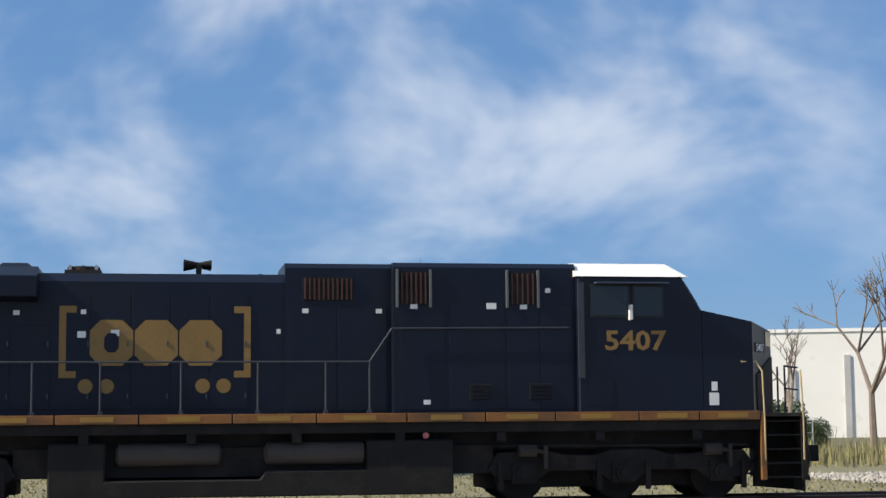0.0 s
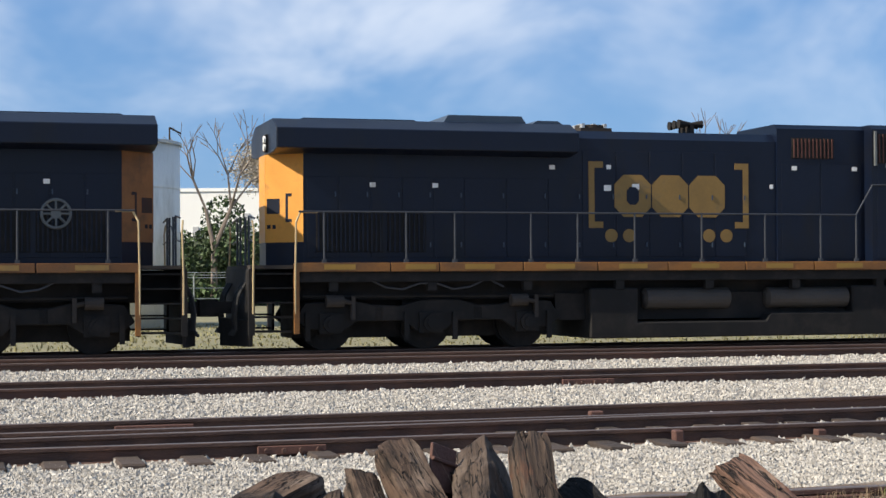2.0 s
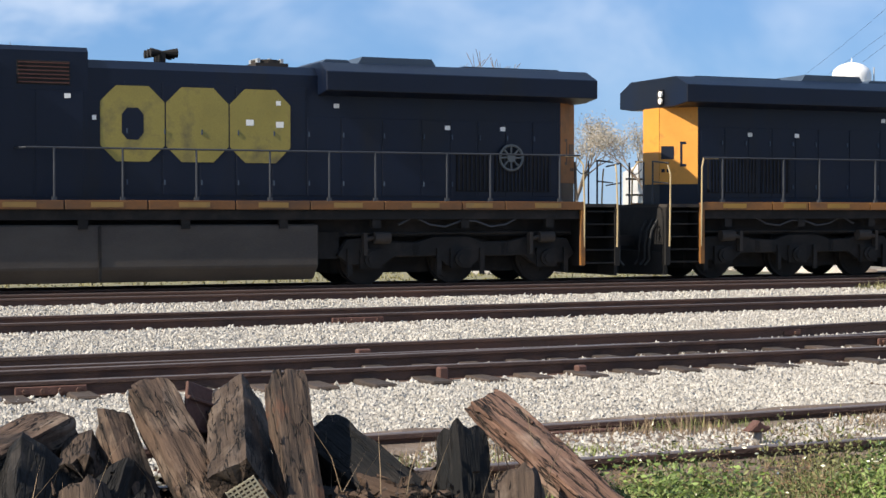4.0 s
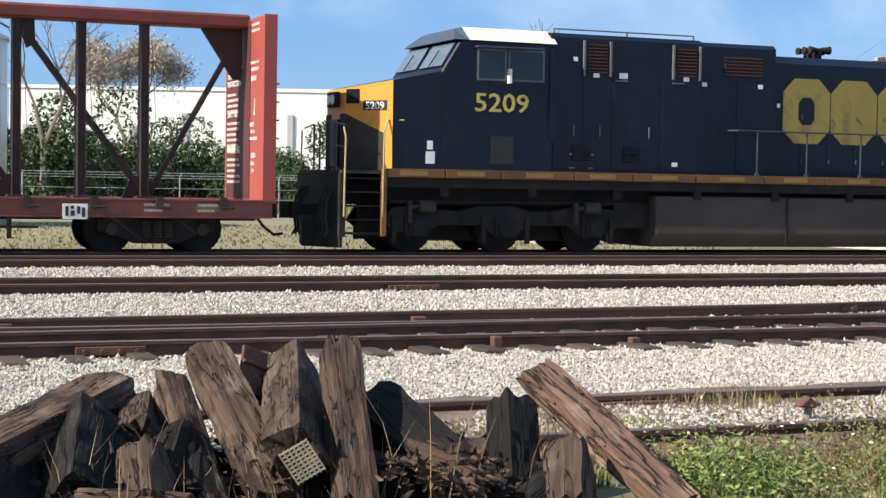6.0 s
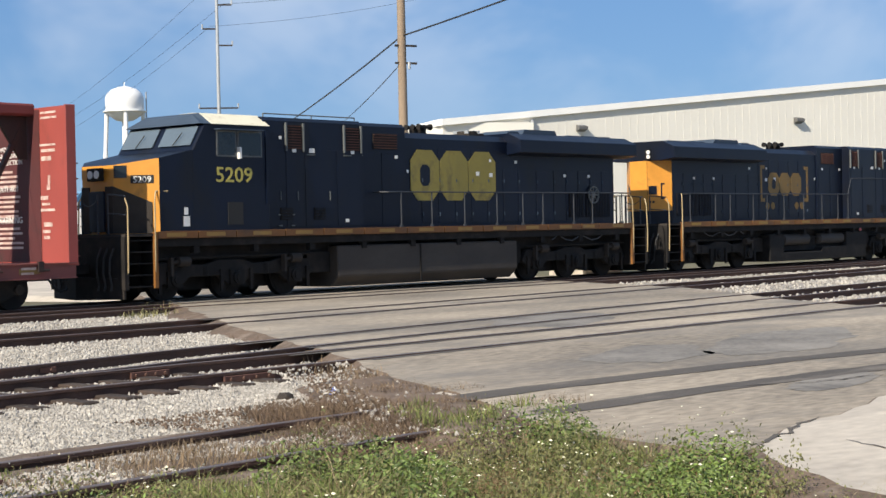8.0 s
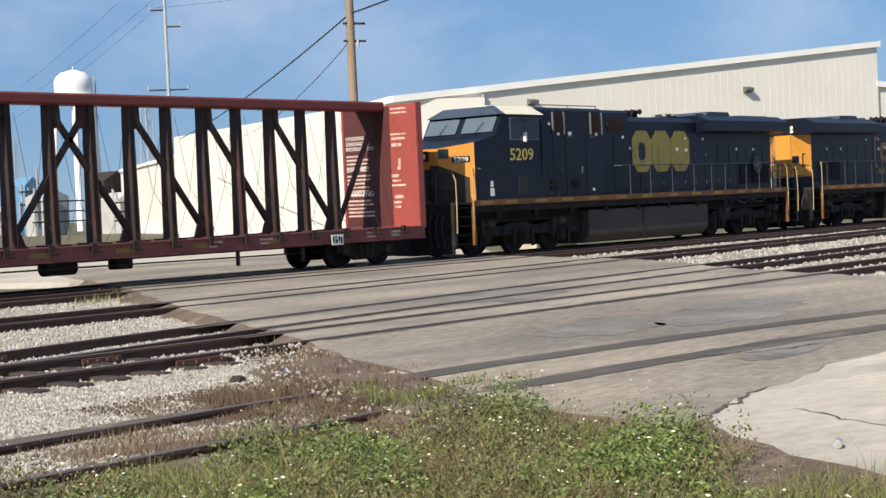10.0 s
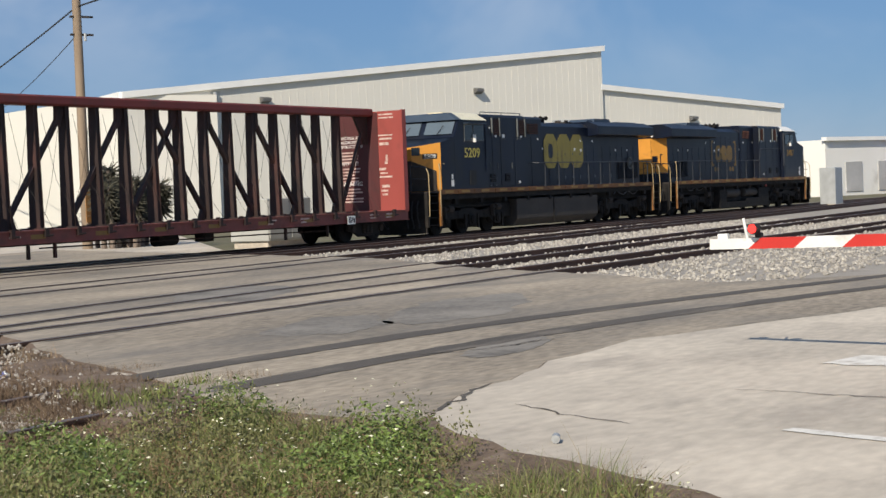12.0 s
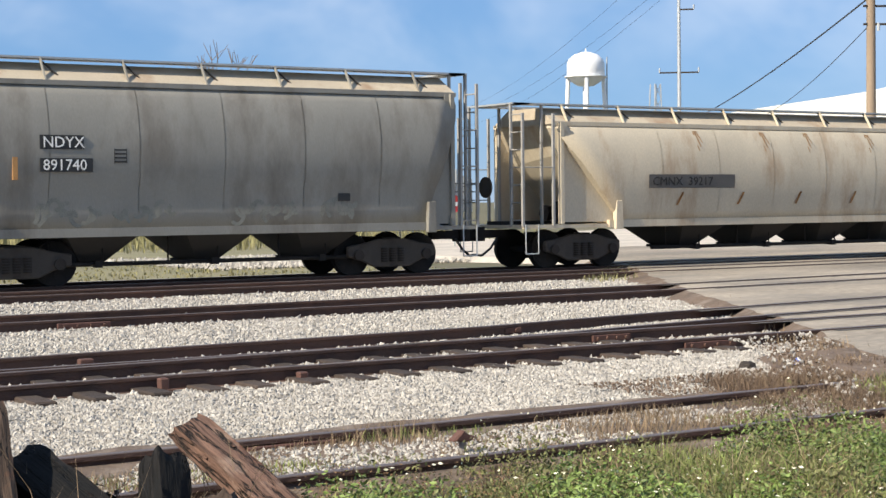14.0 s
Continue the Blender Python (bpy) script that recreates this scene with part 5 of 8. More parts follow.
def tan_marks():
    bm = bmesh.new()
    v = [bm.verts.new(q) for q in ((-5.75, -1.571, 1.93), (-2.9, -1.571, 1.93), (-2.9, -1.583, 2.27), (-5.75, -1.583, 2.27))]
    bm.faces.new(v)
    bmesh.ops.solidify(bm, geom=bm.faces[:], thickness=.012)
    band = part("number_band", bm, M["stencil_grey"], tan_hopper, "grey painted-out band")
    bm = bmesh.new()
    text_mesh(bm, "CMNX  39217", .30, (-5.65, -1.592, 2.0), -1, 1.1)
    part("stencil", bm, M["stencil_black"], band, "black stencilled car number")
    rnd = random.Random(2)
    for k in range(6):
        x = -4.85 + k * 2.05
        bm = bmesh.new()
        v = [bm.verts.new(q) for q in ((x, -1.535, 1.5), (x + .07, -1.535, 1.5), (x + .25, -1.568, 1.82), (x + .18, -1.568, 1.82))]
        bm.faces.new(v)
        bmesh.ops.solidify(bm, geom=bm.faces[:], thickness=.012)
        part("rust_stroke", bm, M["rust_mark"], tan_hopper, "orange rust stroke")
    for k in range(5):
        x = -4.5 + 2.3 * k + rnd.uniform(-.4, .4)
        bm = bmesh.new()
        for j in range(3):
            y = x + j * .05
            v = [bm.verts.new(q) for q in ((y, -1.335, 3.37), (y + .035, -1.335, 3.37), (y + .10, -1.525, 2.87 + .1 * j), (y + .08, -1.525, 2.87 + .1 * j))]
            bm.faces.new(v)
        bmesh.ops.solidify(bm, geom=bm.faces[:], thickness=.01)
        part("rust_run", bm, M["rust_mark"], tan_hopper, "rust run below the roof edge")
    bm = bmesh.new()
    box(bm, 4.55, 5.0, -1.56, -1.545, 1.55, 1.75)
    part("defect_plate", bm, M["panel_black"], tan_hopper)


def grey_marks():
    for words, x0, x1, z0, z1, st in (("NDYX", -4.0, -3.1, 2.76, 3.04, .98), ("891740", -4.0, -2.92, 2.31, 2.58, .98)):
        bm = bmesh.new()
        box(bm, x0, x1, -1.615, -1.585, z0, z1)
        pn = part("number_panel", bm, M["panel_black"], grey_hopper, "black panel")
        bm = bmesh.new()
        text_mesh(bm, words, .31, (x0 + .05, -1.617, z0 + .035), -1, st)
        part("stencil", bm, M["white"], pn, "white car number")
    bm = bmesh.new()
    for k in range(4):
        box(bm, -2.45, -2.2, -1.606, -1.595, 2.5 + k * .08, 2.53 + k * .08)
    box(bm, -2.46, -2.45, -1.606, -1.595, 2.48, 2.78)
    box(bm, -2.2, -2.19, -1.606, -1.595, 2.48, 2.78)
    part("data_panel", bm, M["stencil_black"], grey_hopper)
    rnd = random.Random(8)
    for cx, w in ((-3.5, 1.5), (-1.7, 1.3), (1.0, 1.5), (2.9, .9)):
        bm = bmesh.new()
        for k in range(int(w * 8)):
            # loose overlapping arcs
            c = Vector((cx - w / 2 + (k + .5) / 8, 0, 1.5 + rnd.uniform(-.1, .1)))
            r, a0, turn = rnd.uniform(.07, .17), rnd.uniform(0, 6.28), rnd.choice((-1, 1)) * rnd.uniform(1.5, 4.0)
            arc = [Vector((c.x + r * math.cos(a0 + turn * j / 8), 0, c.z + 1.25 * r * math.sin(a0 + turn * j / 8))) for j in range(9)]
            for p, q in zip(arc, arc[1:]):
                bar(bm, (p.x, -1.461 - .045 * (p.z - 1.5), p.z), (q.x, -1.461 - .045 * (q.z - 1.5), q.z), .085, .005, (0, 1, 0))
        part("spray_mark", bm, M["spray"], grey_hopper, "faded illegible spray scribble")
    bm = bmesh.new()
    box(bm, -4.55, -4.45, -1.60, -1.55, 2.15, 2.6)
    part("rust_stroke", bm, M["rust_mark"], grey_hopper)
    bm = bmesh.new()
    box(bm, 2.75, 3.05, -1.49, -1.475, 1.68, 1.85)
    part("defect_plate", bm, M["panel_black"], grey_hopper)


tan_marks()
grey_marks()
TRAIN = [(lead_loco, 1.71, False), (second_loco, -21.42, True), (flatcar, -45.45, False), (tan_hopper, -67.4, False), (grey_hopper, -84.65, False)]


# ---- background ----
def facade_frame(p, q):
    """Pose whose x runs from p to q along a wall, y into the building."""
    a = math.atan2(q[1] - p[1], q[0] - p[0])
    return pose(p[0], p[1], 0, 0, 0, math.degrees(a)), math.hypot(q[0] - p[0], q[1] - p[1])


M["blue_cup"] = material("bright blue print", (0.12, 0.2, 0.6), 0.5, 0, 6, 0.3, 30, 0.0)
M["trim_white"] = material("white roof trim", (0.85, 0.85, 0.82), 0.5, 0, 1, 0.05, 20, 0.0)
M["lamp_grey"] = material("grey wall lamp", (0.12, 0.12, 0.12), 0.5, 0, 2, 0.1, 20, 0.0)


def metal_wall(w, length, z0, z1, depth, ribs, label=""):
    """A clad wall along x whose top runs from z0 to z1, with upright ribs."""
    bm = bmesh.new()
    prism(bm, [(0, -.3), (length, -.3), (length, z1), (0, z0)], "y", 0, depth)
    wall = part("wall", bm, M["warehouse"], w, label)
    bm = bmesh.new()
    n = int(length / ribs)
    for k in range(n):
        x = (k + .5) * length / n
        t = z0 + (z1 - z0) * x / length
        box(bm, x - .04, x + .04, -.008, 0.0, -.2, t - .12)
    ob = part("cladding_ribs", bm, M["warehouse"], wall)
    ob["kind"] = "stuff"
    bm = bmesh.new()
    v = [bm.verts.new(q) for q in ((-.15, -.25, z0 - .22), (length + .15, -.25, z1 - .22), (length + .15, -.25, z1 + .18), (-.15, -.25, z0 + .18), (-.15, .3, z0 - .22), (length + .15, .3, z1 - .22), (length + .15, .3, z1 + .18), (-.15, .3, z0 + .18))]
    for q in ((0, 1, 2, 3), (7, 6, 5, 4), (0, 4, 5, 1), (1, 5, 6, 2), (2, 6, 7, 3), (3, 7, 4, 0)):
        bm.faces.new([v[i] for i in q])
    part("roof_trim", bm, M["trim_white"], w, "white roof trim")
    return wall


def wall_lamp(w, x, z):
    bm = bmesh.new()
    prism(bm, [(-.05, z + .22), (-.45, z + .12), (-.45, z - .05), (-.05, z - .2)], "x", x - .32, x + .32)
    part("wall_lamp", bm, M["lamp_grey"], w, "grey wall-pack lamp")


def warehouses():
    w = thing("warehouse", "cream metal-clad warehouse with a sloping white-trimmed roofline", "warehouse")
    w.matrix_world, ln = facade_frame((75, 66), (111.5, 51.6))
    metal_wall(w, ln, 8.2, 11.85, 40, .6)
    wall_lamp(w, 9.8, 7.9)
    wall_lamp(w, 27.2, 8.6)
    bm = bmesh.new()
    rod(bm, (6.2, -.2, -.2), (6.2, -.2, 8.4), .12, 8)
    part("downpipe", bm, M["grey_metal"], w, "grey downpipe")
    for x, z, ww, hh in ((3.2, 4.2, .5, .9), (19.0, 4.6, .6, .9)):
        bm = bmesh.new()
        box(bm, x, x + ww, -.25, 0, z, z + hh)
        part("meter_box", bm, M["lamp_grey"], w)
    s = thing("warehouse", "cream warehouse side wall with a long roof edge", "warehouse")
    s.matrix_world, ln = facade_frame((142.6, 175.5), (75, 66))
    metal_wall(s, ln - .3, 8.2, 8.2, 6, 1.2)
    bm = bmesh.new()
    box(bm, 0, ln, -.35, -.05, -.2, .9)
    part("plinth", bm, M["warehouse_white"], s)
    for x in (40, 62, 90, 104):
        bm = bmesh.new()
        box(bm, x, x + .8, -.25, 0, 3.2, 4.6)
        part("vent", bm, M["lamp_grey"], s)
    e = thing("warehouse", "lower cream warehouse beside the tall one", "warehouse")
    e.matrix_world, ln = facade_frame((111.6, 51.8), (130.3, 44.4))
    metal_wall(e, ln, 9.0, 7.6, 30, .6)
    wall_lamp(e, 9.6, 6.6)
    # long white wall far behind the hedge
    f = thing("warehouse", "long white concrete warehouse behind the hedge", "warehouse")
    f.matrix_world, ln = facade_frame((24, 201.5), (86.5, 177.5))
    bm = bmesh.new()
    box(bm, 0, ln, 0, 40, -.3, 12.2)
    wall = part("wall", bm, M["warehouse_white"], f)
    for k in range(11):
        bm = bmesh.new()
        x = 2 + k * (ln - 4) / 10
        box(bm, x - .35, x + .35, -.22, 0, -.3, 9.4 if k % 2 else 7.8)
        part("pilaster", bm, M["pilaster"], wall, "grey stained pilaster")
    bm = bmesh.new()
    box(bm, -.2, ln + .2, -.15, .4, 12.1, 12.5)
    part("parapet", bm, M["trim_white"], f)
    # far low building
    g = thing("warehouse", "low white building in the distance", "warehouse")
    g.matrix_world, ln = facade_frame((150, 47), (176, 38))
    bm = bmesh.new()
    box(bm, 0, ln + 30, 0, 20, -.3, 5.1)
    wall = part("wall", bm, M["warehouse_white"], g)
    bm = bmesh.new()
    box(bm, -.3, ln + 30.3, -.4, .2, 5.0, 5.35)
    part("roof_trim", bm, M["trim_white"], g)
    for k in range(5):
        bm = bmesh.new()
        box(bm, 3 + k * 5.2, 5.6 + k * 5.2, -.08, 0, .2, 3.0)
        part("dock_door", bm, M["pilaster"], wall)
    for x, colour, nm in ((10, "blue_cup", "blue covered trailer in front of a building"), (13.5, "gold", "yellow parked machine by a building")):
        bm = bmesh.new()
        box(bm, x - 1.4, x + 1.6, -6, -3.5, .45, 2.6 if colour == "gold" else 1.5)
        bevel(bm, .1)
        t = thing("parked_trailer", nm, "trailer")
        t.matrix_world = g.matrix_world
        part("body", bm, M[colour], t)
        for wx in (-.9, .9):
            bm = bmesh.new()
            rod(bm, (x + wx, -6.05, .26), (x + wx, -5.8, .26), .42, 14)
            part("wheel", bm, M["rubber"], t)


M["pilaster"] = material("grey stained concrete", (0.42, 0.42, 0.42), 0.8, 0, 0.5, 0.2, 10, 0.1)
warehouses()


def silo():
    t = thing("storage_tank", "streaked white steel storage tank with roof rails", "storage tank")
    t.location = (3.5, 57.5, -.2)
    bm = bmesh.new()
    bmesh.ops.create_cone(bm, cap_ends=True, segments=64, radius1=3.2, radius2=3.2, depth=6.25, matrix=Matrix.Translation((0, 0, 3.12)))
    for fc in bm.faces:
        fc.smooth = abs(fc.normal.z) < .5
    part("shell", bm, M["tank_white"], t)
    for z in (1.6, 3.1, 4.7):
        bm = bmesh.new()
        bmesh.ops.create_cone(bm, segments=64, radius1=3.212, radius2=3.212, depth=.05, matrix=Matrix.Translation((0, 0, z)))
        part("weld_band", bm, M["tank_white"], t)
    bm = bmesh.new()
    bmesh.ops.create_cone(bm, cap_ends=True, segments=64, radius1=3.27, radius2=3.27, depth=.1, matrix=Matrix.Translation((0, 0, 6.25)))
    part("rim", bm, M["grey_metal"], t)
    bm = bmesh.new()
    bmesh.ops.create_cone(bm, cap_ends=True, segments=64, radius1=3.2, radius2=.4, depth=.3, matrix=Matrix.Translation((0, 0, 6.42)))
    part("roof", bm, M["tank_white"], t)
    for a in (200, 235, 262, 275, 290, 330):
        bm = bmesh.new()
        p = Vector((3.1 * math.cos(radians(a)), 3.1 * math.sin(radians(a)), 6.3))
        rod(bm, p, p + Vector((0, 0, .45)), .03, 6)
        rod(bm, p + Vector((0, 0, .45)), p + Vector((.4, .05, .25)), .03, 6)
        part("vent_pipe", bm, M["grime"], t)
    bm = bmesh.new()
    box(bm, -.9, .5, -3.26, -3.18, 4.6, 5.2)
    part("faded_sign", bm, M["pilaster"], t)


silo()


def from_bearing(az, dist):
    return (dist * math.sin(radians(az)), dist * math.cos(radians(az)))


def water_tower():
    x, y = from_bearing(37.65, 320)
    t = thing("water_tower", "white water tower on four tall legs", "water tower")
    t.location = (x, y, 0)
    R = 3.65
    bm = bmesh.new()
    prof = [(0, 23.6), (1.6, 23.9), (2.9, 24.7), (R, 25.6), (R, 28.2), (R - .3, 29.0), (2.3, 29.9), (.9, 30.35), (0, 30.45)]
    rings = []
    for r, z in prof:
        rings.append([bm.verts.new((max(r, .01) * math.cos(k * math.pi / 16), max(r, .01) * math.sin(k * math.pi / 16), z)) for k in range(32)])
    for A, B in zip(rings, rings[1:]):
        for k in range(32):
            bm.faces.new((A[k], A[(k + 1) % 32], B[(k + 1) % 32], B[k])).smooth = True
    part("tank", bm, M["tower_white"], t)
    bm = bmesh.new()
    bmesh.ops.create_cone(bm, cap_ends=True, segments=32, radius1=4.15, radius2=4.15, depth=.18, matrix=Matrix.Translation((0, 0, 25.6)))
    part("balcony", bm, M["tower_white"], t)
    for k in range(4):
        a = radians(45 + 90 * k + 10)
        bm = bmesh.new()
        rod(bm, (4.6 * math.cos(a), 4.6 * math.sin(a), -.2), (3.4 * math.cos(a), 3.4 * math.sin(a), 25.6), .42, 10)
        part("leg", bm, M["tower_white"], t)
    bm = bmesh.new()
    rod(bm, (0, 0, -.2), (0, 0, 24), .55, 12)
    part("riser", bm, M["tower_white"], t)
    bm = bmesh.new()
    rod(bm, (4.0, -1.5, 8), (4.0, -1.5, 29.5), .14, 6)
    part("ladder", bm, M["grey_metal"], t)
    bm = bmesh.new()
    rod(bm, (0, 0, 30.4), (0, 0, 31.2), .1, 6)
    part("finial", bm, M["tower_white"], t)


M["tower_white"] = material("white tower paint", (0.82, 0.82, 0.81), 0.5, 0, 0.3, 0.06, 10, 0.0)
water_tower()


def mast():
    x, y = from_bearing(40.87, 180)
    t = thing("power_pole", "tall grey steel power pole with crossarms", "power pole")
    t.location = (x, y, 0)
    bm = bmesh.new()
    rod(bm, (0, 0, -.2), (0, 0, 34), .24, 12, .15)
    part("pole", bm, M["grey_metal"], t)
    for z, w, one in ((15.4, 2.1, 0), (24.0, 1.6, -1), (22.2, 1.6, 1), (26.6, 1.6, 1), (28.4, 1.6, -1)):
        bm = bmesh.new()
        a, b = (-w, w) if not one else ((0, w) if one > 0 else (-w, 0))
        bar(bm, (a * .76, -a * .65, z), (b * .76, -b * .65, z), .14, .16)
        arm = part("crossarm", bm, M["grime"], t)
        for q in ([a, b] if not one else [a or b]):
            bm = bmesh.new()
            rod(bm, (q * .76, -q * .65, z), (q * .76, -q * .65, z + .5), .09, 8)
            part("insulator", bm, M["grey_metal"], arm)


mast()


def wire(pts, r, sag, label):
    bm = bmesh.new()
    P = []
    for p, q in zip(pts, pts[1:]):
        for k in range(24):
            t = k / 24
            v = Vector(p).lerp(Vector(q), t)
            v.z -= sag * 4 * t * (1 - t)
            P.append(v)
    P.append(Vector(pts[-1]))
    for a, b in zip(P, P[1:]):
        rod(bm, a, b, r, 5)
    thing("overhead_wire", label, "cable", "overhead wires", bm=bm, mat=M["rubber"])


def wood_pole():
    x, y = from_bearing(47.33, 66)
    t = thing("utility_pole", "weathered brown wooden utility pole", "utility pole")
    t.location = (x, y, -.19)
    bm = bmesh.new()
    n = 14
    rings = []
    for k in range(n + 1):
        z = 13 * k / n
        r = .21 - .05 * k / n
        rings.append([bm.verts.new((r * math.cos(a * .524) * (1 + .04 * noise.noise((a, z, 1))), r * math.sin(a * .524), z)) for a in range(12)])
    for A, B in zip(rings, rings[1:]):
        for a in range(12):
            bm.faces.new((A[a], A[(a + 1) % 12], B[(a + 1) % 12], B[a])).smooth = True
    bm.faces.new(rings[-1])
    part("pole", bm, M["pole_wood"], t)
    for z in (8.55, 9.25):
        bm = bmesh.new()
        bar(bm, (-.3, .1, z), (.55, -.3, z), .08, .08)
        part("bracket", bm, M["grime"], t)
    bm = bmesh.new()
    rod(bm, (.2, -.2, 8.3), (.2, -.2, 8.6), .06, 8)
    part("insulator", bm, M["grey_metal"], t)
    bm = bmesh.new()
    box(bm, -.22, .22, -.215, -.19, 1.2, 2.4)
    part("guard_plate", bm, M["rust_mark"], t, "orange-brown guard plate")
    far = from_bearing(41.2, 125)
    near = from_bearing(80, 40)
    wire([(*far, 7.5), (x, y, 9.45), (*near, 14.0)], .035, .4, "black overhead cable sagging between poles")
    wire([(*from_bearing(43.4, 112), 6.9), (x, y, 8.4)], .018, .5, "thin black service wire")


wood_pole()
mx, my = from_bearing(40.87, 180)
for dz, off in ((28.6, -1.4), (26.8, 1.4), (24.2, -1.4)):
    far = from_bearing(33, 420)
    near = from_bearing(56, 240)
    wire([(*far, dz - 4), (mx + off * .7, my, dz), (*near, dz + 22)], .017, 3.0, "thin dark transmission line high overhead")


# ---- plants in the background ----
def shrub_mesh(seed, n, rx, rz):
    rs_ = np.random.RandomState(seed)
    lobes = rs_.normal(size=(16, 3)) * (rx * .42, rx * .42, rz * .24) + (0, 0, rz * .52)
    rad = rs_.uniform(.28, .5, 16) * rz
    k = rs_.randint(0, 16, n)
    d = rs_.normal(size=(n, 3))
    d /= np.linalg.norm(d, axis=1)[:, None]
    c = lobes[k] + d * (rad[k] * rs_.uniform(.75, 1.08, n))[:, None]
    c[:, 2] = np.abs(c[:, 2])
    return c


def leaf_mesh(name, c, size, seed, mat):
    rs_ = np.random.RandomState(seed)
    n = len(c)
    s = rs_.uniform(*size, n)
    u = rs_.normal(size=(n, 3)); u /= np.linalg.norm(u, axis=1)[:, None]
    v = np.cross(u, rs_.normal(size=(n, 3))); v /= np.linalg.norm(v, axis=1)[:, None]
    p = np.stack([c - u * s[:, None], c + v * s[:, None] * .55, c + u * s[:, None], c - v * s[:, None] * .55], 1).reshape(-1, 3)
    i = np.arange(n) * 4
    me = bpy.data.meshes.new(name)
    me.from_pydata(p.tolist(), [], np.stack([i, i + 1, i + 2, i + 3], -1).tolist())
    me.materials.append(mat)
    return me


def shrub(seed, rx, rz, n=9000):
    t = thing("shrub", "dense dark green shrub in the hedge", "shrub", "hedge shrubs")
    cr = new("crown", leaf_mesh("crown", shrub_mesh(seed, n, rx, rz), (.11, .24), seed, M["leaf"]))
    cr.parent = t
    bm = bmesh.new()
    rnd = random.Random(seed)
    for k in range(9):
        a, r = rnd.uniform(0, 6.28), rnd.uniform(.2, .45) * rx
        rod(bm, (rnd.uniform(-.3, .3), rnd.uniform(-.3, .3), 0), (r * math.cos(a), r * math.sin(a), rz * rnd.uniform(.5, .95)), .07, 6, .02)
    part("stem_cluster", bm, M["twig"], t)
    return t


kinds = [shrub(51, 4.2, 5.4), shrub(52, 3.6, 4.6), shrub(53, 4.6, 5.9)]
rnd_h = random.Random(9)
spots = [(k * 3.0 - 9 + rnd_h.uniform(-.8, .8), 102 + rnd_h.uniform(-3, 5)) for k in range(15)]
for k, (hx, hy) in enumerate(spots):
    sc = (.80 + .12 * rnd_h.uniform(-1, 1)) * (1.0 if hx < 25 else .8)
    if k < 3:
        kinds[k].location, kinds[k].scale, kinds[k].rotation_euler = (hx, hy, -.19), (sc, sc, sc), (0, 0, rnd_h.uniform(0, 6))
    else:
        ob = kinds[k % 3]
        cp = copy_thing(ob, pose(hx, hy, -.19, 0, 0, rnd_h.uniform(0, 360)))
        cp.scale = (sc, sc, sc)
for hx, hy, sc in ((41.5, 108, .55), (38.5, 106, .62), (46, 112, .35)):
    cp = copy_thing(kinds[1], pose(hx, hy, -.19, 0, 0, hx * 40))
    cp.scale = (sc, sc, sc)


def bare_tree(x, y, h, seed, label, dense=0, spread=.5):
    t = thing("bare_tree", label, "tree", "bare trees")
    t.location = (x, y, -.19)
    rnd = random.Random(seed)
    trunk, crown = bmesh.new(), bmesh.new()
    tips = []

    def grow(p, d, ln, r, lv):
        q = p + d * ln
        rod(trunk if lv < 2 else crown, p, q, r, 6 if lv < 2 else 4, r * .68)
        if lv >= 5 or r < .012:
            tips.append(q)
            return
        for k in range(rnd.choice((2, 3)) if lv < 4 else 3):
            nd = (d + Vector((rnd.uniform(-1, 1), rnd.uniform(-1, 1), rnd.uniform(-.25, .6))) * spread * 1.25).normalized()
            grow(q, nd, ln * rnd.uniform(.62, .86), r * .62, lv + 1)
    grow(Vector((0, 0, 0)), Vector((rnd.uniform(-.1, .1), 0, 1)).normalized(), h * .26, h * .018, 0)
    part("trunk", trunk, M["twig"], t)
    part("branchwork", crown, M["twig"], t)
    if dense:
        c = []
        for q in tips:
            for k in range(dense):
                w = .35 if dense < 5 else .042 * h
                c.append((q.x + rnd.gauss(0, w), q.y + rnd.gauss(0, w), q.z + rnd.gauss(0, w)))
        cr = new("crown", leaf_mesh("crown", np.array(c), (.0035 * h, .009 * h) if dense > 5 else (.05, .13), seed, M["dry_leaf"]))
        cr.parent = t
    return t


M["dry_leaf"] = material("dry brown foliage", (0.36, 0.32, 0.26), 0.9, 0, 0.6, 0.3, 6, 0.0)
bare_tree(*from_bearing(7.9, 98), 13.0, 61, "bare grey tree standing before the hedge")
bare_tree(*from_bearing(10.6, 118), 14.0, 62, "brown wintry tree with a thick twiggy crown", 230)
bare_tree(*from_bearing(24.3, 92), 12.6, 63, "bare spreading tree by the white warehouse", 0, .62)
bare_tree(*from_bearing(21.6, 100), 9.0, 64, "small bare tree by the white warehouse")
bare_tree(*from_bearing(26.2, 88), 7.4, 65, "low bare branching tree by the white warehouse", 0, .7)
bare_tree(*from_bearing(31.0, 130), 9.5, 66, "hazy bare tree in the distance", 40)
bare_tree(*from_bearing(28.4, 150), 12.0, 67, "tall hazy bare tree in the distance", 40)


M["yucca"] = material("grey-brown yucca leaves", (0.055, 0.052, 0.034), 0.8, 0, 0.8, 0.5, 8, 0.0)


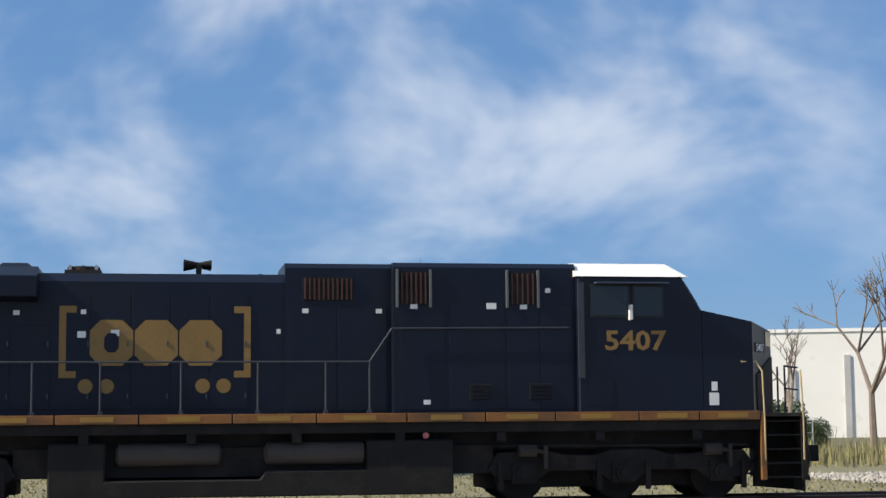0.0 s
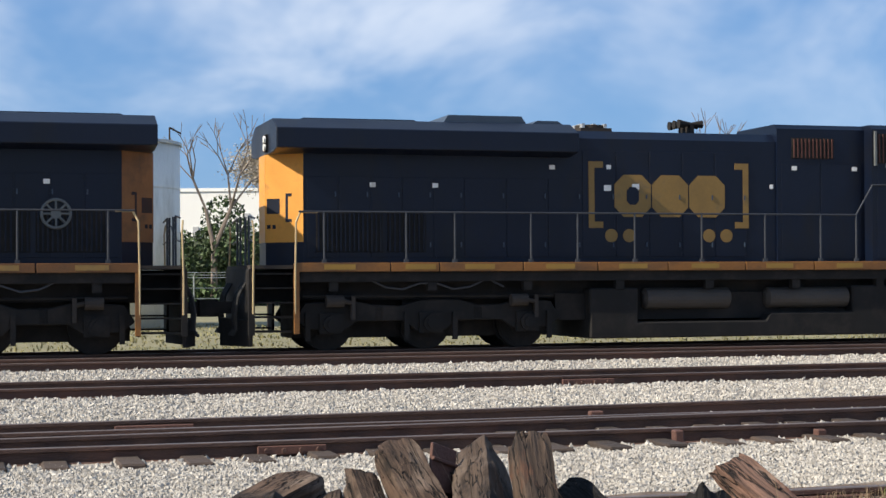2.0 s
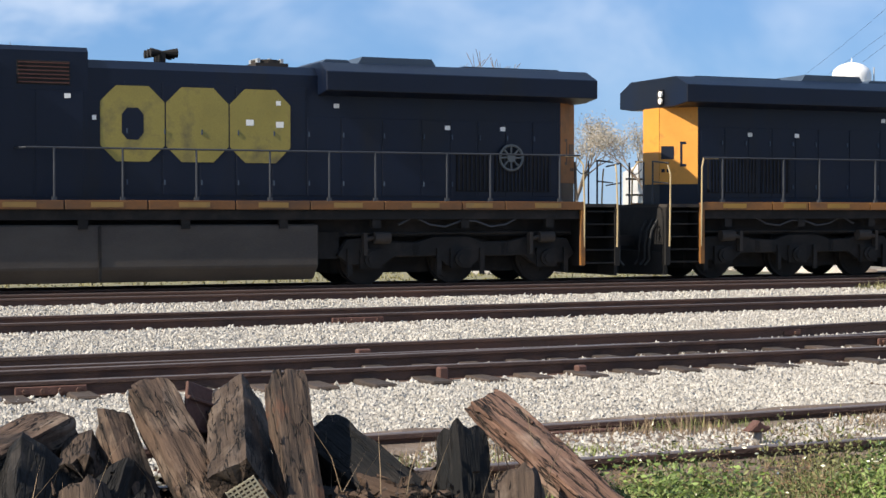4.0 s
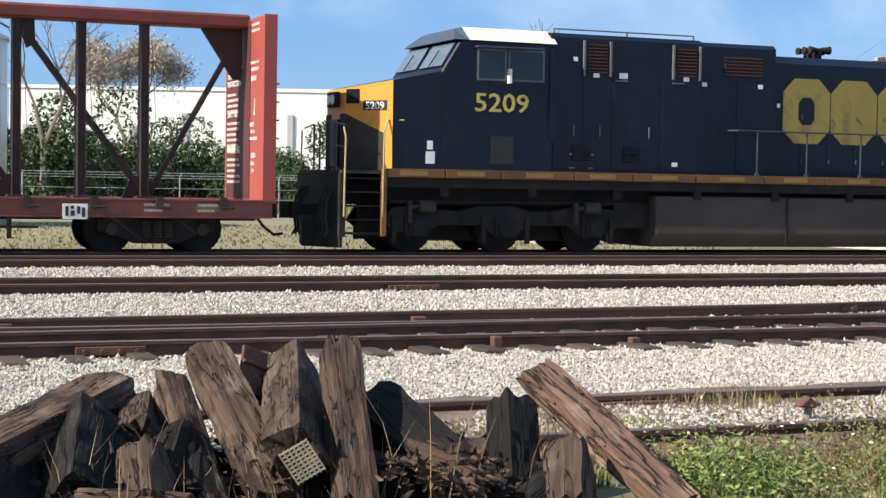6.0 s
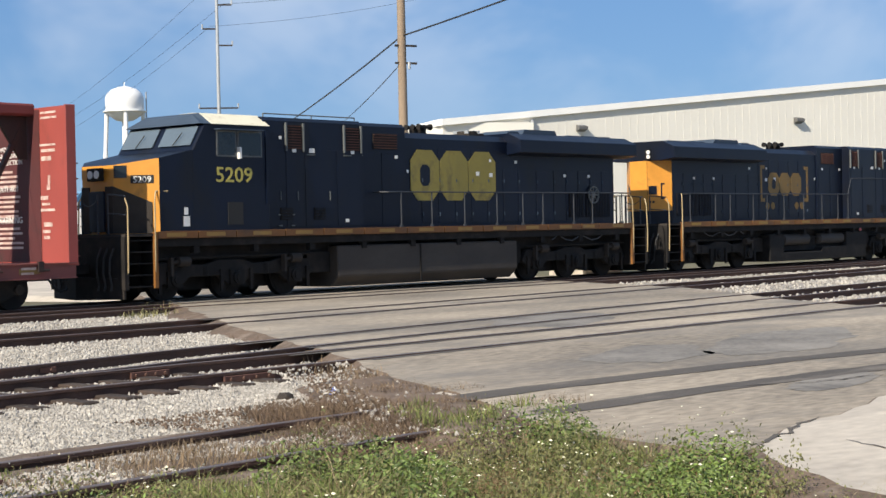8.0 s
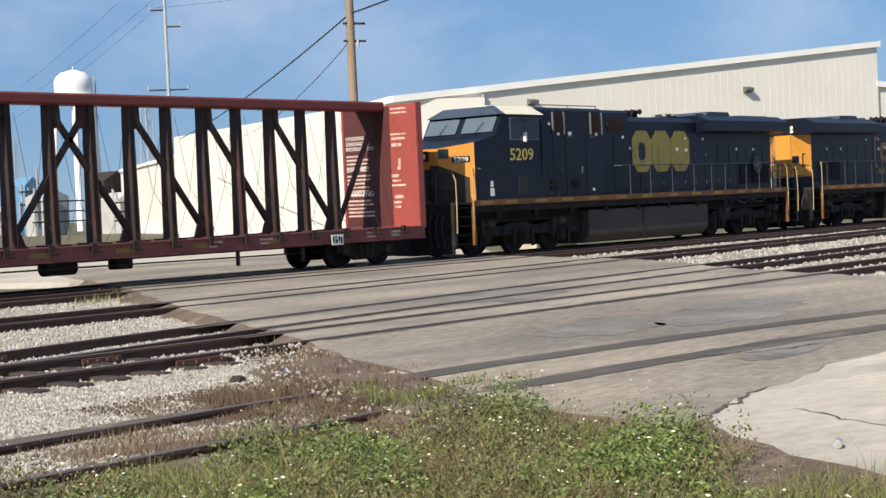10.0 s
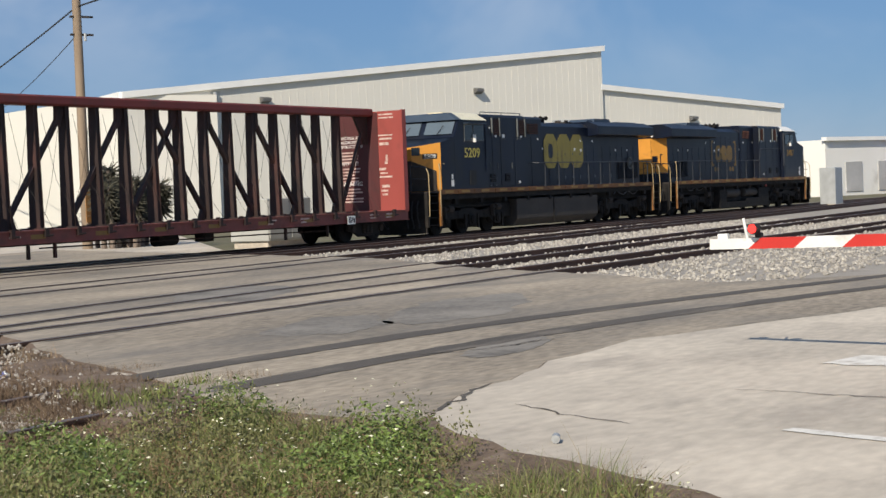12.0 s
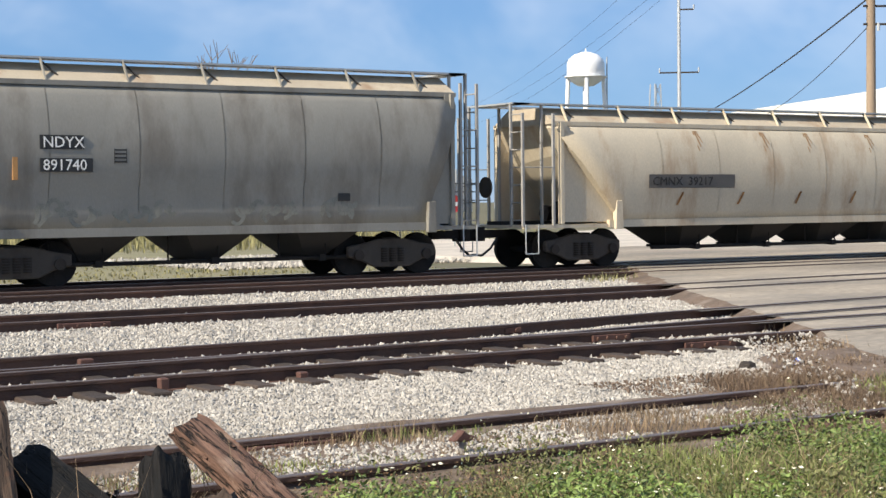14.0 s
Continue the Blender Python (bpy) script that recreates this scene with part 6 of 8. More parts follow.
def yucca(x, y, h, seed):
    t = thing("yucca", "shaggy dark yucca clump against the warehouse", "yucca", "yuccas")
    t.location = (x, y, -.19)
    rnd = random.Random(seed)
    bm = bmesh.new()
    heads = []
    for k in range(9):
        a, r = rnd.uniform(0, 6.28), rnd.uniform(.1, 1.0)
        p = Vector((r * math.cos(a), r * math.sin(a), 0))
        q = p * 1.15 + Vector((0, 0, h * rnd.uniform(.45, .85)))
        rod(bm, p, q, .10, 8, .08)
        heads.append(q)
    part("stem_cluster", bm, M["twig"], t)
    bm = bmesh.new()
    for q in heads:
        for k in range(230):
            d = Vector((rnd.gauss(0, 1), rnd.gauss(0, 1), rnd.gauss(.15, .8))).normalized()
            ln = rnd.uniform(.5, .8)
            s = d.orthogonal().normalized() * .055
            z = Vector((0, 0, -rnd.uniform(0, h * .35)))
            v = [bm.verts.new(q + z + s), bm.verts.new(q + z - s), bm.verts.new(q + z + d * ln)]
            bm.faces.new(v)
    part("crown", bm, M["yucca"], t)


yucca(*from_bearing(48.25, 66), 4.1, 3)
yucca(*from_bearing(49.1, 67), 3.4, 4)
yucca(*from_bearing(48.7, 65.5), 3.7, 9)


# ---- railway and roadside fittings ----
def relay_box():
    t = thing("relay_cabinet", "grey signal relay cabinet beside the track", "cabinet")
    t.location = (51.0, 37.6, -.19)
    bm = bmesh.new()
    box(bm, -1.4, 1.4, -.9, .9, .25, 1.85)
    bevel(bm, .03)
    part("body", bm, M["relay_grey"], t)
    bm = bmesh.new()
    box(bm, -1.3, 1.3, -.8, .8, 0, .26)
    part("base", bm, M["concrete"], t)
    for x in (-.7, .7):
        bm = bmesh.new()
        box(bm, x - .62, x + .62, -.93, -.9, .35, 1.75)
        d = part("door", bm, M["relay_grey"], t)
        bm = bmesh.new()
        box(bm, x + .4, x + .45, -.97, -.93, .9, 1.1)
        part("handle", bm, M["rubber"], d)


M["relay_grey"] = material("pale grey cabinet paint", (0.42, 0.42, 0.39), 0.6, 0, 1, 0.15, 30, 0.05)
relay_box()


def silver_cabinet():
    x, y = from_bearing(72.8, 104)
    t = thing("equipment_cabinet", "silver metal equipment cabinet in the distance", "cabinet")
    t.location = (x, y, -.19)
    bm = bmesh.new()
    box(bm, -.7, .7, -.5, .5, .15, 2.4)
    bevel(bm, .03)
    part("body", bm, M["grey_metal"], t)
    bm = bmesh.new()
    box(bm, -.75, .75, -.55, .55, 0, .16)
    part("base", bm, M["concrete"], t)


silver_cabinet()


def crossing_gate():
    g = thing("crossing_gate", "lowered red and white crossing gate arm with red lamps", "crossing gate")
    tip, a = Vector((15.13, 5.68, 1.03)), Vector((14.68, 3.9, 1.06))
    d = (a - tip).normalized()
    base = tip + d * 8.6
    base.z = 1.17
    n = 17
    for k in range(n):
        p, q = tip.lerp(base, k / n), tip.lerp(base, (k + 1) / n)
        bm = bmesh.new()
        hh, across = .05 + .025 * k / n, Vector((-d.y, d.x, 0)) * .018
        ends = [(p + d * (0 if k == 0 else .07 * j), q + d * .07 * j, j) for j in (1, -1)]
        v = [bm.verts.new(e + Vector((0, 0, j * hh)) + across * w) for w in (-1, 1) for a_, b_, j in ends for e in (a_, b_)]
        for f in ((0, 1, 3, 2), (4, 6, 7, 5), (0, 4, 5, 1), (2, 3, 7, 6), (0, 2, 6, 4), (1, 5, 7, 3)):
            bm.faces.new([v[i] for i in f])
        bmesh.ops.recalc_face_normals(bm, faces=bm.faces[:])
        part("arm_section", bm, M["gate_red"] if k % 2 else M["white"], g, "red stripe of the arm" if k % 2 else "white stripe of the arm")
    for s in (.55, 2.15, 4.6):
        p = tip + d * s
        bm = bmesh.new()
        box(bm, p.x - .03, p.x + .03, p.y - .03, p.y + .03, p.z + .05, p.z + .10)
        part("lamp_bracket", bm, M["rubber"], g)
        bm = bmesh.new()
        c = Vector((p.x - .05, p.y, p.z + .14))
        rod(bm, c, c + Vector((-.07, .02, 0)), .05, 16)
        lamp = part("lamp_hood", bm, M["rubber"], g)
        bm = bmesh.new()
        rod(bm, c + Vector((-.06, .015, 0)), c + Vector((-.085, .02, 0)), .042, 16)
        part("lens", bm, M["lens_red"], lamp, "red lamp lens")
    bm = bmesh.new()
    box(bm, tip.x - .025, tip.x + .025, tip.y - .18, tip.y - .08, tip.z + .05, tip.z + .10)
    part("tip_light", bm, M["white"], g)
    bm = bmesh.new()
    rod(bm, tip + d * .42 + Vector((0, 0, .05)), tip + d * .38 + Vector((0, 0, .24)), .014, 6)
    part("cable_clip", bm, M["white"], g)
    bm = bmesh.new()
    rod(bm, (base.x, base.y, -.19), (base.x, base.y, 3.6), .07, 12)
    part("mast", bm, M["grey_metal"], g)
    bm = bmesh.new()
    box(bm, base.x - .2, base.x + .2, base.y - .2, base.y + .2, .9, 1.5)
    bevel(bm, .03)
    part("gearbox", bm, M["grey_metal"], g)
    bm = bmesh.new()
    p = base - d * -.9
    bar(bm, base, base + d * 1.0, .12, .3)
    part("counterweight", bm, M["grime"], g)
    bm = bmesh.new()
    rod(bm, (base.x, base.y, -.19), (base.x, base.y, .12), .3, 16)
    part("foundation", bm, M["concrete"], g)


M["gate_red"] = material("red reflective stripe", (0.55, 0.04, 0.03), 0.45, 0, 3, 0.1, 40, 0.0)


def lens_material():
    m = bpy.data.materials.new("lit red lens")
    m.use_nodes = True
    b = m.node_tree.nodes["Principled BSDF"]
    b.inputs["Base Color"].default_value = (0.6, 0.01, 0.01, 1)
    b.inputs["Emission Color"].default_value = (1, 0.04, 0.03, 1)
    b.inputs["Emission Strength"].default_value = 2.0
    return m


M["lens_red"] = lens_material()
crossing_gate()


def yard_fence():
    f = thing("chain_fence", "low wire fence with steel posts before the hedge", "fence")
    f.location = (0, 95, -.19)
    for k in range(18):
        x = -12 + k * 3
        bm = bmesh.new()
        rod(bm, (x, 0, 0), (x, 0, 1.75), .04, 6)
        rod(bm, (x, 0, 1.75), (x + .05, -.28, 2.0), .03, 6)
        part("post", bm, M["grey_metal"], f)
    for z, y in ((.5, 0), (1.1, 0), (1.7, 0), (1.85, -.14), (2.0, -.28)):
        bm = bmesh.new()
        rod(bm, (-12, y, z), (39, y, z), .016, 5)
        part("strand", bm, M["grey_metal"], f)


yard_fence()


def plant_works():
    """Distant industrial pipework left of the warehouse."""
    for az, dist, w, h, mat, lab in ((35.9, 260, 3.0, 9, "blue_steel", "blue steel silo of a distant works"), (36.6, 240, 4.5, 6.5, "pilaster", "grey building of a distant works"), (38.7, 230, 5.0, 8.5, "grime", "dark pipe rack of a distant works"), (39.0, 225, 3.0, 5.5, "pilaster", "pale shed of a distant works"), (35.2, 300, 5.0, 5.0, "pilaster", "pale shed in the far distance"), (30.9, 170, 4.5, 7.2, "pilaster", "rounded grey shed behind the yard"), (32.9, 300, 7, 7, "tank_white", "white tank in the far distance")):
        x, y = from_bearing(az, dist)
        t = thing("works_building", lab, "industrial building", "distant works")
        t.location = (x, y, -.19)
        bm = bmesh.new()
        prism(bm, [(-w / 2, 0), (w / 2, 0), (w / 2, h * .85), (0, h), (-w / 2, h * .85)], "y", -2, 2)
        part("hall", bm, M[mat], t)
        rnd = random.Random(int(az * 10))
        for k in range(5):
            bm = bmesh.new()
            px = rnd.uniform(-w, w)
            rod(bm, (px, -2.4, 0), (px, -2.4, h * rnd.uniform(.5, 1.25)), .16, 8)
            part("pipe", bm, M["grey_metal"], t)
        for k in range(3):
            bm = bmesh.new()
            z = h * (.3 + .22 * k)
            bar(bm, (-w, -2.6, z), (w, -2.6, z), .2, .2)
            part("beam", bm, M["grime"], t)
    for az, dist, h in ((40.05, 210, 16.5), (35.6, 400, 22), (34.6, 420, 18)):
        x, y = from_bearing(az, dist)
        t = thing("lattice_tower", "thin steel lattice tower of a distant works", "tower", "distant works")
        t.location = (x, y, -.19)
        for sx, sy in ((-1, -1), (1, -1), (1, 1), (-1, 1)):
            bm = bmesh.new()
            rod(bm, (sx * .9, sy * .9, 0), (sx * .45, sy * .45, h), .09, 5)
            part("leg", bm, M["grey_metal"], t)
        for k in range(9):
            z = h * k / 9
            bm = bmesh.new()
            w0, w1 = .9 - .45 * k / 9, .9 - .45 * (k + 1) / 9
            rod(bm, (-w0, -w0, z), (w1, -w1, z + h / 9), .05, 4)
            rod(bm, (w0, -w0, z), (-w1, -w1, z + h / 9), .05, 4)
            part("lacing", bm, M["grey_metal"], t)


M["blue_steel"] = material("blue painted steel", (0.12, 0.26, 0.42), 0.6, 0, 1, 0.15, 20, 0.0)
plant_works()


def stop_sign():
    x, y = from_bearing(33.1, 62)
    t = thing("stop_sign", "small red octagonal sign on a thin post", "sign")
    t.location = (x, y, -.19)
    bm = bmesh.new()
    rod(bm, (0, 0, 0), (0, 0, 2.0), .03, 8)
    part("post", bm, M["grey_metal"], t)
    bm = bmesh.new()
    rod(bm, (0, -.02, 1.75), (-.0, -.04, 1.75), .34, 8)
    p = part("panel", bm, M["gate_red"], t)
    bm = bmesh.new()
    box(bm, -.2, .2, -.05, -.042, 1.67, 1.82)
    part("lettering", bm, M["white"], p)


stop_sign()


# ---- track fittings ----
def tie_row(key, x0, x1, near, far, step=.56, z=-.135):
    rnd = random.Random(len(key) * 7)
    bm = bmesh.new()
    box(bm, -.11, .11, -1.3, 1.3, -.1, 0)
    bevel(bm, .015)
    me = mesh_of("tie", bm, M["tie"])
    k = x0
    while k < x1:
        ob = new("tie", me)
        ob.parent = BED_LEFT
        ob.location = (k, TRACKS[key](k) + rnd.uniform(-.08, .08), z + rnd.uniform(-.008, .008))
        ob.rotation_euler = (0, 0, rnd.uniform(-.02, .02))
        k += step + rnd.uniform(-.03, .03)


tie_row("switch_near", -8, 13.4, 0, 0, z=-.106)
tie_row("second", -8, 18, 0, 0, z=-.14)
tie_row("near", -4, 12.2, 0, 0, z=-.165)


def joint_bar(x, y, z, length, label="rusty joint bar bolted to the rail"):
    jb = thing("joint_bar", label, "joint bar", "rail joints")
    jb.location = (x, y, z)
    bm = bmesh.new()
    box(bm, -length / 2, length / 2, -.055, -.015, -.125, -.045)
    bevel(bm, .008)
    part("plate", bm, M["rust_bright"], jb)
    n = 4 if length < 1.2 else 6
    for k in range(n):
        bx = -length / 2 + (k + .5) * length / n
        bm = bmesh.new()
        rod(bm, (bx, -.05, -.085), (bx, -.085, -.085), .022, 6)
        part("bolt", bm, M["rust"], jb)


M["rust_bright"] = material("orange-brown rusted steel", (0.10, 0.047, 0.035), 0.85, 0, 3, 0.35, 60, 0.4)
for x, y, ln in ((8.55, 16.15, .75), (5.05, 16.15, .65), (2.55, 14.65, .62), (8.4, 22.6, .8), (5.4, 10.33, .7), (12.4, 17.9, .7), (13.2, 14.65, .8), (12.9, 16.15, .6), (1.6, 17.1, .8), (9.1, 8.83, .7)):
    joint_bar(x, y, 0.0 if y > 11 else -.02, ln)


def rail_brace(x, y):
    br = thing("rail_brace", "rusty cast rail brace beside the rail", "rail brace", "rail braces")
    br.location = (x, y, 0)
    bm = bmesh.new()
    prism(bm, [(-.15, -.15), (-.03, -.15), (-.025, -.05), (-.06, -.05)], "x", -.04, .04)
    part("casting", bm, M["rust_bright"], br)


for k in range(11):
    rail_brace(6.25 + k * .165, 16.15)


def rail_stop(x, y, h, w):
    st = thing("switch_rod_bracket", "rusty iron bracket standing at the rail", "bracket")
    st.location = (x, y, -.15)
    bm = bmesh.new()
    box(bm, -w / 2, w / 2, -.05, .05, 0, h)
    bevel(bm, .012)
    part("plate", bm, M["rust_bright"], st)
    bm = bmesh.new()
    box(bm, -w * .8, w * .8, -.09, .09, 0, .03)
    part("foot", bm, M["rust"], st)


rail_stop(6.2, 14.5, .14, .09)
rail_stop(6.45, 17.25, .10, .16)
rail_stop(7.7, 14.52, .10, .10)


# ---- loose stones, weeds ----
def scatter(name, label, category, verts, faces, mat, parent=None):
    me = bpy.data.meshes.new(name)
    me.from_pydata(verts, [], faces)
    for q in (mat if isinstance(mat, (list, tuple)) else [mat]):
        me.materials.append(q)
    return tagged(new(name, me), label, category, kind="stuff")


def stones(name, label, n, inside, x_span, y_span, z, size, mat, seed):
    rs = np.random.RandomState(seed)
    base = np.array([(1, 0, 0), (-1, 0, 0), (0, 1, 0), (0, -1, 0), (0, 0, 1), (0, 0, -1)], float)
    tri = np.array([(0, 2, 4), (2, 1, 4), (1, 3, 4), (3, 0, 4), (2, 0, 5), (1, 2, 5), (3, 1, 5), (0, 3, 5)])
    x = rs.uniform(*x_span, n * 2)
    y = rs.uniform(*y_span, n * 2)
    keep = np.array([inside(a, b) for a, b in zip(x, y)])
    x, y = x[keep][:n], y[keep][:n]
    n = len(x)
    s = rs.uniform(*size, n)
    v = base[None] * (1 + rs.uniform(-.35, .35, (n, 6, 1))) * s[:, None, None] * rs.uniform(.6, 1.2, (n, 1, 3))
    a, b = rs.uniform(0, 6.28, n), rs.uniform(-.8, .8, n)
    ca, sa, cb, sb = np.cos(a), np.sin(a), np.cos(b), np.sin(b)
    vx, vz = v[..., 0] * cb[:, None] - v[..., 2] * sb[:, None], v[..., 0] * sb[:, None] + v[..., 2] * cb[:, None]
    vx, vy = vx * ca[:, None] - v[..., 1] * sa[:, None], vx * sa[:, None] + v[..., 1] * ca[:, None]
    pts = np.stack([vx + x[:, None], vy + y[:, None], vz + z + s[:, None] * .35], -1).reshape(-1, 3)
    faces = (tri[None] + (np.arange(n) * 6)[:, None, None]).reshape(-1, 3)
    return scatter(name, label, "gravel", pts.tolist(), faces.tolist(), mat)


RAIL_Y = [lambda x, k=k, s=s: TRACKS[k](x) + s * .7525 for k in TRACKS for s in (-1, 1)]


def off_rails(x, y, gap=.1):
    return all(abs(f(x) - y) > gap for f in RAIL_Y)


def on_left_bed(x, y):
    edge = 11.85 + (y - 10.85) * .93 if y < 14 else 14.5 + (y - 14) * .62
    return x < edge and off_rails(x, y)


def island_tones(m, spread):
    """Lets each joined stone or leaf differ a little in tone."""
    nt = m.node_tree
    geo = nt.nodes.new("ShaderNodeNewGeometry")
    hsv = [n for n in nt.nodes if n.bl_idname == "ShaderNodeHueSaturation"][0]
    old = hsv.inputs["Value"].links[0].from_socket
    rng_ = nt.nodes.new("ShaderNodeMapRange")
    rng_.inputs["To Min"].default_value, rng_.inputs["To Max"].default_value = 1 - spread, 1 + spread
    nt.links.new(geo.outputs["Random Per Island"], rng_.inputs["Value"])
    mm = nt.nodes.new("ShaderNodeMath"); mm.operation = "MULTIPLY"
    nt.links.new(old, mm.inputs[0]); nt.links.new(rng_.outputs[0], mm.inputs[1])
    nt.links.new(mm.outputs[0], hsv.inputs["Value"])


M["field"] = material("pale dry grass turf", (0.20, 0.18, 0.10), 0.95, 0, 0.25, 0.3, 14, 0.8, (0.12, 0.125, 0.055), 0.45, 0.5)
M["meadow"] = material("yellow-green rough grass", (0.20, 0.185, 0.085), 0.9, 0, 0.5, 0.35, 12, 0.0)
for key, spread in (("meadow", .4), ("stone", .27), ("grass", .5), ("straw", .4), ("leaf", .6)):
    island_tones(M[key], spread)

stones("gravel", "pale crushed limestone between the near tracks", 60000, on_left_bed, (-1.5, 14.5), (10.6, 14.3), -.145, (.010, .025), M["stone"], 1)
stones("gravel", "pale crushed limestone under the switch tracks", 9000, on_left_bed, (-2, 15.5), (14.3, 18.2), -.145, (.016, .034), M["stone"], 2)
stones("gravel", "pale crushed limestone between the middle tracks", 30000, on_left_bed, (-4, 19), (18.0, 22.5), -.145, (.015, .032), M["stone"], 3)
stones("gravel", "pale crushed limestone before the main track", 21000, on_left_bed, (-4, 25), (22.5, 29.2), -.145, (.017, .038), M["stone"], 4)
stones("gravel", "pale crushed limestone beyond the road", 16000, lambda x, y: x > 24.8 + (y - 9.3) * .80 and off_rails(x, y), (24, 70), (9.0, 33), -.145, (.03, .06), M["stone"], 5)
stones("gravel", "sparse limestone chips in the near track", 11000, lambda x, y: off_rails(x, y, .1) and noise.noise((x * .9, y * 1.3, 12)) > -.2, (-1, 11.6), (8.9, 10.6), -.095, (.007, .024), M["stone"], 6)
stones("gravel", "small litter of chips on the road edge", 500, lambda x, y: abs(x - (10.8 + (y - 8) * .66)) < .7, (9, 17), (6.2, 15), -.12, (.012, .035), M["stone"], 7)


def blades(name, label, n, inside, x_span, y_span, z, height, width, mat, seed, lean=.5, clump=0.0):
    rs = np.random.RandomState(seed)
    x, y = rs.uniform(*x_span, n * 3), rs.uniform(*y_span, n * 3)
    keep = np.array([inside(a, b) for a, b in zip(x, y)])
    x, y = x[keep][:n], y[keep][:n]
    n = len(x)
    tall = np.array([.40 + 1.25 * max(0, noise.noise((a * .9, b * .9, 5)) + .6 * noise.noise((a * 2.6, b * 2.6, 2)) + .30) for a, b in zip(x, y)])
    h = rs.uniform(*height, n) * tall
    a = rs.uniform(0, 6.28, n)
    d = rs.uniform(0, lean, n) * h
    la = rs.uniform(0, 6.28, n)
    w = rs.uniform(*width, n)
    cx, sx = np.cos(a) * w, np.sin(a) * w
    zz = np.full(n, z)
    p0 = np.stack([x - cx, y - sx, zz], -1)
    p1 = np.stack([x + cx, y + sx, zz], -1)
    mx, my = x + np.cos(la) * d * .4, y + np.sin(la) * d * .4
    p2 = np.stack([mx + cx * .8, my + sx * .8, zz + h * .6], -1)
    p3 = np.stack([mx - cx * .8, my - sx * .8, zz + h * .6], -1)
    p4 = np.stack([x + np.cos(la) * d, y + np.sin(la) * d, zz + h], -1)
    pts = np.stack([p0, p1, p2, p3, p4], 1).reshape(-1, 3)
    i = np.arange(n) * 5
    faces = np.stack([i, i + 1, i + 2, i + 3], -1).tolist() + np.stack([i + 3, i + 2, i + 4], -1).tolist()
    return scatter(name, label, "grass", pts.tolist(), faces, mat)


def leaflets(name, label, category, centres, size, mat, seed, flat=.6):
    """Small four-cornered leaves with a fold, at the given centres."""
    rs = np.random.RandomState(seed)
    c = np.asarray(centres, float)
    n = len(c)
    s = rs.uniform(*size, n)
    u = rs.normal(size=(n, 3)) * (1, 1, flat)
    u /= np.linalg.norm(u, axis=1)[:, None]
    v = np.cross(u, rs.normal(size=(n, 3)))
    v /= np.linalg.norm(v, axis=1)[:, None] + 1e-9
    w = np.cross(u, v)
    p = [c - u * s[:, None], c + v * s[:, None] * .45 + w * s[:, None] * .12, c + u * s[:, None], c - v * s[:, None] * .45 + w * s[:, None] * .12]
    pts = np.stack(p, 1).reshape(-1, 3)
    i = np.arange(n) * 4
    faces = np.stack([i, i + 1, i + 2, i + 3], -1).tolist()
    return scatter(name, label, category, pts.tolist(), faces, mat)


def in_verge(x, y):
    edge = 8.2 + (y - 3.2) * .62
    return x < edge - .05 + .25 * noise.noise((x, y * 2, 0)) and y < 8.6 + .2 * noise.noise((x, 0, 7)) and math.hypot(x, y) > 7.2 and not (x < 4.3 and y > 6.0 and x < 4.3)


def in_patch(x, y):
    return in_verge(x, y) and noise.noise((x * .8, y * .8, 3)) > -.15


blades("grass", "green grass on the verge", 46000, in_verge, (3.0, 11.5), (2.6, 8.8), -.19, (.05, .20), (.002, .0045), M["grass"], 11, 1.2)
blades("dry_grass", "dry straw-coloured stalks among the weeds", 15000, in_verge, (3.0, 11.5), (2.6, 8.8), -.19, (.07, .22), (.0016, .0035), M["straw"], 12, 1.0)
blades("dry_grass", "dry weeds along the near track and road edge", 15000, lambda x, y: off_rails(x, y, .06) and x < 12.6 + (y - 9) * .3 and (y < 10.6 or x > 10.2) and noise.noise((x * .7, y * .9, 8)) > -.1 - .35 * (x > 9.5), (3.5, 13.2), (8.2, 11.2), -.11, (.03, .13), (.0018, .004), M["straw"], 13, .9)
blades("grass", "sparse green weeds along the near rail", 7000, lambda x, y: off_rails(x, y, .05) and noise.noise((x * .8, y * 1.2, 5)) > .12, (3.2, 12.4), (8.3, 10.3), -.11, (.02, .08), (.002, .005), M["grass"], 14)
blades("grass", "green weeds at the road's broken edge", 1500, lambda x, y: abs(x - (11.2 + (y - 8.6) * .5)) < .45, (10.6, 12.4), (8.5, 9.9), -.19, (.08, .2), (.004, .008), M["grass"], 15)
blades("dry_grass", "dry weeds along the crumbled road edge", 5000, lambda x, y: abs(x - (13.0 + (y - 12) * .66)) < .55 and noise.noise((x, y, 9)) > -.2, (11, 27), (10.5, 31), -.17, (.04, .16), (.003, .007), M["straw"], 18, .9)
blades("grass", "weeds beside the main track at the road", 1800, lambda x, y: off_rails(x, y, .08) and abs(x - (21.5 + (y - 26) * .62)) < 1.1, (18, 28), (28, 33), -.16, (.05, .15), (.006, .014), M["meadow"], 16)
blades("grass", "rough grass behind the main track", 16000, lambda x, y: x < 24 + (y - 36) * -.2, (-22, 28), (36.5, 58), -.18, (.03, .09), (.012, .03), M["meadow"], 17)
sheet("grass_field", road_rim([(-70, 37.6), (22, 37.6), (25.5, 44), (32, 60), (40, 96), (-70, 96)], 12), -.182, M["field"], "pale dry mown grass behind the tracks", "grass", thick=.05)


